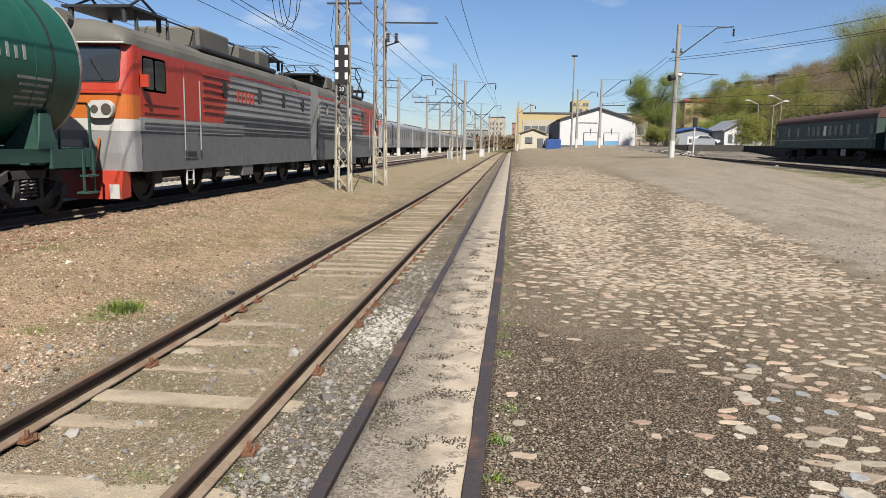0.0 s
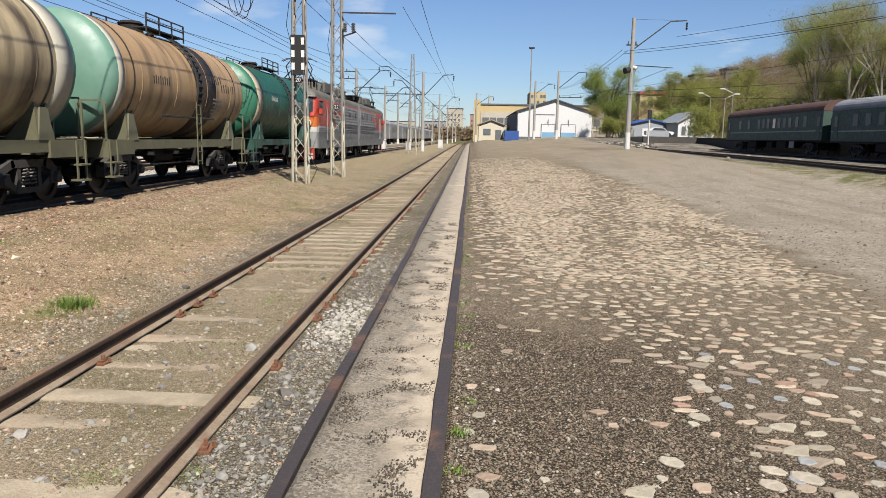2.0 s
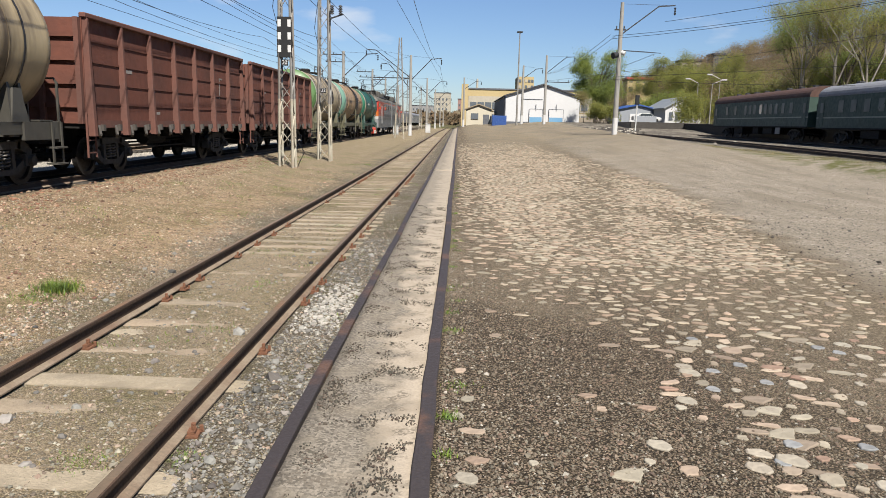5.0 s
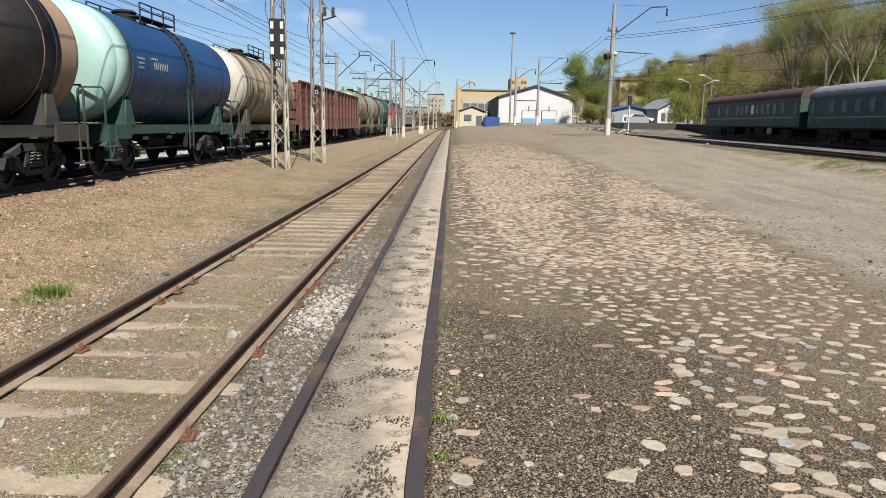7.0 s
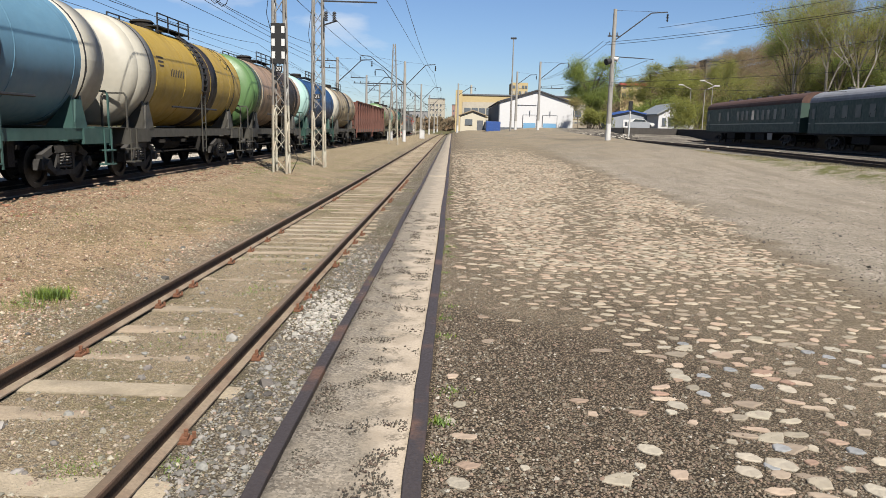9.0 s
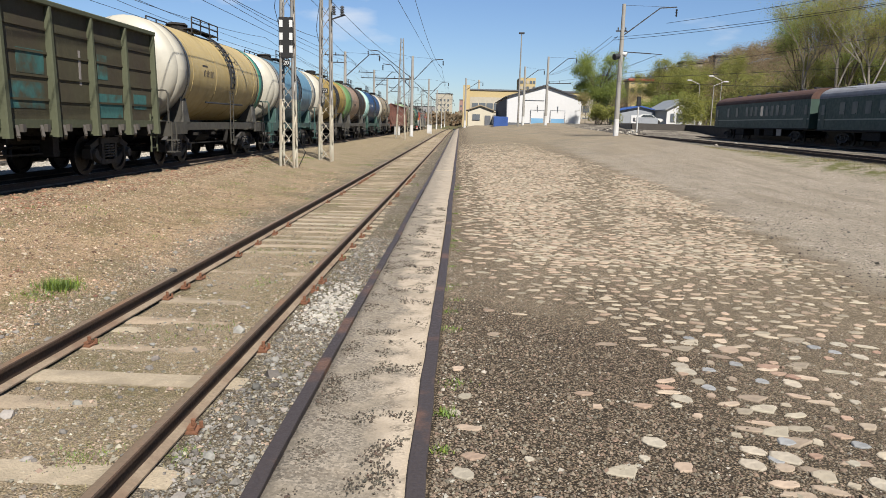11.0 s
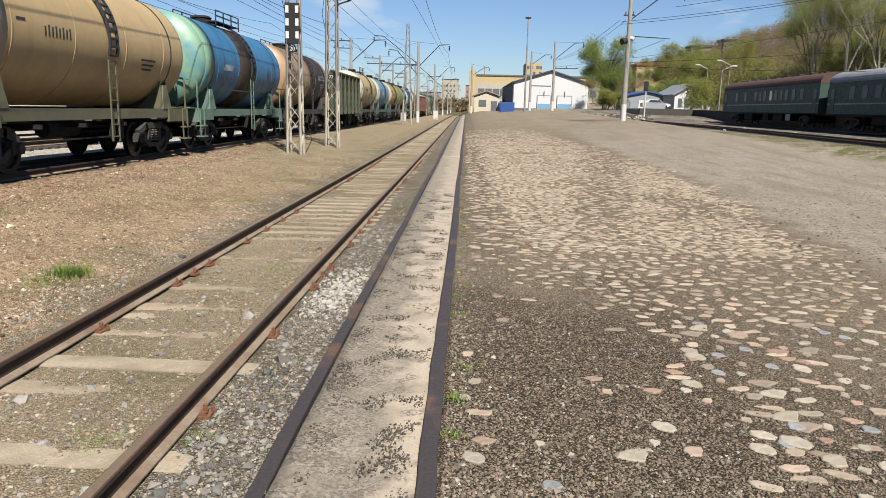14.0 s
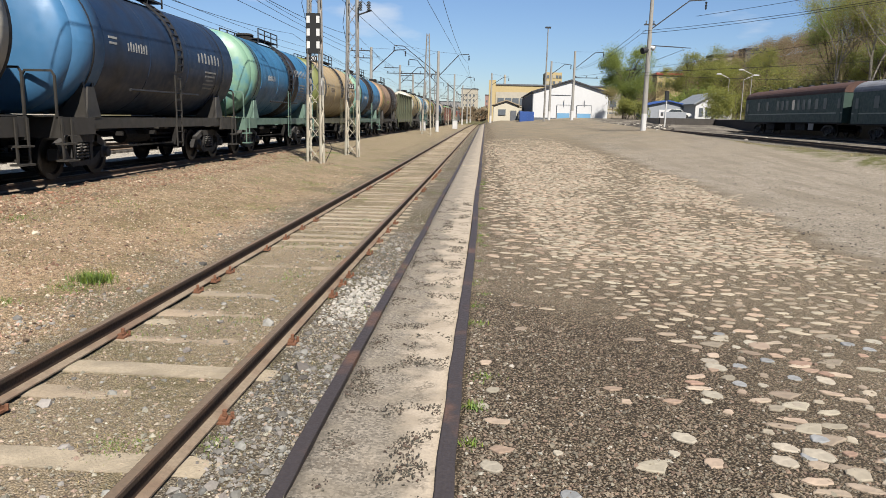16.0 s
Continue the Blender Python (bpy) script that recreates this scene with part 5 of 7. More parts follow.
        for k in range(7):
            z = 2.12 + k * 0.20
            part("side_rib", one_box(min(x, x + s * 0.04), max(x, x + s * 0.04), 5.75 + (z - 2.02) * 0.45, L - 0.3, z - 0.022, z + 0.022), LGREY if z > 2.24 else LDARK, b)
        for z in (1.80, 1.92):
            part("low_rib", one_box(min(x, x + s * 0.035), max(x, x + s * 0.035), 0.75, L - 0.3, z - 0.018, z + 0.018), LGREY if z > 1.9 else LDARK, b)
        for z in (2.15, 2.35):
            part("cab_rib", one_box(min(x, x + s * 0.035), max(x, x + s * 0.035), 0.75, 2.6, z - 0.02, z + 0.02), LRED, b)
        for k in range(6):
            z = 2.32 + k * 0.20
            part("cab_rib", one_box(min(x, x + s * 0.046), max(x, x + s * 0.046), 4.2, 5.70 + (z - 2.02) * 0.45, z - 0.024, z + 0.024), LRED, b)
        fr = part("cab_window", rounded_plate(0.75, 1.95, 2.62, 3.42, x, 0.012), DARKSTEEL, b)
        part("pane", rounded_plate(0.80, 1.30, 2.67, 3.37, x, 0.018), WINDOW, fr)
        part("pane", rounded_plate(1.38, 1.90, 2.67, 3.37, x, 0.018), WINDOW, fr)
        part("mirror", one_box(min(x, x + s * 0.22), max(x, x + s * 0.22), 0.62, 0.70, 2.70, 2.98), LRED, b)
        dr = part("door", rounded_plate(2.95, 3.75, 2.03, 3.45, x, 0.024, 0.05), LRED, b)
        part("door_foot", one_box(min(x, x + s * 0.02), max(x, x + s * 0.02), 2.95, 3.75, 1.05, 1.695), LDARK, dr)
        for yy in (2.85, 3.85):
            bar_bm = bmesh.new()
            rod(bar_bm, (x + s * 0.07, yy, 1.25), (x + s * 0.07, yy, 3.1), 0.02, seg=6)
            part("handrail", bar_bm, LGREY, b)
        part("door_step", one_box(min(x, x - s * 0.1), max(x, x + s * 0.03), 3.05, 3.65, 1.10, 1.22), DARKSTEEL, b)
        for yy in (5.75, 8.9, 11.6, 14.2):
            bm = bmesh.new()
            rod(bm, (x - s * 0.01, yy, 3.02), (x + s * 0.05, yy, 3.02), 0.19, seg=20)
            bmesh.ops.scale(bm, verts=bm.verts[:], vec=(1, 1, 1.35), space=Matrix.Translation((0, 0, -3.02)))
            part("porthole", bm, WINDOW, b, smooth=False)
        part("emblem", one_box(min(x, x + s * 0.018), max(x, x + s * 0.018), 6.75, 8.35, 2.66, 2.72), LRED, b, "red railway emblem")
        for yy in (6.85, 7.2, 7.55, 7.9, 8.25):
            part("emblem", one_box(min(x, x + s * 0.05), max(x, x + s * 0.05), yy - 0.06, yy + 0.06, 2.72, 3.05), LRED, b)
        part("side_skirt", one_box(min(x - s * 0.25, x - s * 0.02), max(x - s * 0.25, x - s * 0.02), 1.5, L - 1.0, 0.80, 1.02), UNDER, b)
        for yy in (4.2, 5.2, 9.5, 10.3):
            part("underfloor_box", bevelled(min(x - s * 0.5, x - s * 0.05), max(x - s * 0.5, x - s * 0.05), yy, yy + 0.65, 0.45, 0.98, r=0.03), UNDER, b)
        part("battery_box", bevelled(min(x - s * 0.5, x - s * 0.03), max(x - s * 0.5, x - s * 0.03), 7.3, 8.3, 0.42, 0.95, r=0.03), LDARK, b)
        part("cab_steps", ladder_bm(0.35, 1.05, 0.42), LWHITE, b, m=pose(s * (X - 0.03), 3.3, 0))
    # roof
    for yy in (2.5, 12.8):
        part("pantograph", pantograph_bm(1.0 if flip and yy < 5 else 0.85 if yy < 5 else 0.3), DARKSTEEL, b, m=pose(0, yy, 0))
    for yy, l_, h_ in ((5.4, 2.4, 0.55), (8.6, 1.6, 0.42), (10.6, 1.2, 0.5)):
        part("roof_box", bevelled(-0.95, 0.95, yy, yy + l_, 4.12, 4.22 + h_, r=0.06), LROOF, b)
    part("roof_grille", bevelled(-1.35, 1.35, 4.6, 11.5, 4.0, 4.14, r=0.04), DARKSTEEL, b)
    for k in range(8):
        bm = bmesh.new()
        yy = 2.0 + 1.7 * k
        rod(bm, (0.8, yy, 4.0), (0.8, yy, 4.62), 0.06, 0.04, 8)
        part("insulator", bm, CASTING, b)
    bm = bmesh.new()
    rod(bm, (0.8, 1.8, 4.64), (0.8, 14.2, 4.64), 0.025, seg=6)
    part("roof_cable", bm, DARKSTEEL, b)
    for yy in (3.4, 12.2):
        bg = part("bogie", one_box(-1.0, 1.0, -1.5, 1.5, 0.55, 0.95), UNDER, b, m=pose(0, yy, 0))
        for k in (-1.5, 1.5):
            for s in (-1, 1):
                part("wheel", shared("loco_wheel", lambda: (lambda b_: (bmesh.ops.scale(b_, verts=b_.verts[:], vec=(1, 1.3, 1.3)), b_)[1])(wheel_bm()), WHEEL), None, bg, m=pose(s * 0.8, k, 0.62, 0, 0, 0 if s < 0 else 180))
                part("axle_box", bevelled(s * 1.15 - 0.14, s * 1.15 + 0.14, k - 0.25, k + 0.25, 0.42, 0.85, r=0.05), CASTING, bg)
        for s in (-1, 1):
            part("bogie_frame", bevelled(s * 1.12 - 0.08, s * 1.12 + 0.08, -2.0, 2.0, 0.72, 1.0, r=0.03), UNDER, bg)
            part("sand_box", bevelled(s * 1.2 - 0.12, s * 1.2 + 0.12, 1.9, 2.2, 0.4, 0.95, r=0.03), CASTING, bg)
    return b


def locomotive():
    lc = empty("electric_locomotive", None, "red and grey two-section electric goods locomotive", "locomotive")
    loco_section(lc, 0.85, False)
    loco_section(lc, 17.4, True)
    part("gangway", bevelled(-1.25, 1.25, 16.4, 17.45, 1.1, 3.75, r=0.05), UNDER, lc)
    part("coupler", coupler_bm(), UNDER, lc, m=pose(0, 0.95, 0, 0, 0, 180))
    MOVING.append((lc, 0.0))


locomotive()


# ---- tracks and carriages across the yard ----
running_track(0, 0, 22, 118, "yard_track", yard_bend(0.0, 0.79), "yard track on dark ballast", 0.34)
running_track(0, 0, 22, 118, "carriage_track", lambda y: (28.9 + 0.036 * (y - 57.8), 0.97 + 0.0033 * (y - 57.8)), "yard track under the parked carriages", 0.34)

CARGREEN = paint("carriage_green", (0.030, 0.078, 0.056), (0.020, 0.050, 0.038), 0.6, 0.6)
CARROOF = surface("rusty_carriage_roof", (0.12, 0.062, 0.046), 0.8, 0, 0.4, 5, 0.8, 0.15, 10, second=(0.09, 0.05, 0.04))
CARROOF2 = surface("grey_carriage_roof", (0.33, 0.34, 0.37), 0.7, 0, 0.3, 5, 0.8, 0.1, 10)
STRIPE = paint("pale_green_stripe", (0.28, 0.33, 0.28))
CURTAIN = surface("pale_window", (0.10, 0.115, 0.11), 0.35, 0, 0.3, 2, 1, 0, spec=0.3)
GREYCAR = paint("grey_carriage", (0.36, 0.36, 0.37), (0.30, 0.30, 0.31), 0.5, 0.45)
REDLINE = paint("red_carriage_line", (0.40, 0.06, 0.05))


def carriage(m, side, roof, label, windows, group, low, wide=0.62, dark=()):
    """A passenger carriage 24 m long along y, side windows listed by place."""
    c = empty("passenger_carriage", m, label, "railway carriage", group)
    L, X = 11.9, 1.5
    body = extrude_y([(-X, 1.12), (X, 1.12), (X, 3.45), (-X, 3.45)], [-L, L], lambda y: (0, 0))
    b = part("body", body, side, c)
    prof = [(-X - 0.02, 3.452)] + [((X + 0.02) * math.cos(radians(a)), 3.47 + 0.88 * math.sin(radians(a)) ** 0.9) for a in range(172, 7, -12)] + [(X + 0.02, 3.452)]
    part("roof", extrude_y(prof, [-L - 0.02, L + 0.02], lambda y: (0, 0)), roof, c, smooth=False)
    for s in (-1, 1):
        x = s * X
        part("stripe", one_box(min(x, x + s * 0.012), max(x, x + s * 0.012), -L, L, low, low + 0.09), STRIPE, b)
        part("skirt_rail", one_box(min(x, x + s * 0.02), max(x, x + s * 0.02), -L, L, 1.06, 1.16), UNDER, b)
        for i, yy in enumerate(windows):
            fr = part("window_frame", rounded_plate(yy - wide / 2 - 0.05, yy + wide / 2 + 0.05, 2.20, 3.15, x, 0.012, 0.06), side, b)
            part("pane", rounded_plate(yy - wide / 2, yy + wide / 2, 2.25, 3.10, x + s * 0.006, 0.012, 0.05), WINDOW if i in dark else CURTAIN, fr)
        for yy in (-L + 0.75, L - 0.75):
            dr = part("door", rounded_plate(yy - 0.38, yy + 0.38, 1.25, 3.2, x, 0.02, 0.05), side, b)
            part("pane", rounded_plate(yy - 0.22, yy + 0.22, 2.25, 3.0, x + s * 0.01, 0.016, 0.04), CURTAIN, dr)
    for k in range(8):
        part("roof_vent", bevelled(-0.2, 0.2, -9.5 + k * 2.6, -9.1 + k * 2.6, 4.28, 4.50, r=0.04), DARKSTEEL, c)
    for yy, l_ in ((-4.5, 2.2), (-1.2, 1.4), (3.0, 2.4)):
        part("underfloor_box", bevelled(-1.35, 1.35, yy, yy + l_, 0.45, 1.05, r=0.04), UNDER, c)
    part("locker", one_box(-1.42, -1.36, -6.4, -5.4, 0.5, 1.05), LGREY, c)
    for k in (-1, 1):
        part("gangway", bevelled(-0.7, 0.7, k * L + min(0, k * 0.5), k * L + max(0, k * 0.5), 1.15, 3.5, r=0.08), UNDER, c)
        bogie(c, k * 8.6)
    return c


def along(p, q):
    """A pose half-way from p to q, y towards q."""
    p, q = Vector(p), Vector(q)
    mid_ = (p + q) / 2
    return Matrix.Translation(mid_) @ pose(0, 0, 0, 0, 0, math.degrees(math.atan2(-(q - p).x, (q - p).y)))


WIN_A = [-8.6, -6.9, -5.4, -4.2, -3.0, -1.8, -0.3, 0.9, 2.1, 5.0, 7.6]
carriage(along((28.9, 58.0, 0.97), (29.8, 82.4, 1.05)), CARGREEN, CARROOF, "dark green old passenger carriage with a rust-red roof", WIN_A, "carriages parked across the yard", 1.85, dark=(5,))
carriage(along((28.0, 32.7, 0.89), (28.9, 57.2, 0.97)), CARGREEN, CARROOF2, "dark green passenger carriage with a grey roof", [-8, -6.2, -4.4, -2.6, -0.8, 1.0, 2.8, 4.6, 6.4, 8.2], "carriages parked across the yard", 1.85, 0.75)
for k in range(8):
    carriage(pose(-15.9, 92 + 24.9 * k, 0.35), GREYCAR, CARROOF2, "light grey passenger carriage with a red line, on the far track", [-8.2 + 1.8 * i for i in range(10)], "carriages on the far track", 3.2, 0.9)
part("platform", bevelled(-13.9, -13.0, 60, 300, -0.2, 0.55, r=0.03), CONCRETE)
tagged(bpy.data.objects["platform"], "low pale concrete platform beside the far track", "platform", kind="structure")


# ---- masts and poles ----
def lattice_mast(x, y, h, label, base=0.50, top=0.30):
    """A four-legged lattice mast, zig-zag braced, on a foot."""
    z0 = ground_z(x, y)
    ms = empty("lattice_mast", pose(x, y, z0), label, "catenary mast", "masts beside the siding")

    def corner(sx, sy, z):
        w_ = base + (top - base) * z / h
        return Vector((sx * w_ / 2, sy * w_ / 2, z))
    split = 2.5
    for sx in (-1, 1):
        for sy in (-1, 1):
            bm = bmesh.new()
            bar(bm, corner(sx, sy, -0.25), corner(sx, sy, split), 0.07, 0.07)
            leg = part("leg", bm, LATTICE_LOW, ms)
            bm = bmesh.new()
            bar(bm, corner(sx, sy, split), corner(sx, sy, h), 0.065, 0.065)
            part("leg", bm, LATTICE, ms)
    z, k = 0.05, 0
    while z < h - 0.5:
        dz = 0.62
        for i, (a, b) in enumerate((((-1, -1), (1, -1)), ((1, -1), (1, 1)), ((1, 1), (-1, 1)), ((-1, 1), (-1, -1)))):
            p, q = (a, b) if (k + i) % 2 else (b, a)
            bm = bmesh.new()
            bar(bm, corner(*p, z), corner(*q, z + dz), 0.045, 0.02)
            part("brace", bm, LATTICE_LOW if z < 2.2 else LATTICE, ms)
        z += dz
        k += 1
    return ms


def text_mesh(body, size, name, material, parent, m):
    cu = bpy.data.curves.new(name, "FONT")
    cu.body, cu.size, cu.extrude, cu.align_x, cu.align_y = body, size, 0.002, "CENTER", "CENTER"
    ob = bpy.data.objects.new(name, cu)
    me = bpy.data.meshes.new_from_object(ob)
    bpy.data.objects.remove(ob)
    me.materials.append(material)
    return part(name, me, material, parent, m=m)


def number_plate(ms, z, y, text):
    pl = part("mast_plate", bevelled(-0.13, 0.13, y - 0.012, y, z - 0.11, z + 0.11, r=0.01), BLACK, ms)
    text_mesh(text, 0.2, "mast_digits", WHITE, pl, pose(0, y - 0.014, z, 90, 0, 0))


def wire(pts, r=0.012, name="wire", parent=None, sag=0.0):
    cu = bpy.data.curves.new(name, "CURVE")
    cu.dimensions, cu.bevel_depth, cu.bevel_resolution = "3D", r, 1
    for p, q in zip(pts, pts[1:]):
        sp = cu.splines.new("POLY")
        n = 10
        sp.points.add(n)
        for k in range(n + 1):
            f = k / n
            c = Vector(p).lerp(Vector(q), f)
            sp.points[k].co = (c.x, c.y, c.z - 4 * sag * f * (1 - f), 1)
    cu.materials.append(WIRE)
    ob = new(name, cu)
    if parent:
        ob.parent = parent
    return ob


def insulator_bm(p, q, n=4, r=0.07):
    p, q = Vector(p), Vector(q)
    bm = rod(bmesh.new(), p, q, r * 0.4, seg=8)
    for k in range(n):
        c = p.lerp(q, (k + 0.5) / n)
        d = (q - p).normalized() * (q - p).length / n * 0.3
        rod(bm, c - d, c + d, r, r * 0.6, 10)
    return bm


M1 = (-6.43, 27.4)
M2 = (-6.04, 33.0)
mast = lattice_mast(*M1, 10.5, "lattice steel mast with a black and white marker board", 0.50, 0.32)
bd = part("marker_board", bevelled(-0.27, 0.27, -0.255, -0.235, 3.98, 5.42, r=0.008), BLACK, mast, "black board with white squares")
for row in range(3):
    for s in (-1, 1):
        part("white_square", one_box(s * 0.18 - 0.06, s * 0.18 + 0.06, -0.262, -0.256, 4.17 + row * 0.45, 4.42 + row * 0.45), WHITE, bd)
number_plate(mast, 3.80, -0.25, "20")
bm = bmesh.new()
bar(bm, (-0.2, 0, 7.2), (-2.9, 0, 7.1), 0.07)
part("cantilever", bm, DARKSTEEL, mast)
part("insulator", insulator_bm((-1.3, 0, 7.17), (-0.8, 0, 7.19)), DARKSTEEL, mast)
bm = bmesh.new()
bar(bm, (-0.6, 0, 6.95), (0.7, 0.0, 6.95), 0.06)
part("cross_arm", bm, DARKSTEEL, mast)
mast2 = lattice_mast(*M2, 11.0, "lattice steel mast with a bracket and two insulators", 0.52, 0.34)
number_plate(mast2, 3.10, -0.27, "22")
bm = bmesh.new()
bar(bm, (0.15, 0, 7.22), (2.6, 0, 7.20), 0.06)
bar(bm, (0.1, 0, 6.15), (0.85, 0, 6.4), 0.06)
part("bracket", bm, DARKSTEEL, mast2)
for xx in (0.35, 0.72):
    part("insulator", insulator_bm((xx, 0, 6.38), (xx, 0, 6.78), 4, 0.10), DARKSTEEL, mast2)
for ms, dx in ((mast, -0.35), (mast2, -0.3)):
    wr = wire([(dx, 0.1, 6.9), (dx - 0.15, 0.1, 5.8), (-0.2, 0.1, 4.6)], 0.012, "loop_wire", ms)
for dx, low in ((0.0, 6.0), (0.12, 6.25), (-0.25, 6.1)):
    wire([(dx - 1.75, 0.05, 7.1), (dx - 1.82, 0.05, low + 0.45), (dx - 1.95, 0.05, low + 0.1), (dx - 2.12, 0.05, low), (dx - 2.28, 0.05, low + 0.15), (dx - 2.38, 0.05, low + 0.5), (dx - 2.45, 0.05, 7.08)], 0.014, "cable_loop", mast)
wr = wire([(0.3, 0.0, 1.1), (0.62, 0.1, 0.55), (0.35, 0.2, 0.02)], 0.014, "earth_wire", mast)


def concrete_pole(x, y, h, label, arms=(), white=1.35, r0=0.22, r1=0.14, cross=(), z=None):
    z0 = ground_z(x, y) if z is None else z
    p = empty("catenary_pole", pose(x, y, z0), label, "catenary pole", "concrete poles of the yard")
    part("shaft", rod(bmesh.new(), (0, 0, white - 0.01), (0, 0, h), r0 * 0.97, r1, 12), POLE, p, smooth=False)
    if white:
        part("painted_foot", rod(bmesh.new(), (0, 0, -0.3), (0, 0, white), r0 * 1.03, r0 * 1.0, 12), WHITEWASH, p, "whitewashed foot")
    for zs, ze, reach, tip in arms:
        bm = bmesh.new()
        s = 1 if reach > 0 else -1
        bar(bm, (0, 0, zs), (s * (abs(reach) - tip), 0, ze - 0.1), 0.09)
        bar(bm, (s * (abs(reach) - tip), 0, ze - 0.1), (reach, 0, ze), 0.08)
        part("cantilever", bm, DARKSTEEL, p)
        part("insulator", insulator_bm((reach, 0, ze - 0.15), (reach, 0, ze - 0.75), 3, 0.10), DARKSTEEL, p)
        wire([(0, 0, h - 0.1), (reach * 0.85, 0, ze)], 0.012, "stay_wire", p)
    for zs, a, b in cross:
        bm = bmesh.new()
        bar(bm, (a, 0, zs), (b, 0, zs), 0.10)
        part("cross_arm", bm, DARKSTEEL, p)
        for xx in (a + 0.15, (a + b) / 2, b - 0.15):
            part("insulator", insulator_bm((xx, 0, zs + 0.04), (xx, 0, zs + 0.3), 2, 0.07), DARKSTEEL, p)
    return p


POLE_R = concrete_pole(12.82, 60.5, 10.4, "grey concrete pole with a whitewashed foot, lamp and cantilever", [(7.9, 10.25, 4.2, 1.3)], cross=[(8.3, -0.5, 0.4)])
bm = bmesh.new()
rod(bm, (-0.15, 0, 6.35), (-0.55, -0.2, 6.25), 0.22, 0.26, 14)
part("flood_lamp", bm, DARKSTEEL, POLE_R)
bm = bmesh.new()
rod(bm, (0.15, 0, 6.55), (0.42, -0.12, 6.45), 0.16, 0.20, 14)
part("flood_lamp", bm, WHITE, POLE_R)
bm = bmesh.new()
bar(bm, (0.15, 0, 6.7), (2.4, 0, 6.6), 0.07)
bar(bm, (2.4, 0, 6.6), (3.3, 0, 6.55), 0.05)
part("registration_arm", bm, DARKSTEEL, POLE_R)
concrete_pole(12.4, 107, 9.7, "grey concrete pole with a cantilever beside the warehouse", [(7.2, 9.6, 4.0, 1.2)], cross=[(6.0, 0.1, 3.4)])
concrete_pole(9.9, 116, 9.0, "grey concrete pole before the warehouse", [(7.0, 8.6, 3.0, 1.0)])
concrete_pole(0.9, 140, 9.2, "grey concrete pole by the gatehouse", [(7.0, 8.6, 3.2, 1.0)])
concrete_pole(-5.95, 90, 9.6, "grey concrete pole with cantilevers to both sides", [(6.6, 9.3, 3.7, 1.2), (6.9, 10.2, -5.4, 1.2), (5.6, 8.6, -3.6, 1.0)], cross=[(6.9, -4.6, 0.3)])
for yy, hh in ((140, 9.8), (190, 10), (240, 10), (290, 10)):
    concrete_pole(-6.1, yy, hh, "grey concrete pole beside the siding", [(6.6, 9.3, 3.7, 1.2), (6.9, 9.6, -4.4, 1.2)], cross=[(7.6, -1.2, 1.2)])
for yy in (84, 112, 132, 160, 200, 250, 300):
    concrete_pole(-13.2, yy, 9.4, "grey concrete pole with banded foot beside the far track", [(6.6, 9.2, 3.9, 1.2)], cross=[(9.0, -2.4, 0.2), (8.2, -2.0, 0.2)])
lattice_tower = lattice_mast(-6.05, 75, 10.0, "slender pale lattice mast on a concrete foot", 0.9, 0.22)
for yy in (125, 165, 215):
    lattice_mast(-9.0 + 0.4, yy, 9.5, "slender lattice mast between the tracks", 0.6, 0.25)

bm = bmesh.new()
p = empty("light_mast", pose(8.65, 110, ground_z(8.65, 110)), "tall slender yard light mast", "light mast")
part("shaft", rod(bmesh.new(), (0, 0, -0.3), (0, 0, 13.6), 0.16, 0.07, 10), LATTICE, p)
part("lamp_head", bevelled(-0.42, 0.42, -0.15, 0.15, 13.35, 13.6, r=0.05), DARKSTEEL, p)

# overhead wires
for x, z, ys in ((TRAIN_X, 6.35, (-40, 10, 60, 110, 160, 220, 300)), (-15.9, 6.5, (-40, 10, 60, 110, 160, 220, 300)), (-2.4, 6.6, (28, 90, 140, 190, 240))):
    pts = [(x + (0.25 if i % 2 else -0.25), y, z + rise(-3, y)) for i, y in enumerate(ys)]
    tagged(wire(pts, 0.011, "contact_wire"), "thin copper contact wire over the track", "overhead wire", "overhead wires")
    pts = [(x, y, z + 1.6 + rise(-3, y)) for y in ys]
    tagged(wire(pts, 0.014, "catenary_wire", sag=0.9), "thin sagging catenary wire over the track", "overhead wire", "overhead wires")
for x, z in ((-7.0, 8.6), (-7.6, 8.2), (-12.4, 8.3), (-13.0, 8.9), (-18.0, 8.2), (-18.6, 8.9)):
    tagged(wire([(x, y, z) for y in (-40, 22, 84, 140, 190, 250, 320)], 0.013, "feeder_wire", sag=0.7), "thin dark feeder wire strung between masts", "overhead wire", "overhead wires")
zr = ground_z(12.82, 60.5)
for a, b, sg in (((16.3, 60.5, zr + 9.0), (34, 20, zr + 9.5), 0.4), ((12.2, 60.5, zr + 7.8), (38, 26, zr + 10.3), 0.8), ((12.2, 60.5, zr + 7.6), (36, 22, zr + 9.9), 0.9),
                 ((12.4, 60.5, zr + 4.6), (60, 40, zr + 8.2), 0.5), ((12.4, 60.5, zr + 4.4), (58, 36, zr + 5.4), 1.0), ((12.7, 109, zr + 7), (36, 30, zr + 8), 0.4),
                 ((12.0, 60.5, zr + 7.9), (12.4, 109, zr + 8.0), 0.6), ((12.5, 60.5, zr + 7.9), (12.9, 109, zr + 8.0), 0.6), ((15.7, 60.5, zr + 6.5), (16.4, 109, zr + 6.9), 0.2)):
    tagged(wire([a, b], 0.016, "yard_wire", sag=sg), "thin dark wire sagging across the yard", "overhead wire", "overhead wires")

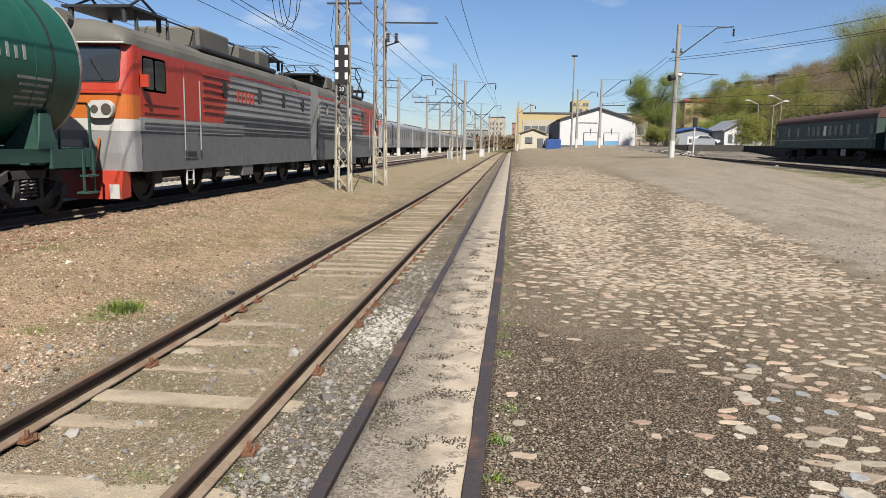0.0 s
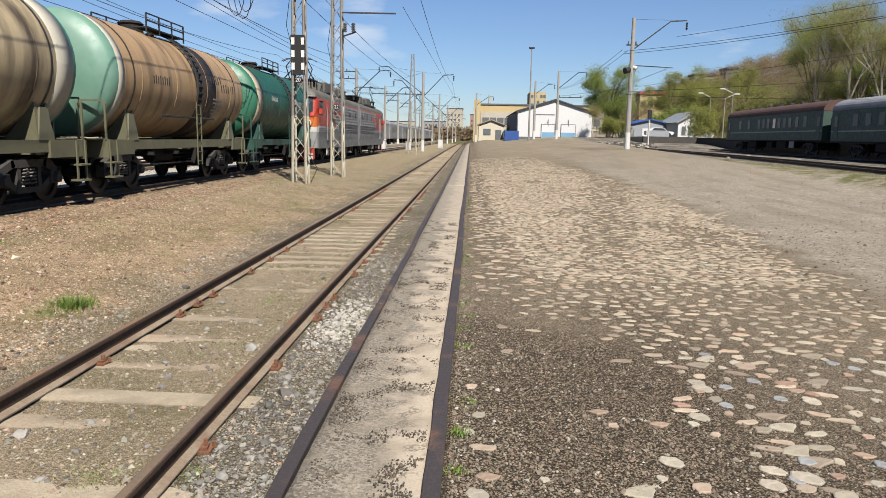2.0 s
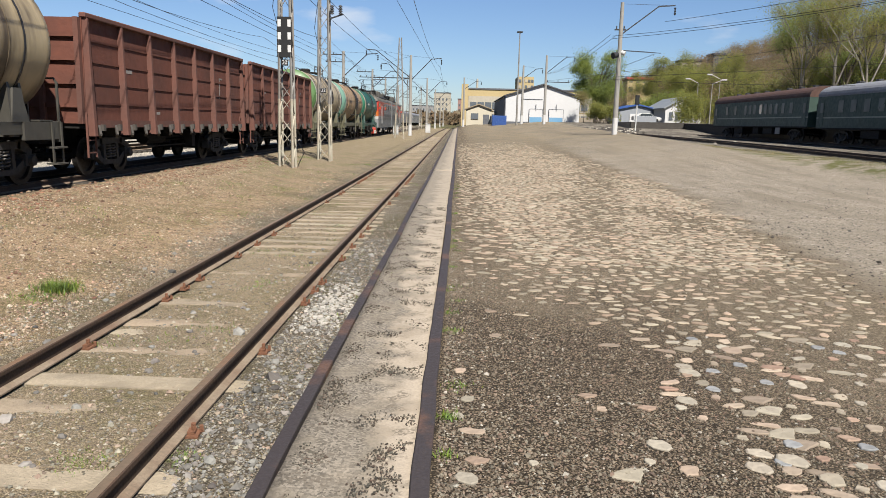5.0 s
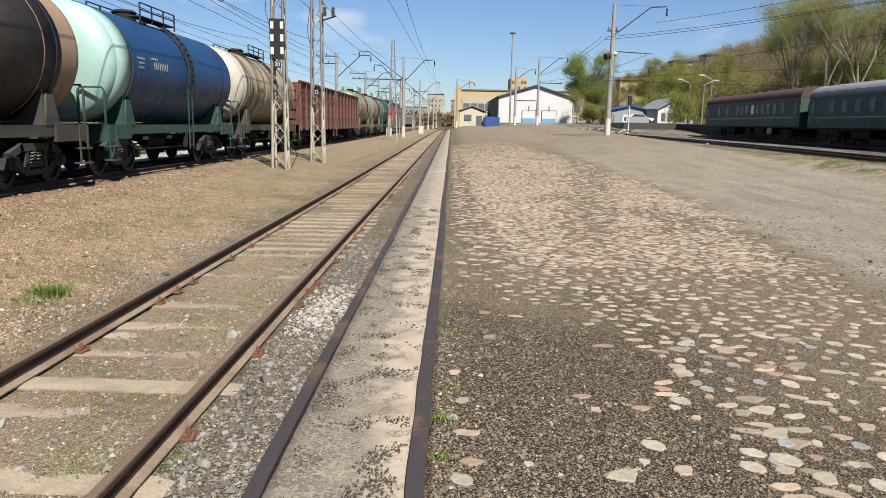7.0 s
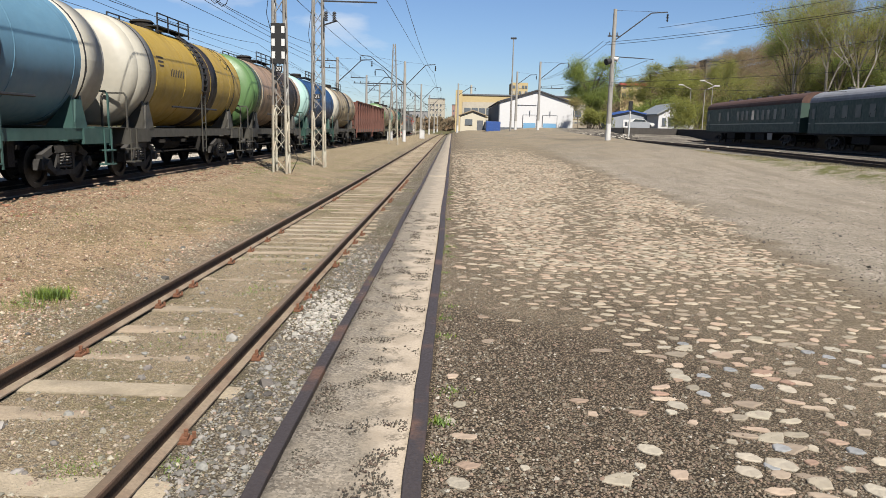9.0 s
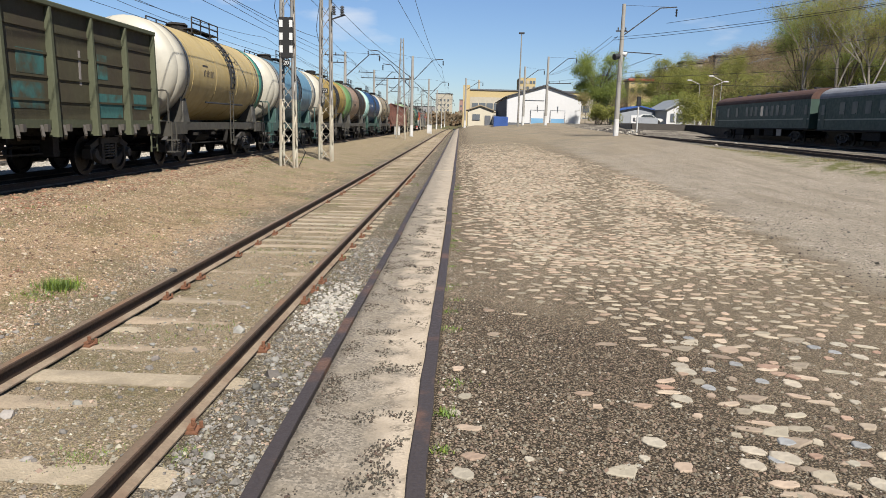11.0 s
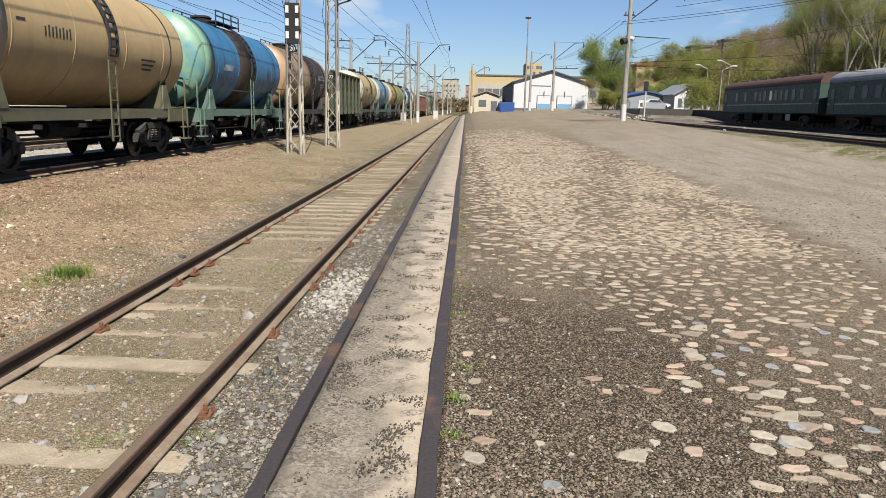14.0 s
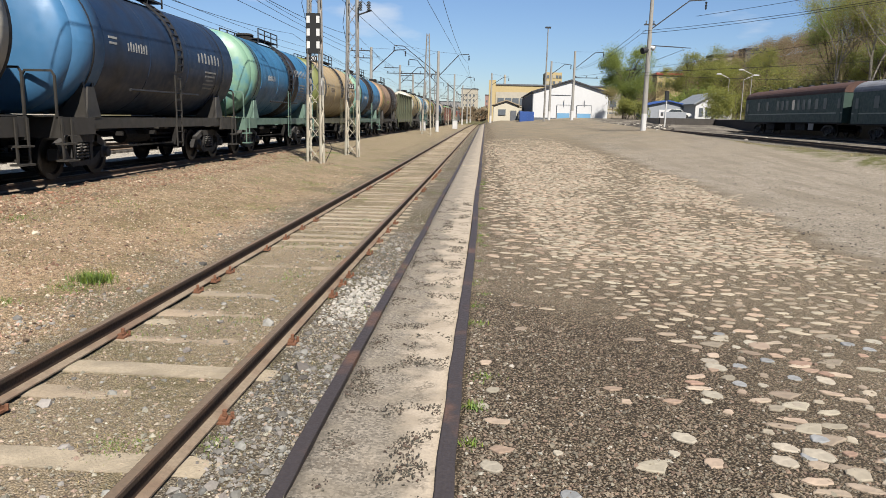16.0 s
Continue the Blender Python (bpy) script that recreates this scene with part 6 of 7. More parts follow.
# ---- buildings ----
WHITEWALL = surface("white_render", (0.76, 0.76, 0.76), 0.8, 0, 0.10, 3, 0.3, 0.1, 8)
ROOFDARK = surface("dark_roof", (0.07, 0.07, 0.08), 0.7, 0, 0.3, 3, 0.5, 0.1, 8)
GREYWALL = surface("grey_wall", (0.16, 0.17, 0.19), 0.8, 0, 0.3, 3, 0.5, 0.2, 8)
BLUEDOOR = paint("blue_door", (0.18, 0.40, 0.62), (0.25, 0.46, 0.66))
YELLOWWALL = surface("yellow_wall", (0.60, 0.47, 0.24), 0.8, 0, 0.15, 2, 0.2, 0.1, 5)
PALEWALL = surface("pale_wall", (0.55, 0.50, 0.40), 0.8, 0, 0.2, 2, 0.2, 0.1, 5)
CREAMWALL = surface("cream_render", (0.70, 0.64, 0.50), 0.8, 0, 0.15, 2, 0.4, 0.1, 5)
TANROOF = surface("tan_roof", (0.40, 0.32, 0.22), 0.8, 0, 0.3, 2, 0.4, 0.1, 5)
PANEGREY = surface("grey_pane", (0.16, 0.18, 0.20), 0.2, 0, 0.3, 2, 0.4, 0, spec=0.6)
BRIGHTBLUE = paint("bright_blue_sheet", (0.03, 0.10, 0.36), (0.03, 0.08, 0.28))
LIGHTSHEET = surface("pale_sheet", (0.36, 0.385, 0.42), 0.6, 0.1, 0.15, 4, 0.5, 0.1, 8)
TINROOF = surface("tin_roof", (0.42, 0.45, 0.47), 0.5, 0.3, 0.2, 4, 0.5, 0.1, 8)


def gable_house(name, x0, x1, y0, y1, z0, eave, peak, wall, roof, label, over=0.35):
    h = empty(name, pose(0, 0, 0), label, "building")
    xm = (x0 + x1) / 2
    bm = extrude_y([(x0, z0 - 1.5), (x1, z0 - 1.5), (x1, eave), (xm, peak), (x0, eave)], [y0, y1], lambda y: (0, 0))
    wl = part("wall", bm, wall, h)
    for s, xe in ((-1, x0), (1, x1)):
        sl = (peak - eave) / (xm - x0)
        o = [(xm, peak + 0.02), (xe + s * over, eave - sl * over + 0.02), (xe + s * over, eave - sl * over + 0.22), (xm, peak + 0.24)]
        part("roof_slope", extrude_y(o, [y0 - over, y1 + over], lambda y: (0, 0)), roof, h)
    return h, wl


hs, wl = gable_house("warehouse", 7.85, 20.2, 124, 160, 1.7, 6.45, 8.35, WHITEWALL, ROOFDARK, "white gabled warehouse with two half-blue doors")
part("plinth", one_box(7.80, 20.25, 123.93, 123.995, 0.9, 2.25), GREYWALL, hs)
part("side_cladding", one_box(7.70, 7.845, 124.0, 160, 1.0, 6.2), GREYWALL, hs, "dark grey side wall")
for a, b in ((11.85, 14.0), (15.15, 17.5)):
    d = part("door", one_box(a, b, 123.86, 123.92, 1.6, 4.35), WHITEWALL, hs)
    part("lower_panel", one_box(a + 0.06, b - 0.06, 123.83, 123.857, 1.7, 3.05), BLUEDOOR, d, "blue lower half")
    for x0_, x1_, z0_, z1_ in ((a - 0.07, a, 1.6, 4.42), (b, b + 0.07, 1.6, 4.42), (a, b, 4.35, 4.42)):
        part("door_frame", one_box(x0_, x1_, 123.84, 123.93, z0_, z1_), GREYWALL, d)
    part("lamp_post", one_box((a + b) / 2 - 0.04, (a + b) / 2 + 0.04, 123.80, 123.85, 4.1, 5.2), GREYWALL, d)
part("wall_lamp", one_box(10.6, 14.0, 123.93, 123.99, 5.95, 6.03), GREYWALL, hs)

hs = empty("depot_building", None, "long yellow depot building with a glazed band", "building")
wl = part("wall", one_box(1.4, 34, 190, 215, 0, 10.4), YELLOWWALL, hs)
part("parapet", one_box(1.2, 34.2, 189.8, 215, 10.4, 10.75), GREYWALL, hs)
part("corner_tower", one_box(0.6, 2.3, 189, 196, 0, 11.6), YELLOWWALL, hs)
part("pale_band", one_box(2.4, 34, 189.85, 189.99, 5.0, 8.7), PALEWALL, hs)
part("lower_wall", one_box(2.4, 34, 189.80, 189.98, 0, 4.75), PALEWALL, hs)
for k in range(16):
    part("window", one_box(2.9 + k * 1.9, 4.5 + k * 1.9, 189.7, 189.84, 5.5, 7.2), PANEGREY, wl)
    part("window", one_box(2.9 + k * 1.9, 4.5 + k * 1.9, 189.7, 189.79, 2.6, 4.2), PANEGREY, wl)
hs = empty("depot_chimney", None, "thin pale chimney above the depot roof", "chimney")
part("shaft", rod(bmesh.new(), (4.8, 200, 10.3), (4.8, 200, 13.6), 0.35, 0.25, 10), PALEWALL, hs)

hs = empty("yellow_tower_block", None, "yellow office block with rows of windows", "building")
wl = part("wall", one_box(20.6, 26.2, 262, 275, 0, 18.4), YELLOWWALL, hs)
for r in range(5):
    for c in range(5):
        part("window", one_box(20.9 + c * 1.08, 21.75 + c * 1.08, 261.9, 262.0, 8.4 + r * 2.0, 9.4 + r * 2.0), PALEWALL if (r + c) % 3 == 0 else PANEGREY, wl)

hs, wl = gable_house("gatehouse", 1.55, 6.6, 150, 158, 1.4, 4.6, 5.5, CREAMWALL, TANROOF, "low cream gatehouse with a dark opening")
part("window", one_box(2.5, 4.0, 149.88, 150.0, 2.6, 3.8), PANEGREY, wl)
part("door", one_box(5.0, 6.2, 149.88, 150.0, 1.2, 3.6), GREYWALL, wl)
for x, y, wd, mt, lb in ((6.55, 119.5, 2.3, BRIGHTBLUE, "bright blue container beside the warehouse"), (6.8, 138, 1.6, GREYWALL, "dark grey hut beside the gatehouse")):
    c = empty("container", pose(x, y, ground_z(x, y)), lb, "container")
    part("body", bevelled(-wd / 2, wd / 2, -1.2, 1.2, -0.4, 1.5, r=0.03), mt, c)
    for k in range(int(wd / 0.3)):
        part("rib", one_box(-wd / 2 + 0.1 + k * 0.3, -wd / 2 + 0.2 + k * 0.3, -1.24, -1.2, -0.2, 1.4), mt, c)

# far town on the skyline
# red wall with the haze of distance mixed into its colour
FARRED = surface("hazed_red_wall", (0.40, 0.25, 0.22), 0.8, 0, 0.15, 2, 0.2, 0.1, 5)
for i, (x, y, wd, hh, mt) in enumerate(((-14, 620, 14, 26, PALEWALL), (4, 640, 10, 22, FARRED), (-34, 660, 22, 16, LGREY), (-62, 640, 26, 15, PALEWALL), (-95, 680, 30, 14, GREYWALL), (12, 600, 8, 27, LGREY))):
    t_ = empty("apartment_block", None, "far apartment block on the skyline", "building", "far apartment blocks")
    wl = part("wall", one_box(x - wd / 2, x + wd / 2, y, y + 12, 0, hh), mt, t_)
    part("roof", one_box(x - wd / 2 - 0.2, x + wd / 2 + 0.2, y - 0.2, y + 12, hh, hh + 0.6), ROOFDARK, t_)
    for r in range(int(hh / 4) - 1):
        for c in range(int(wd / 3)):
            part("window", one_box(x - wd / 2 + 0.8 + c * 3, x - wd / 2 + 2.2 + c * 3, y - 0.12, y, 4 + r * 4, 5.8 + r * 4), PANEGREY, wl)

def parked_car(x, y, z):
    """A small white car, along x."""
    c = empty("car", pose(x, y, z), "white car parked behind the sheet fence", "car")
    side = [(-2.1, 0.30), (2.1, 0.30), (2.12, 0.62), (1.95, 0.80), (1.05, 0.90), (0.45, 1.38), (-1.0, 1.42), (-1.75, 0.98), (-2.12, 0.90)]
    bm = extrude_y(side, [-0.82, 0.82], lambda y_: (0, 0))
    bmesh.ops.bevel(bm, geom=bm.edges[:], offset=0.05, segments=2, affect="EDGES")
    body = part("body", bm, WHITE, c)
    part("side_window", extrude_y([(-1.35, 0.98), (0.85, 0.98), (0.38, 1.32), (-0.95, 1.34)], [-0.835, -0.815], lambda y_: (0, 0)), WINDOW, body)
    for xx in (-1.3, 1.3):
        for yy in (-0.76, 0.76):
            part("wheel", rod(bmesh.new(), (xx, yy - 0.10, 0.31), (xx, yy + 0.10, 0.31), 0.31, seg=18), BLACK, c)
    return c


parked_car(28.7, 113, 2.53)

# sheds, hut and hill houses across the yard
hs, wl = gable_house("blue_roofed_shed", 27.0, 33.5, 125, 134, 1.8, 4.7, 5.4, LIGHTSHEET, BRIGHTBLUE, "pale shed with a bright blue roof")
for k in range(4):
    part("door", one_box(27.4 + 1.5 * k, 28.6 + 1.5 * k, 124.9, 125, 1.0, 4.0), WHITEWALL if k % 2 else LIGHTSHEET, wl)
hs, wl = gable_house("tin_roofed_house", 32.9, 38.6, 118, 130, 1.8, 4.9, 6.5, WHITEWALL, TINROOF, "white house with a grey tin roof")
for k in range(4):
    part("window", one_box(33.5 + 1.0 * k, 34.1 + 1.0 * k, 117.9, 118, 3.0, 4.3), PANEGREY, wl)
f = empty("sheet_fence", None, "grey sheet fence before the sheds", "fence")
for k in range(12):
    part("panel", one_box(26.2 + 0.27 * k, 26.46 + 0.27 * k, 110, 110.05, 0.8, 3.45), LIGHTSHEET, f)
for x, y, z, wd, dp, hh, mt, rf, lb in ((52, 215, ground_z(52, 215) + 2.5, 7, 6, 4.2, YELLOWWALL, REDLINE, "yellow house with a red roof on the hill"), (74, 240, ground_z(74, 240) + 3.5, 6, 6, 3.2, PALEWALL, ROOFDARK, "flat-roofed house on the ridge"), (86, 246, ground_z(86, 246) + 3.0, 6, 6, 2.5, GREYWALL, ROOFDARK, "grey house on the ridge")):
    t_ = empty("hill_house", None, lb, "building")
    wl = part("wall", one_box(x - wd / 2, x + wd / 2, y, y + dp, z - 6, z + hh), mt, t_)
    part("roof", bevelled(x - wd / 2 - 0.4, x + wd / 2 + 0.4, y - 0.4, y + dp + 0.4, z + hh, z + hh + 0.7, r=0.1), rf, t_)
    for r in range(2):
        for c in range(int(wd / 2)):
            part("window", one_box(x - wd / 2 + 0.5 + c * 2, x - wd / 2 + 1.5 + c * 2, y - 0.1, y, z + 0.8 + r * 2.6, z + 2.2 + r * 1.5), PANEGREY, wl)

pf = empty("stone_platform", None, "low dark stone platform beyond the yard tracks", "platform", kind="structure")
DARKSTONE = surface("dark_stone", (0.085, 0.075, 0.065), 0.9, 0, 0.4, 6, 1.0, 0.5, 12)
part("edge_wall", slab(bmesh.new(), [(20, 0.4), (106, 0.9), (106, 2.5), (20, 2.0)], 0, 0.5), DARKSTONE, pf, m=pose(32.2, 0, 0))
part("edge_wall", one_box(24.6, 32.2, 105.4, 106.0, 0.9, 2.55), DARKSTONE, pf)
part("platform_top", one_box(24.6, 46, 106.0, 116, 0.9, 2.53), CONCRETE, pf)
part("platform_top", one_box(32.7, 46, 20, 105.99, 0.4, 1.9), CONCRETE, pf)

for x, y, wd, hh in ((-4.9, 118, 0.8, 1.35), (-8.2, 96, 0.7, 1.1), (-12.6, 104, 0.9, 1.2)):
    c = empty("signal_cabinet", pose(x, y, ground_z(x, y)), "pale grey trackside equipment cabinet", "cabinet", "trackside cabinets")
    part("body", bevelled(-wd / 2, wd / 2, -0.3, 0.3, -0.2, hh, r=0.03), WHITEWASH, c)
    part("door", bevelled(-wd / 2 + 0.06, wd / 2 - 0.06, -0.33, -0.302, 0.15, hh - 0.1, r=0.01), WHITEWASH, c)
    part("lid", bevelled(-wd / 2 - 0.05, wd / 2 + 0.05, -0.36, 0.36, hh, hh + 0.07, r=0.02), LGREY, c)


# ---- trees and the wooded hill ----
BARK = surface("grey_bark", (0.16, 0.13, 0.10), 0.9, 0, 0.4, 8, 2, 0.5, 25)
PALEBARK = surface("pale_bark", (0.42, 0.38, 0.32), 0.85, 0, 0.4, 6, 1.5, 0.3, 20, second=(0.18, 0.15, 0.12))


def leafage(name, colour, size=0.30):
    m = surface(name, colour, 0.65, 0, 0.2, 3, 0.25, 0, 1, second=tuple(c * 0.6 for c in colour), island=size, spec=0.2)
    t = m.node_tree
    b = t.nodes["Principled BSDF"]
    tr = t.nodes.new("ShaderNodeBsdfTranslucent")
    mx = t.nodes.new("ShaderNodeMixShader")
    mx.inputs[0].default_value = 0.55
    t.links.new(b.inputs["Base Color"].links[0].from_socket, tr.inputs["Color"])
    t.links.new(b.outputs[0], mx.inputs[1])
    t.links.new(tr.outputs[0], mx.inputs[2])
    t.links.new(mx.outputs[0], t.nodes["Material Output"].inputs["Surface"])
    return m


LEAF_A = leafage("spring_leaf", (0.37, 0.385, 0.10), 0.26)
LEAF_B = leafage("fresh_leaf", (0.34, 0.42, 0.105))
LEAF_C = leafage("olive_leaf", (0.36, 0.31, 0.125), 0.26)
TWIG = leafage("bare_twig", (0.36, 0.27, 0.165), 0.22)


def tree_meshes(seed, h, spread, leaves, leaf_size, lean=0.0, crown_low=0.25):
    """Trunk with limbs by splitting, and small leaves in clumps round the twig ends."""
    rnd = random.Random(seed)
    wood = bmesh.new()
    tips = []

    def grow(p, d, length, r, depth):
        q = p + d * length
        rod(wood, p, q, r, r * 0.68, 6 if depth < 2 else 4, caps=False)
        if depth >= 1:
            tips.append((p + (q - p) * 0.5, length * 0.5))
        if depth >= 5 or r < 0.012:
            tips.append((q, length * 0.7))
            return
        n = 2 if rnd.random() < 0.55 else 3
        for k in range(n):
            side = Vector((rnd.uniform(-1, 1), rnd.uniform(-1, 1), rnd.uniform(-0.25, 0.6)))
            nd = (d + side * (0.42 if depth == 0 else 0.62) * spread).normalized()
            grow(q, nd, length * rnd.uniform(0.62, 0.88), r * (0.72 if k == 0 else 0.55), depth + 1)
    grow(Vector((0, 0, -0.3)), Vector((lean, 0, 1)).normalized(), h * crown_low, h * 0.0072, 0)
    tv, tf = [], []
    for _ in range(leaves):
        c, s = rnd.choice(tips)
        o = Vector((rnd.gauss(0, 1), rnd.gauss(0, 1), rnd.gauss(0, 0.8))) * s * 0.95
        c = c + o
        a = Vector((rnd.uniform(-1, 1), rnd.uniform(-1, 1), rnd.uniform(-1, 1))).normalized()
        b = a.orthogonal().normalized()
        z = leaf_size * rnd.uniform(0.6, 1.3)
        i = len(tv)
        tv += [c - a * z, c + b * z * 0.6, c + a * z, c - b * z * 0.6]
        tf.append((i, i + 1, i + 2, i + 3))
    lm = bpy.data.meshes.new("crown")
    lm.from_pydata(tv, [], tf)
    wm = bpy.data.meshes.new("trunk")
    wood.to_mesh(wm)
    wood.free()
    return wm, lm


def tree(x, y, seed, h, label, leaf, bark=BARK, leaves=3500, spread=1.0, leaf_size=0.16, crown_low=0.25):
    t_ = empty("tree", pose(x, y, ground_z(x, y)), label, "tree", "trees behind the yard")
    wm, lm = tree_meshes(seed, h, spread, leaves, leaf_size, crown_low=crown_low)
    wm.materials.append(bark)
    lm.materials.append(leaf)
    part("trunk", wm, None, t_)
    part("crown", lm, None, t_)
    return t_


def leafy_tree(x, y, seed, h, r, label, leaf, leaves):
    """A round spring tree: a trunk, limbs into many leaf clumps of uneven size, with gaps between."""
    t_ = empty("tree", pose(x, y, ground_z(x, y)), label, "tree", "trees behind the yard")
    rnd = random.Random(seed)
    wood = bmesh.new()
    fork = Vector((0, 0, h * 0.28))
    rod(wood, (0, 0, -0.3), fork, h * 0.02, h * 0.015, 7, caps=False)
    lumps = []
    for _ in range(46):
        d = Vector((rnd.gauss(0, 1), rnd.gauss(0, 1), rnd.gauss(0, 1))).normalized() * rnd.uniform(0.45, 1.0)
        c = Vector((d.x * r, d.y * r, h * 0.56 + d.z * h * 0.38))
        lumps.append((c, r * rnd.uniform(0.16, 0.34)))
        mid_ = fork.lerp(c, 0.5) + Vector((0, 0, 0.08 * h))
        rod(wood, fork, mid_, h * 0.007, h * 0.004, 4, caps=False)
        rod(wood, mid_, c, h * 0.004, h * 0.0015, 4, caps=False)
    part("trunk", wood, BARK, t_)
    tv, tf = [], []
    for _ in range(int(leaves * 1.7)):
        c, lr = rnd.choice(lumps)
        c = c + Vector((rnd.gauss(0, 1), rnd.gauss(0, 1), rnd.gauss(0, 0.8))) * lr * 0.56
        a = Vector((rnd.uniform(-1, 1), rnd.uniform(-1, 1), rnd.uniform(-1, 1))).normalized()
        b = a.orthogonal().normalized()
        z = 0.085 * rnd.uniform(0.6, 1.3)
        i = len(tv)
        tv += [c - a * z, c + b * z * 0.7, c + a * z, c - b * z * 0.7]
        tf.append((i, i + 1, i + 2, i + 3))
    lm = bpy.data.meshes.new("crown")
    lm.from_pydata(tv, [], tf)
    lm.materials.append(leaf)
    part("crown", lm, None, t_)
    return t_


def bush(x, y, seed, w_, h, label, leaf, leaves=2500, size=0.15):
    t_ = empty("bush", pose(x, y, ground_z(x, y)), label, "bush", "bushes behind the yard")
    rnd = random.Random(seed)
    wood = bmesh.new()
    for k in range(18):
        rod(wood, (rnd.uniform(-w_, w_) * 0.3, rnd.uniform(-1, 1), -0.2), (rnd.uniform(-w_, w_) * 0.5, rnd.uniform(-1.5, 1.5), h * rnd.uniform(0.5, 0.95)), 0.05, 0.015, 4, caps=False)
    part("stem", wood, BARK, t_)
    tv, tf = [], []
    lumps = [(rnd.uniform(-0.45, 0.45) * w_, rnd.uniform(-2, 2), h * rnd.uniform(0.25, 0.72), h * rnd.uniform(0.18, 0.33)) for _ in range(16)]
    for _ in range(leaves):
        lx, ly, lz, lr = rnd.choice(lumps)
        d = Vector((rnd.gauss(0, 1), rnd.gauss(0, 1), rnd.gauss(0, 1))).normalized() * lr * rnd.uniform(0.35, 1.1)
        c = Vector((lx, ly, lz)) + d
        if c.z < 0.05:
            c.z = 0.05
        a = Vector((rnd.uniform(-1, 1), rnd.uniform(-1, 1), rnd.uniform(-1, 1))).normalized()
        b = a.orthogonal().normalized()
        z = size * rnd.uniform(0.6, 1.3)
        i = len(tv)
        tv += [c - a * z, c + b * z * 0.6, c + a * z, c - b * z * 0.6]
        tf.append((i, i + 1, i + 2, i + 3))
    lm = bpy.data.meshes.new("crown")
    lm.from_pydata(tv, [], tf)
    lm.materials.append(leaf)
    part("crown", lm, None, t_)
    return t_


leafy_tree(23.6, 128, 11, 13.0, 5.2, "fresh green tree beside the white warehouse", LEAF_B, 24000)
tree(20.5, 121, 13, 8.0, "thin tree before the warehouse wall", LEAF_C, leaves=1600, leaf_size=0.09, crown_low=0.22)
leafy_tree(40.5, 153, 14, 13.5, 5.0, "yellow-green tree behind the sheds", LEAF_A, 16000)
leafy_tree(44.5, 146, 17, 11.0, 5.0, "yellow-green tree behind the sheds", LEAF_A, 16000)
leafy_tree(47, 156, 15, 14.0, 5.5, "yellow-green tree behind the sheds", LEAF_A, 18000)
leafy_tree(54, 148, 16, 13.0, 5.5, "yellow-green tree behind the sheds", LEAF_A, 18000)
BIG = "tall half-leafed tree with pale branching trunk"
for x, y, sd, h, lf, bk in ((46.5, 102, 21, 21, LEAF_A, PALEBARK), (50, 100, 22, 23, LEAF_C, PALEBARK), (53, 103, 24, 25, LEAF_A, BARK),
                            (57, 98, 25, 24, LEAF_B, BARK), (50, 92, 26, 22, LEAF_A, PALEBARK), (62, 108, 27, 24, LEAF_C, BARK), (51, 112, 28, 20, LEAF_B, BARK), (55, 114, 29, 23, LEAF_A, BARK)):
    tree(x, y, sd, h * 1.42, BIG, lf, bk, leaves=12000, leaf_size=0.085, crown_low=0.17, spread=0.85)
for x, y, sd, h, r, lf in ((49, 106, 101, 11, 4.5, LEAF_A), (54, 104, 102, 13, 5.0, LEAF_B), (57, 106, 103, 16, 5.5, LEAF_A), (63, 104, 104, 15, 5.5, LEAF_B)):
    leafy_tree(x, y, sd, h, r, "leafy young tree among the tall trunks", lf, 9000)
bush(35.6, 109, 31, 6.5, 6.0, "dense yellow-green willow bush beside the carriages", LEAF_A, 9000, 0.12)
bush(23.4, 120, 32, 4, 3.6, "dense yellow-green bush by the warehouse", LEAF_A, 6000, 0.12)
bush(39, 140, 33, 10, 6.0, "dense green bush behind the sheds", LEAF_B, 8000, 0.14)
bush(42, 110, 34, 9, 6.0, "yellow-green bush beside the carriages", LEAF_A, 8000, 0.12)
bush(46, 116, 35, 12, 8.0, "olive scrub under the tall trees", LEAF_C, 9000, 0.13)
bush(55, 112, 36, 12, 8.0, "olive scrub under the tall trees", LEAF_A, 9000, 0.13)
bush(64, 118, 37, 12, 9.0, "olive scrub under the tall trees", LEAF_C, 9000, 0.13)
tree(-33, 210, 41, 13, "small round tree behind the far train", LEAF_A, leaves=3500, leaf_size=0.3, crown_low=0.16)


def wood(name, leaf, seed, count, label, pick):
    """A wooded slope: many small leafy crowns, all in one."""
    rnd = random.Random(seed)
    tv, tf = [], []
    made = 0
    while made < count:
        x, y = rnd.uniform(28, 260), rnd.uniform(120, 330)
        if not pick(x, y, rnd) or (y < 142 and x < 46) or (0.212 < x / y < 0.262 and y < 214):
            continue
        made += 1
        z = ground_z(x, y)
        h, w_ = rnd.uniform(5, 9), rnd.uniform(1.8, 3.4)
        for _ in range(420):
            d = Vector((rnd.gauss(0, 1), rnd.gauss(0, 1), rnd.gauss(0, 1))).normalized() * rnd.uniform(0.4, 1.02)
            c = Vector((x + d.x * w_, y + d.y * w_, z + h * 0.55 + d.z * h * 0.5))
            a = Vector((rnd.uniform(-1, 1), rnd.uniform(-1, 1), rnd.uniform(-1, 1))).normalized()
            b = a.orthogonal().normalized()
            s = rnd.uniform(0.10, 0.24)
            i = len(tv)
            tv += [c - a * s, c + b * s, c + a * s]
            tf.append((i, i + 1, i + 2))
    me = bpy.data.meshes.new(name)
    me.from_pydata(tv, [], tf)
    me.materials.append(leaf)
    return tagged(new(name, me), label, "woodland", kind="stuff")


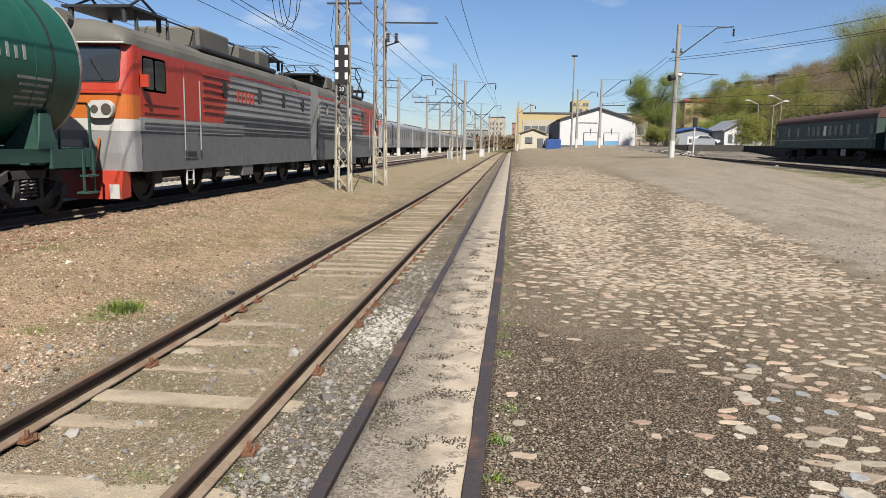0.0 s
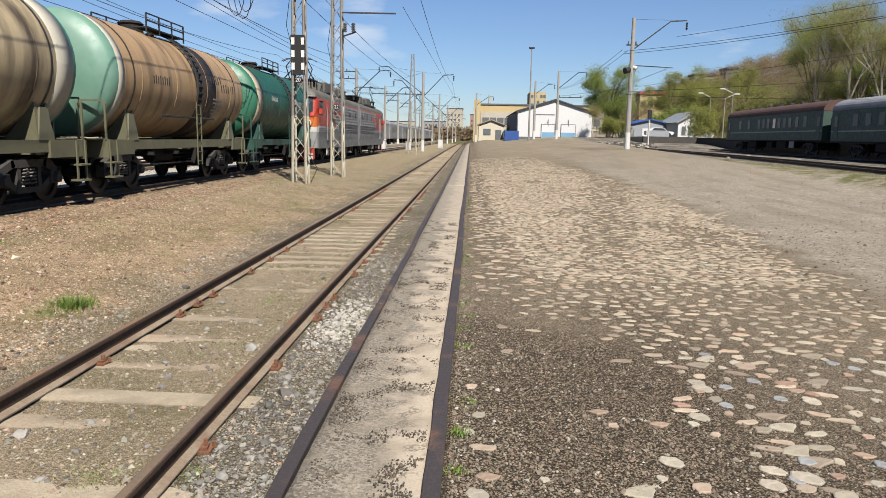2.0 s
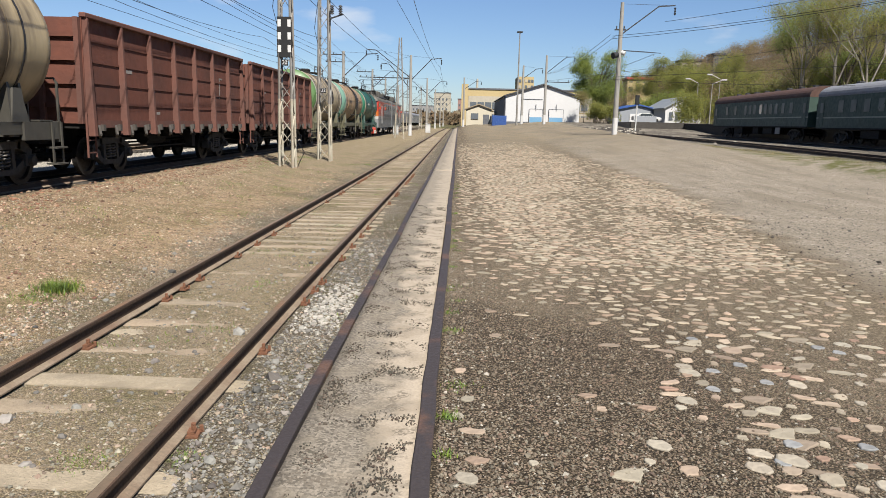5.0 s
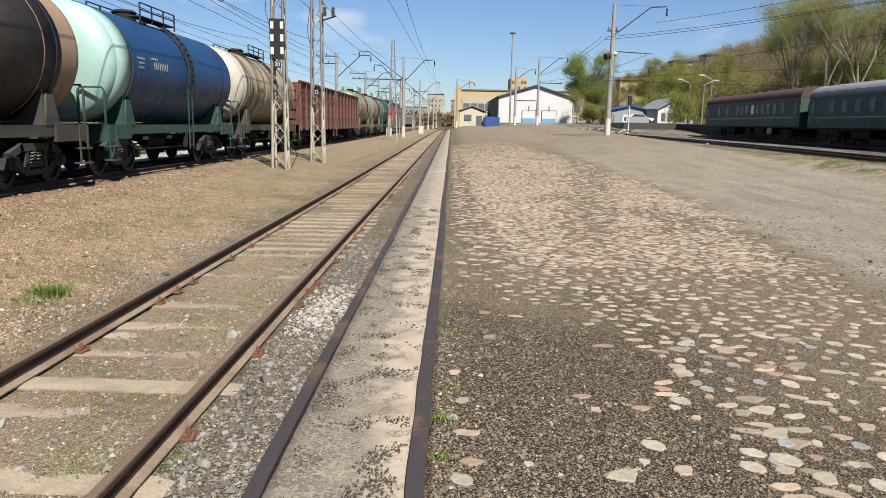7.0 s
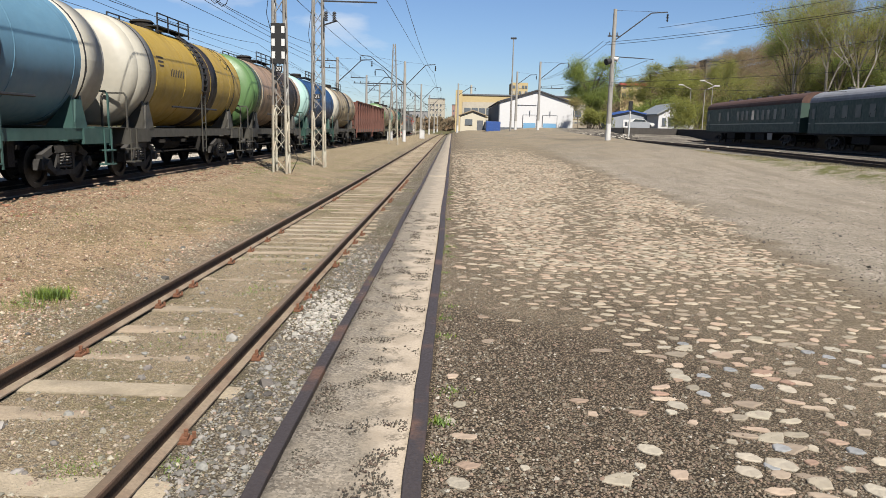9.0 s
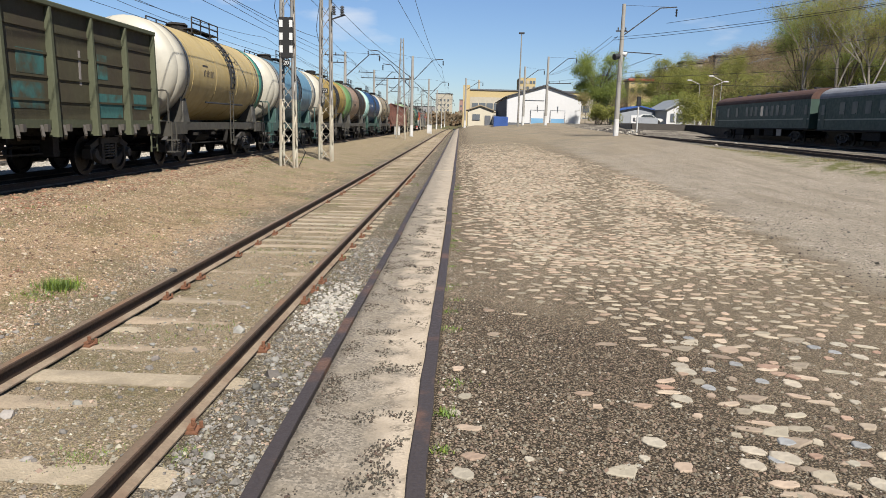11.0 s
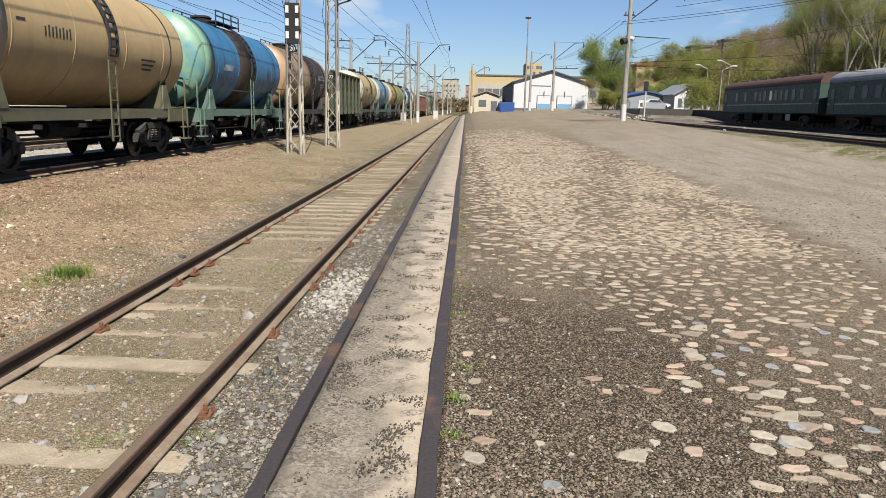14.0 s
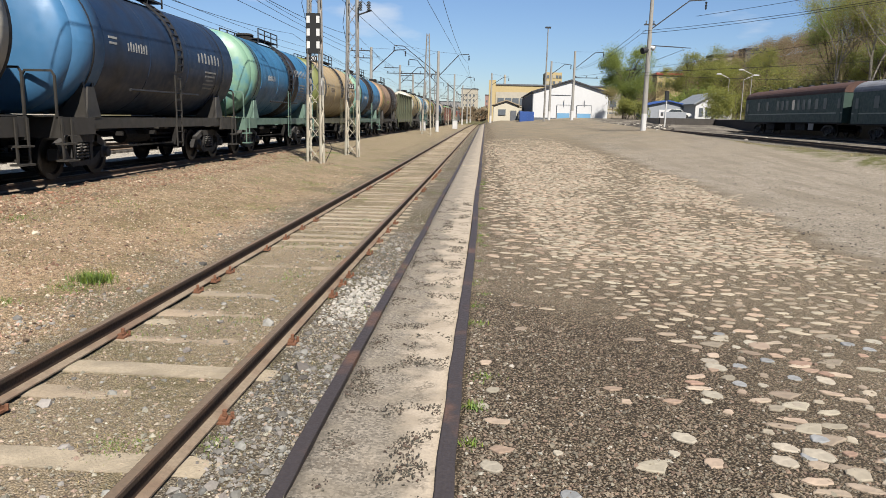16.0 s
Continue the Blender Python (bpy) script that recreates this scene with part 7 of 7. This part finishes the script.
wood("bare_woodland", TWIG, 51, 1300, "brown bare woodland on the hillside", lambda x, y, r: x > 0.2 * y and noise.noise(Vector((x * 0.02, y * 0.02, 1))) > -0.25)
wood("green_woodland", LEAF_A, 52, 170, "yellow-green spring woodland on the hillside", lambda x, y, r: x > 0.2 * y and noise.noise(Vector((x * 0.02, y * 0.02, 1))) < 0.05 and y < 175)
wood("olive_woodland", LEAF_C, 53, 300, "olive woodland on the hillside", lambda x, y, r: x > 0.2 * y)


def skyline_wood():
    rnd = random.Random(61)
    tv, tf = [], []
    for _ in range(420):
        x, y = rnd.uniform(-330, 10), rnd.uniform(380, 560)
        z = ground_z(x, y)
        for _ in range(30):
            d = Vector((rnd.gauss(0, 1), rnd.gauss(0, 1), rnd.gauss(0, 1))).normalized()
            c = Vector((x + d.x * 5, y + d.y * 5, z + 3 + d.z * 4))
            a = Vector((rnd.uniform(-1, 1), rnd.uniform(-1, 1), rnd.uniform(-1, 1))).normalized()
            b = a.orthogonal().normalized()
            s = rnd.uniform(0.8, 1.8)
            i = len(tv)
            tv += [c - a * s, c + b * s * 0.6, c + a * s, c - b * s * 0.6]
            tf.append((i, i + 1, i + 2, i + 3))
    me = bpy.data.meshes.new("far_woodland")
    me.from_pydata(tv, [], tf)
    me.materials.append(TWIG)
    tagged(new("far_woodland", me), "far hazy woodland along the skyline", "woodland", kind="stuff")


skyline_wood()


# ---- street lamps, rubbish and tufts ----
for x, y, h, s in ((34.2, 101, 6.2, -1), (37.3, 107, 7.0, 1), (35.8, 112, 6.6, 1)):
    l_ = empty("street_lamp", pose(x, y, ground_z(x, y)), "pale street lamp with a curved arm", "street lamp", "street lamps beyond the yard")
    part("post", rod(bmesh.new(), (0, 0, -0.3), (0, 0, h), 0.07, 0.05, 8), POLE, l_)
    bm = bmesh.new()
    bar(bm, (0, 0, h), (s * -1.2, 0, h + 0.55), 0.06)
    part("arm", bm, WHITEWASH, l_)
    part("head", bevelled(min(s * -1.2, s * -1.9), max(s * -1.2, s * -1.9), -0.15, 0.15, h + 0.5, h + 0.68, r=0.04), WHITEWASH, l_)
sg = empty("signal_post", pose(22.8, 95, ground_z(22.8, 95)), "white dwarf signal post with a dark head", "signal")
part("post", rod(bmesh.new(), (0, 0, -0.3), (0, 0, 3.6), 0.09, 0.09, 8), WHITEWASH, sg)
part("signal_head", bevelled(-0.25, 0.25, -0.2, 0.15, 3.4, 4.6, r=0.05), BLACK, sg)

ROCKMAT = surface("broken_stone", (0.37, 0.32, 0.245), 0.95, 0, 0.35, 20, 4, 0.4, 60, island=0.65)
EARTHROCK = surface("earth_stone", (0.58, 0.45, 0.33), 0.95, 0, 0.35, 20, 4, 0.4, 60, island=0.6)
PALEROCK = surface("pale_rubble", (0.48, 0.44, 0.37), 0.95, 0, 0.3, 20, 4, 0.4, 60, island=0.25)
GRITMAT = surface("brown_grit", (0.26, 0.21, 0.155), 0.95, 0, 0.35, 20, 4, 0.3, 60, island=0.45)
GRASS = surface("grass_blade", (0.16, 0.24, 0.035), 0.7, 0, 0.3, 5, 1, 0, island=0.35)
DRYGRASS = surface("dry_grass", (0.33, 0.28, 0.14), 0.8, 0, 0.3, 5, 1, 0, island=0.35)


def rocks(name, material, seed, count, where, size, label):
    """Small angular stones, all in one."""
    rnd = random.Random(seed)
    base = bmesh.new()
    bmesh.ops.create_icosphere(base, subdivisions=1, radius=1)
    bv = [v.co.copy() for v in base.verts]
    bf = [[v.index for v in f.verts] for f in base.faces]
    base.free()
    if size < 0.0135:
        bv = [Vector(v) for v in ((1, 0, 0), (0, 1, 0), (-1, 0, 0), (0, -1, 0), (0, 0, 1), (0, 0, -1))]
        bf = [(0, 1, 4), (1, 2, 4), (2, 3, 4), (3, 0, 4), (1, 0, 5), (2, 1, 5), (3, 2, 5), (0, 3, 5)]
    tv, tf = [], []
    for _ in range(count):
        x, y = where(rnd)
        s = size * rnd.lognormvariate(0, 0.4)
        rot = Euler((rnd.uniform(0, 6), rnd.uniform(0, 6), rnd.uniform(0, 6))).to_matrix()
        z = (rise(x, y) - 0.012 if -0.9 < x < -0.2 else ground_top(x, y)) + s * 0.15
        i = len(tv)
        for v in bv:
            p = rot @ Vector((v.x * rnd.uniform(0.75, 1.25), v.y * rnd.uniform(0.7, 1.2), v.z * rnd.uniform(0.6, 1.1)))
            tv.append((x + p.x * s, y + p.y * s, z + p.z * s * 0.7))
        tf += [[i + k for k in f] for f in bf]
    me = bpy.data.meshes.new(name)
    me.from_pydata(tv, [], tf)
    me.materials.append(material)
    return tagged(new(name, me), label, "gravel", kind="stuff")


def clump(r):
    """A place on the kerb where dark crumbs gather."""
    while True:
        x, y = r.uniform(-0.88, -0.23), near_y(r, 2.5, 16)
        if noise.noise(Vector((x * 4.2, y * 3.4, 4.0))) > r.uniform(0.0, 0.45):
            return x, y


def near_y(r, lo, hi):
    return lo + (hi - lo) * r.random() ** 1.8


GREYROCK = surface("blue_grey_stone", (0.27, 0.255, 0.23), 0.95, 0, 0.35, 20, 4, 0.4, 60, island=0.6)
rocks("siding_gravel", ROCKMAT, 71, 17000, lambda r: (r.choice((r.uniform(-1.72, -1.02), r.uniform(-4.4, -3.55), r.uniform(-4.9, -3.55), r.uniform(-3.3, -1.95), r.uniform(-3.3, -1.95))), near_y(r, 2.4, 16)), 0.0105, "brown broken stone round the siding's rails")
rocks("kerbside_gravel", GREYROCK, 79, 6000, lambda r: (r.uniform(-1.72, -1.02), near_y(r, 2.4, 13)), 0.0115, "blue-grey broken stone between rail and kerb")
rocks("large_stones", GREYROCK, 80, 420, lambda r: (r.choice((r.uniform(-1.7, -1.05), r.uniform(-1.7, -1.05), r.uniform(-4.6, -3.6), r.uniform(-3.2, -2.0))), near_y(r, 2.8, 12)), 0.026, "larger grey stones beside the rails")
rocks("yard_grit", GRITMAT, 72, 64000, lambda r: (-0.08 + 3.9 * r.random() ** 1.2, 2.7 + 15 * r.random() ** 2.9), 0.0074, "dark loose grit on the yard")
rocks("pale_grit", PALEROCK, 70, 1800, lambda r: (-0.06 + 3.2 * r.random() ** 1.6, near_y(r, 2.7, 12)), 0.0080, "pale chips among the dark grit")
rocks("rubble_heap", surface("white_rubble", (0.50, 0.47, 0.41), 0.95, 0, 0.3, 20, 4, 0.4, 60, island=0.3), 73, 800, lambda r: (-1.42 + r.gauss(0, 0.14), 8.1 + r.gauss(0, 0.55)), 0.0150, "pale rubble spilled beside the rail")
rocks("earth_stones", EARTHROCK, 74, 26000, lambda r: (r.uniform(-8.9, -4.0), near_y(r, 5.5, 28)), 0.0105, "small pale stones on the bare earth")
rocks("dark_earth_stones", surface("dark_earth_stone", (0.22, 0.15, 0.10), 0.95, 0, 0.35, 20, 4, 0.4, 60, island=0.5), 69, 9000, lambda r: (r.uniform(-8.9, -4.0), near_y(r, 5.5, 28)), 0.0125, "small dark stones on the bare earth")
rocks("kerb_crumbs", surface("dark_crumb", (0.12, 0.10, 0.075), 0.95, 0, 0.3, 20, 4, 0.3, 60, island=0.6), 75, 6500, clump, 0.0058, "dark crumbs lying on the kerb")
rocks("asphalt_gravel", surface("dark_gravel", (0.10, 0.085, 0.07), 0.95, 0, 0.35, 20, 4, 0.3, 60, island=0.5), 78, 7000, lambda r: (r.uniform(4.4, 13.5), near_y(r, 6.5, 34)), 0.0115, "scattered dark gravel on the worn asphalt")
rocks("bank_stones", surface("brown_stone", (0.30, 0.19, 0.12), 0.95, 0, 0.35, 20, 4, 0.4, 60, island=0.4), 76, 2600, lambda r: (r.uniform(-9.4, -7.4), near_y(r, 10, 34)), 0.024, "red-brown ballast stones on the bank")
rocks("yard_rubbish", PALEROCK, 77, 60, lambda r: (r.uniform(17, 24), r.uniform(50, 112)), 0.09, "pale rubbish strewn along the yard tracks")
rocks("rubble_pile", PALEROCK, 85, 60, lambda r: (r.gauss(20.4, 1.5), r.gauss(95, 1.6)), 0.15, "pale broken concrete piled by the signal post")
rocks("dark_rubble_pile", UNDER_SLEEPER, 86, 110, lambda r: (r.gauss(20.2, 1.6), r.gauss(96, 2.0)), 0.19, "dark scrap piled by the signal post")


def tufts(name, material, seed, spots, label):
    rnd = random.Random(seed)
    tv, tf = [], []
    for x, y, r, n, h in spots:
        for _ in range(n):
            px_, py_ = x + rnd.gauss(0, r), y + rnd.gauss(0, r)
            z = ground_top(px_, py_) - 0.01
            a = rnd.uniform(0, math.tau)
            d = Vector((math.cos(a), math.sin(a), 0))
            l_ = h * rnd.uniform(0.5, 1.2)
            tip = Vector((px_, py_, z + l_)) + d * l_ * rnd.uniform(0.3, 1.1)
            sd = Vector((-d.y, d.x, 0)) * 0.006
            b = Vector((px_, py_, z))
            i = len(tv)
            tv += [b - sd, b + sd, tip]
            tf.append((i, i + 1, i + 2))
    me = bpy.data.meshes.new(name)
    me.from_pydata(tv, [], tf)
    me.materials.append(material)
    tagged(new(name, me), label, "grass", kind="stuff")


rg = random.Random(81)
tufts("green_tufts", GRASS, 82, [(-4.60, 8.1, 0.10, 620, 0.12), (-4.65, 7.7, 0.15, 420, 0.045), (-4.9, 6.9, 0.10, 160, 0.05), (-2.25, 4.12, 0.10, 260, 0.03), (-1.66, 4.22, 0.08, 200, 0.03), (-0.02, 4.35, 0.035, 150, 0.045), (-0.04, 3.8, 0.03, 70, 0.04)]
      + [(rg.uniform(-0.1, 0.05), rg.uniform(4.6, 22), 0.05, 45, 0.035) for _ in range(34)] + [(rg.uniform(-8, -4), rg.uniform(9, 34), 0.2, 90, 0.05) for _ in range(45)] + [(rg.uniform(-3.2, -1.1), rg.uniform(6, 25), 0.12, 45, 0.04) for _ in range(40)], "small green spring tufts in the grit")
tufts("dry_tufts", DRYGRASS, 83, [(rg.uniform(-3.3, -1.1), near_y(rg, 2.8, 18), 0.13, 26, 0.028) for _ in range(200)] + [(rg.uniform(-6.5, -3.7), near_y(rg, 6, 22), 0.15, 25, 0.04) for _ in range(120)] + [(rg.uniform(15.2, 17.0), rg.uniform(28, 50), 0.3, 60, 0.12) for _ in range(60)], "dry grass stalks between the sleepers")

# ---- cobbles ----
COBBLE = surface("cobblestone", (0.46, 0.385, 0.29), 0.85, 0, 0.25, 18, 5, 0.35, 35, object_random=0.32)
PALECOBBLE = surface("pale_cobblestone", (0.51, 0.455, 0.36), 0.85, 0, 0.3, 25, 8, 0.4, 35, object_random=0.15)
PINKCOBBLE = surface("pink_cobblestone", (0.46, 0.32, 0.235), 0.85, 0, 0.3, 25, 8, 0.4, 35, object_random=0.15)
GREYCOBBLE = surface("blue_grey_cobblestone", (0.33, 0.335, 0.335), 0.8, 0, 0.3, 25, 8, 0.4, 35, object_random=0.15)
COBBLES = surface("cobblestones", (0.435, 0.355, 0.26), 0.85, 0, 0.25, 18, 5, 0.35, 35, island=0.32)


def cobble_verts(rnd, k_=1.0):
    n = 9
    w_, d = k_ * rnd.uniform(0.036, 0.088), k_ * rnd.uniform(0.026, 0.056)
    ph = rnd.uniform(0, 6)
    ring = []
    for k in range(n):
        a = k * math.tau / n
        f = 1 + 0.15 * math.sin(2 * a + ph) + rnd.uniform(-0.26, 0.26)
        ring.append((w_ * f * math.cos(a), d * f * math.sin(a)))
    v = [(x, y, -0.03) for x, y in ring] + [(x * 0.98, y * 0.98, 0.001) for x, y in ring] + [(x * 0.86, y * 0.86, 0.006 + rnd.uniform(-0.002, 0.002)) for x, y in ring] + [(0, 0, 0.007)]
    f = []
    for k in range(n):
        j = (k + 1) % n
        f += [(k, j, n + j, n + k), (n + k, n + j, 2 * n + j, 2 * n + k), (2 * n + k, 2 * n + j, 3 * n)]
    return v, f


def cobbles():
    pv = empty("pavement", None, "worn cobbled strip sunk in grit", "pavement", kind="structure")
    rnd = random.Random(91)
    kinds = []
    for k in range(14):
        v, f = cobble_verts(rnd, 1.0 + 0.28 * (k % 3) / 2)
        me = bpy.data.meshes.new("cobblestone")
        me.from_pydata(v, [], f)
        me.materials.append((COBBLE, COBBLE, PALECOBBLE, COBBLE, PINKCOBBLE, COBBLE, PALECOBBLE, GREYCOBBLE)[k % 8])
        kinds.append(me)
    spots = []
    y = 2.6
    while y < 56:
        step = 0.088 if y < 22 else 0.13
        x = 0.05 + rnd.uniform(0, 0.2)
        while x < 6.9:
            cx, cy = x + rnd.uniform(-0.05, 0.05), y + rnd.uniform(-0.045, 0.045)
            edge = 4.9 + 1.6 * smoothstep(7, 22, cy) - 0.055 * max(0, cy - 27) + 0.45 * noise.noise(Vector((0, cy * 0.35, 7)))
            n1 = noise.noise(Vector((cx * 0.55, cy * 0.42, 2.0)))
            wob = 0.35 * noise.noise(Vector((cx * 1.1, cy * 1.1, 5.0)))
            bare = 0.97 * smoothstep(0.25, -0.25, cx + wob - (0.75 + 0.8 * smoothstep(8.2, 6.2, cy)))
            bare *= 1.0 - 0.42 * smoothstep(8.0, 10.0, cy)
            bare = max(bare, 0.40 * smoothstep(6.7, 6.0, cy + wob), 0.85 * smoothstep(28, 56, cy))
            # a lane of trodden dirt slants through the stones
            lane = abs(cx + 0.6 * wob - (2.5 + 0.19 * (cy - 13.0)))
            bare = max(bare, 0.6 * smoothstep(0.25 + 0.045 * max(0, cy - 12), 0.0, lane - 0.35) * smoothstep(9.5, 13, cy))
            bare = max(bare, smoothstep(0.15, 0.6, n1) * 0.6)
            bare = max(bare, smoothstep(edge - 0.7, edge + 0.25, cx + wob))
            if cx < edge + 0.5 and rnd.random() > 0.10 + 0.90 * bare:
                if cy > 9.5 or all(abs(cx - u) > 0.15 or abs(cy - v) > 0.10 for u, v in spots[-90:]):
                    spots.append((cx, cy))
            x += rnd.uniform(0.10, 0.19)
        y += step
    spots.sort(key=lambda s: s[1])
    # large single stones that stand out of the grit: place, breadth, kind
    for x, y, w_, k in ((0.14, 3.75, 1.15, 4), (0.08, 3.55, 1.0, 2), (0.45, 3.74, 0.8, 6), (0.10, 4.66, 1.0, 1), (0.03, 4.37, 0.7, 2), (0.05, 5.22, 0.9, 3), (1.21, 4.02, 1.1, 2), (1.10, 3.80, 0.9, 6),
                        (1.29, 3.71, 1.1, 3), (2.13, 4.63, 1.35, 6), (2.02, 4.11, 1.15, 7), (1.92, 3.88, 1.3, 2), (2.03, 3.66, 1.35, 3), (2.28, 3.84, 1.1, 6), (2.35, 5.94, 1.9, 1), (2.51, 5.52, 1.5, 4), (2.62, 5.30, 1.2, 4), (1.80, 5.34, 1.2, 2)):
        part("cobblestone", kinds[k], None, pv, m=pose(x, y, ground_top(x, y) + 0.006, 0, 0, 10 * w_) @ Matrix.Diagonal((0.92 * w_, 0.92 * w_, 1, 1)))
    tv, tf = [], []
    for i, (x, y) in enumerate(spots):
        m = pose(x, y, ground_top(x, y) + 0.003 + rnd.uniform(-0.003, 0.003), rnd.uniform(-3, 3), rnd.uniform(-3, 3), rnd.uniform(-25, 25))
        if i < 280:
            part("cobblestone", kinds[i % 14], None, pv, m=m)
        else:
            v, f = cobble_verts(rnd)
            o = len(tv)
            tv += [m @ Vector(q) for q in v]
            tf += [[o + k for k in q] for q in f]
    me = bpy.data.meshes.new("cobblestones")
    me.from_pydata(tv, [], tf)
    me.materials.append(COBBLES)
    ob = new("cobblestones", me)
    ob.parent = pv
    ob["kind"] = "stuff"


cobbles()


def motions():
    for ob, y0 in MOVING:
        walk(ob, [(t, pose(TRAIN_X, s + y0, TRAIN_Z)) for t, s in TRAIN_ROWS])


motions()
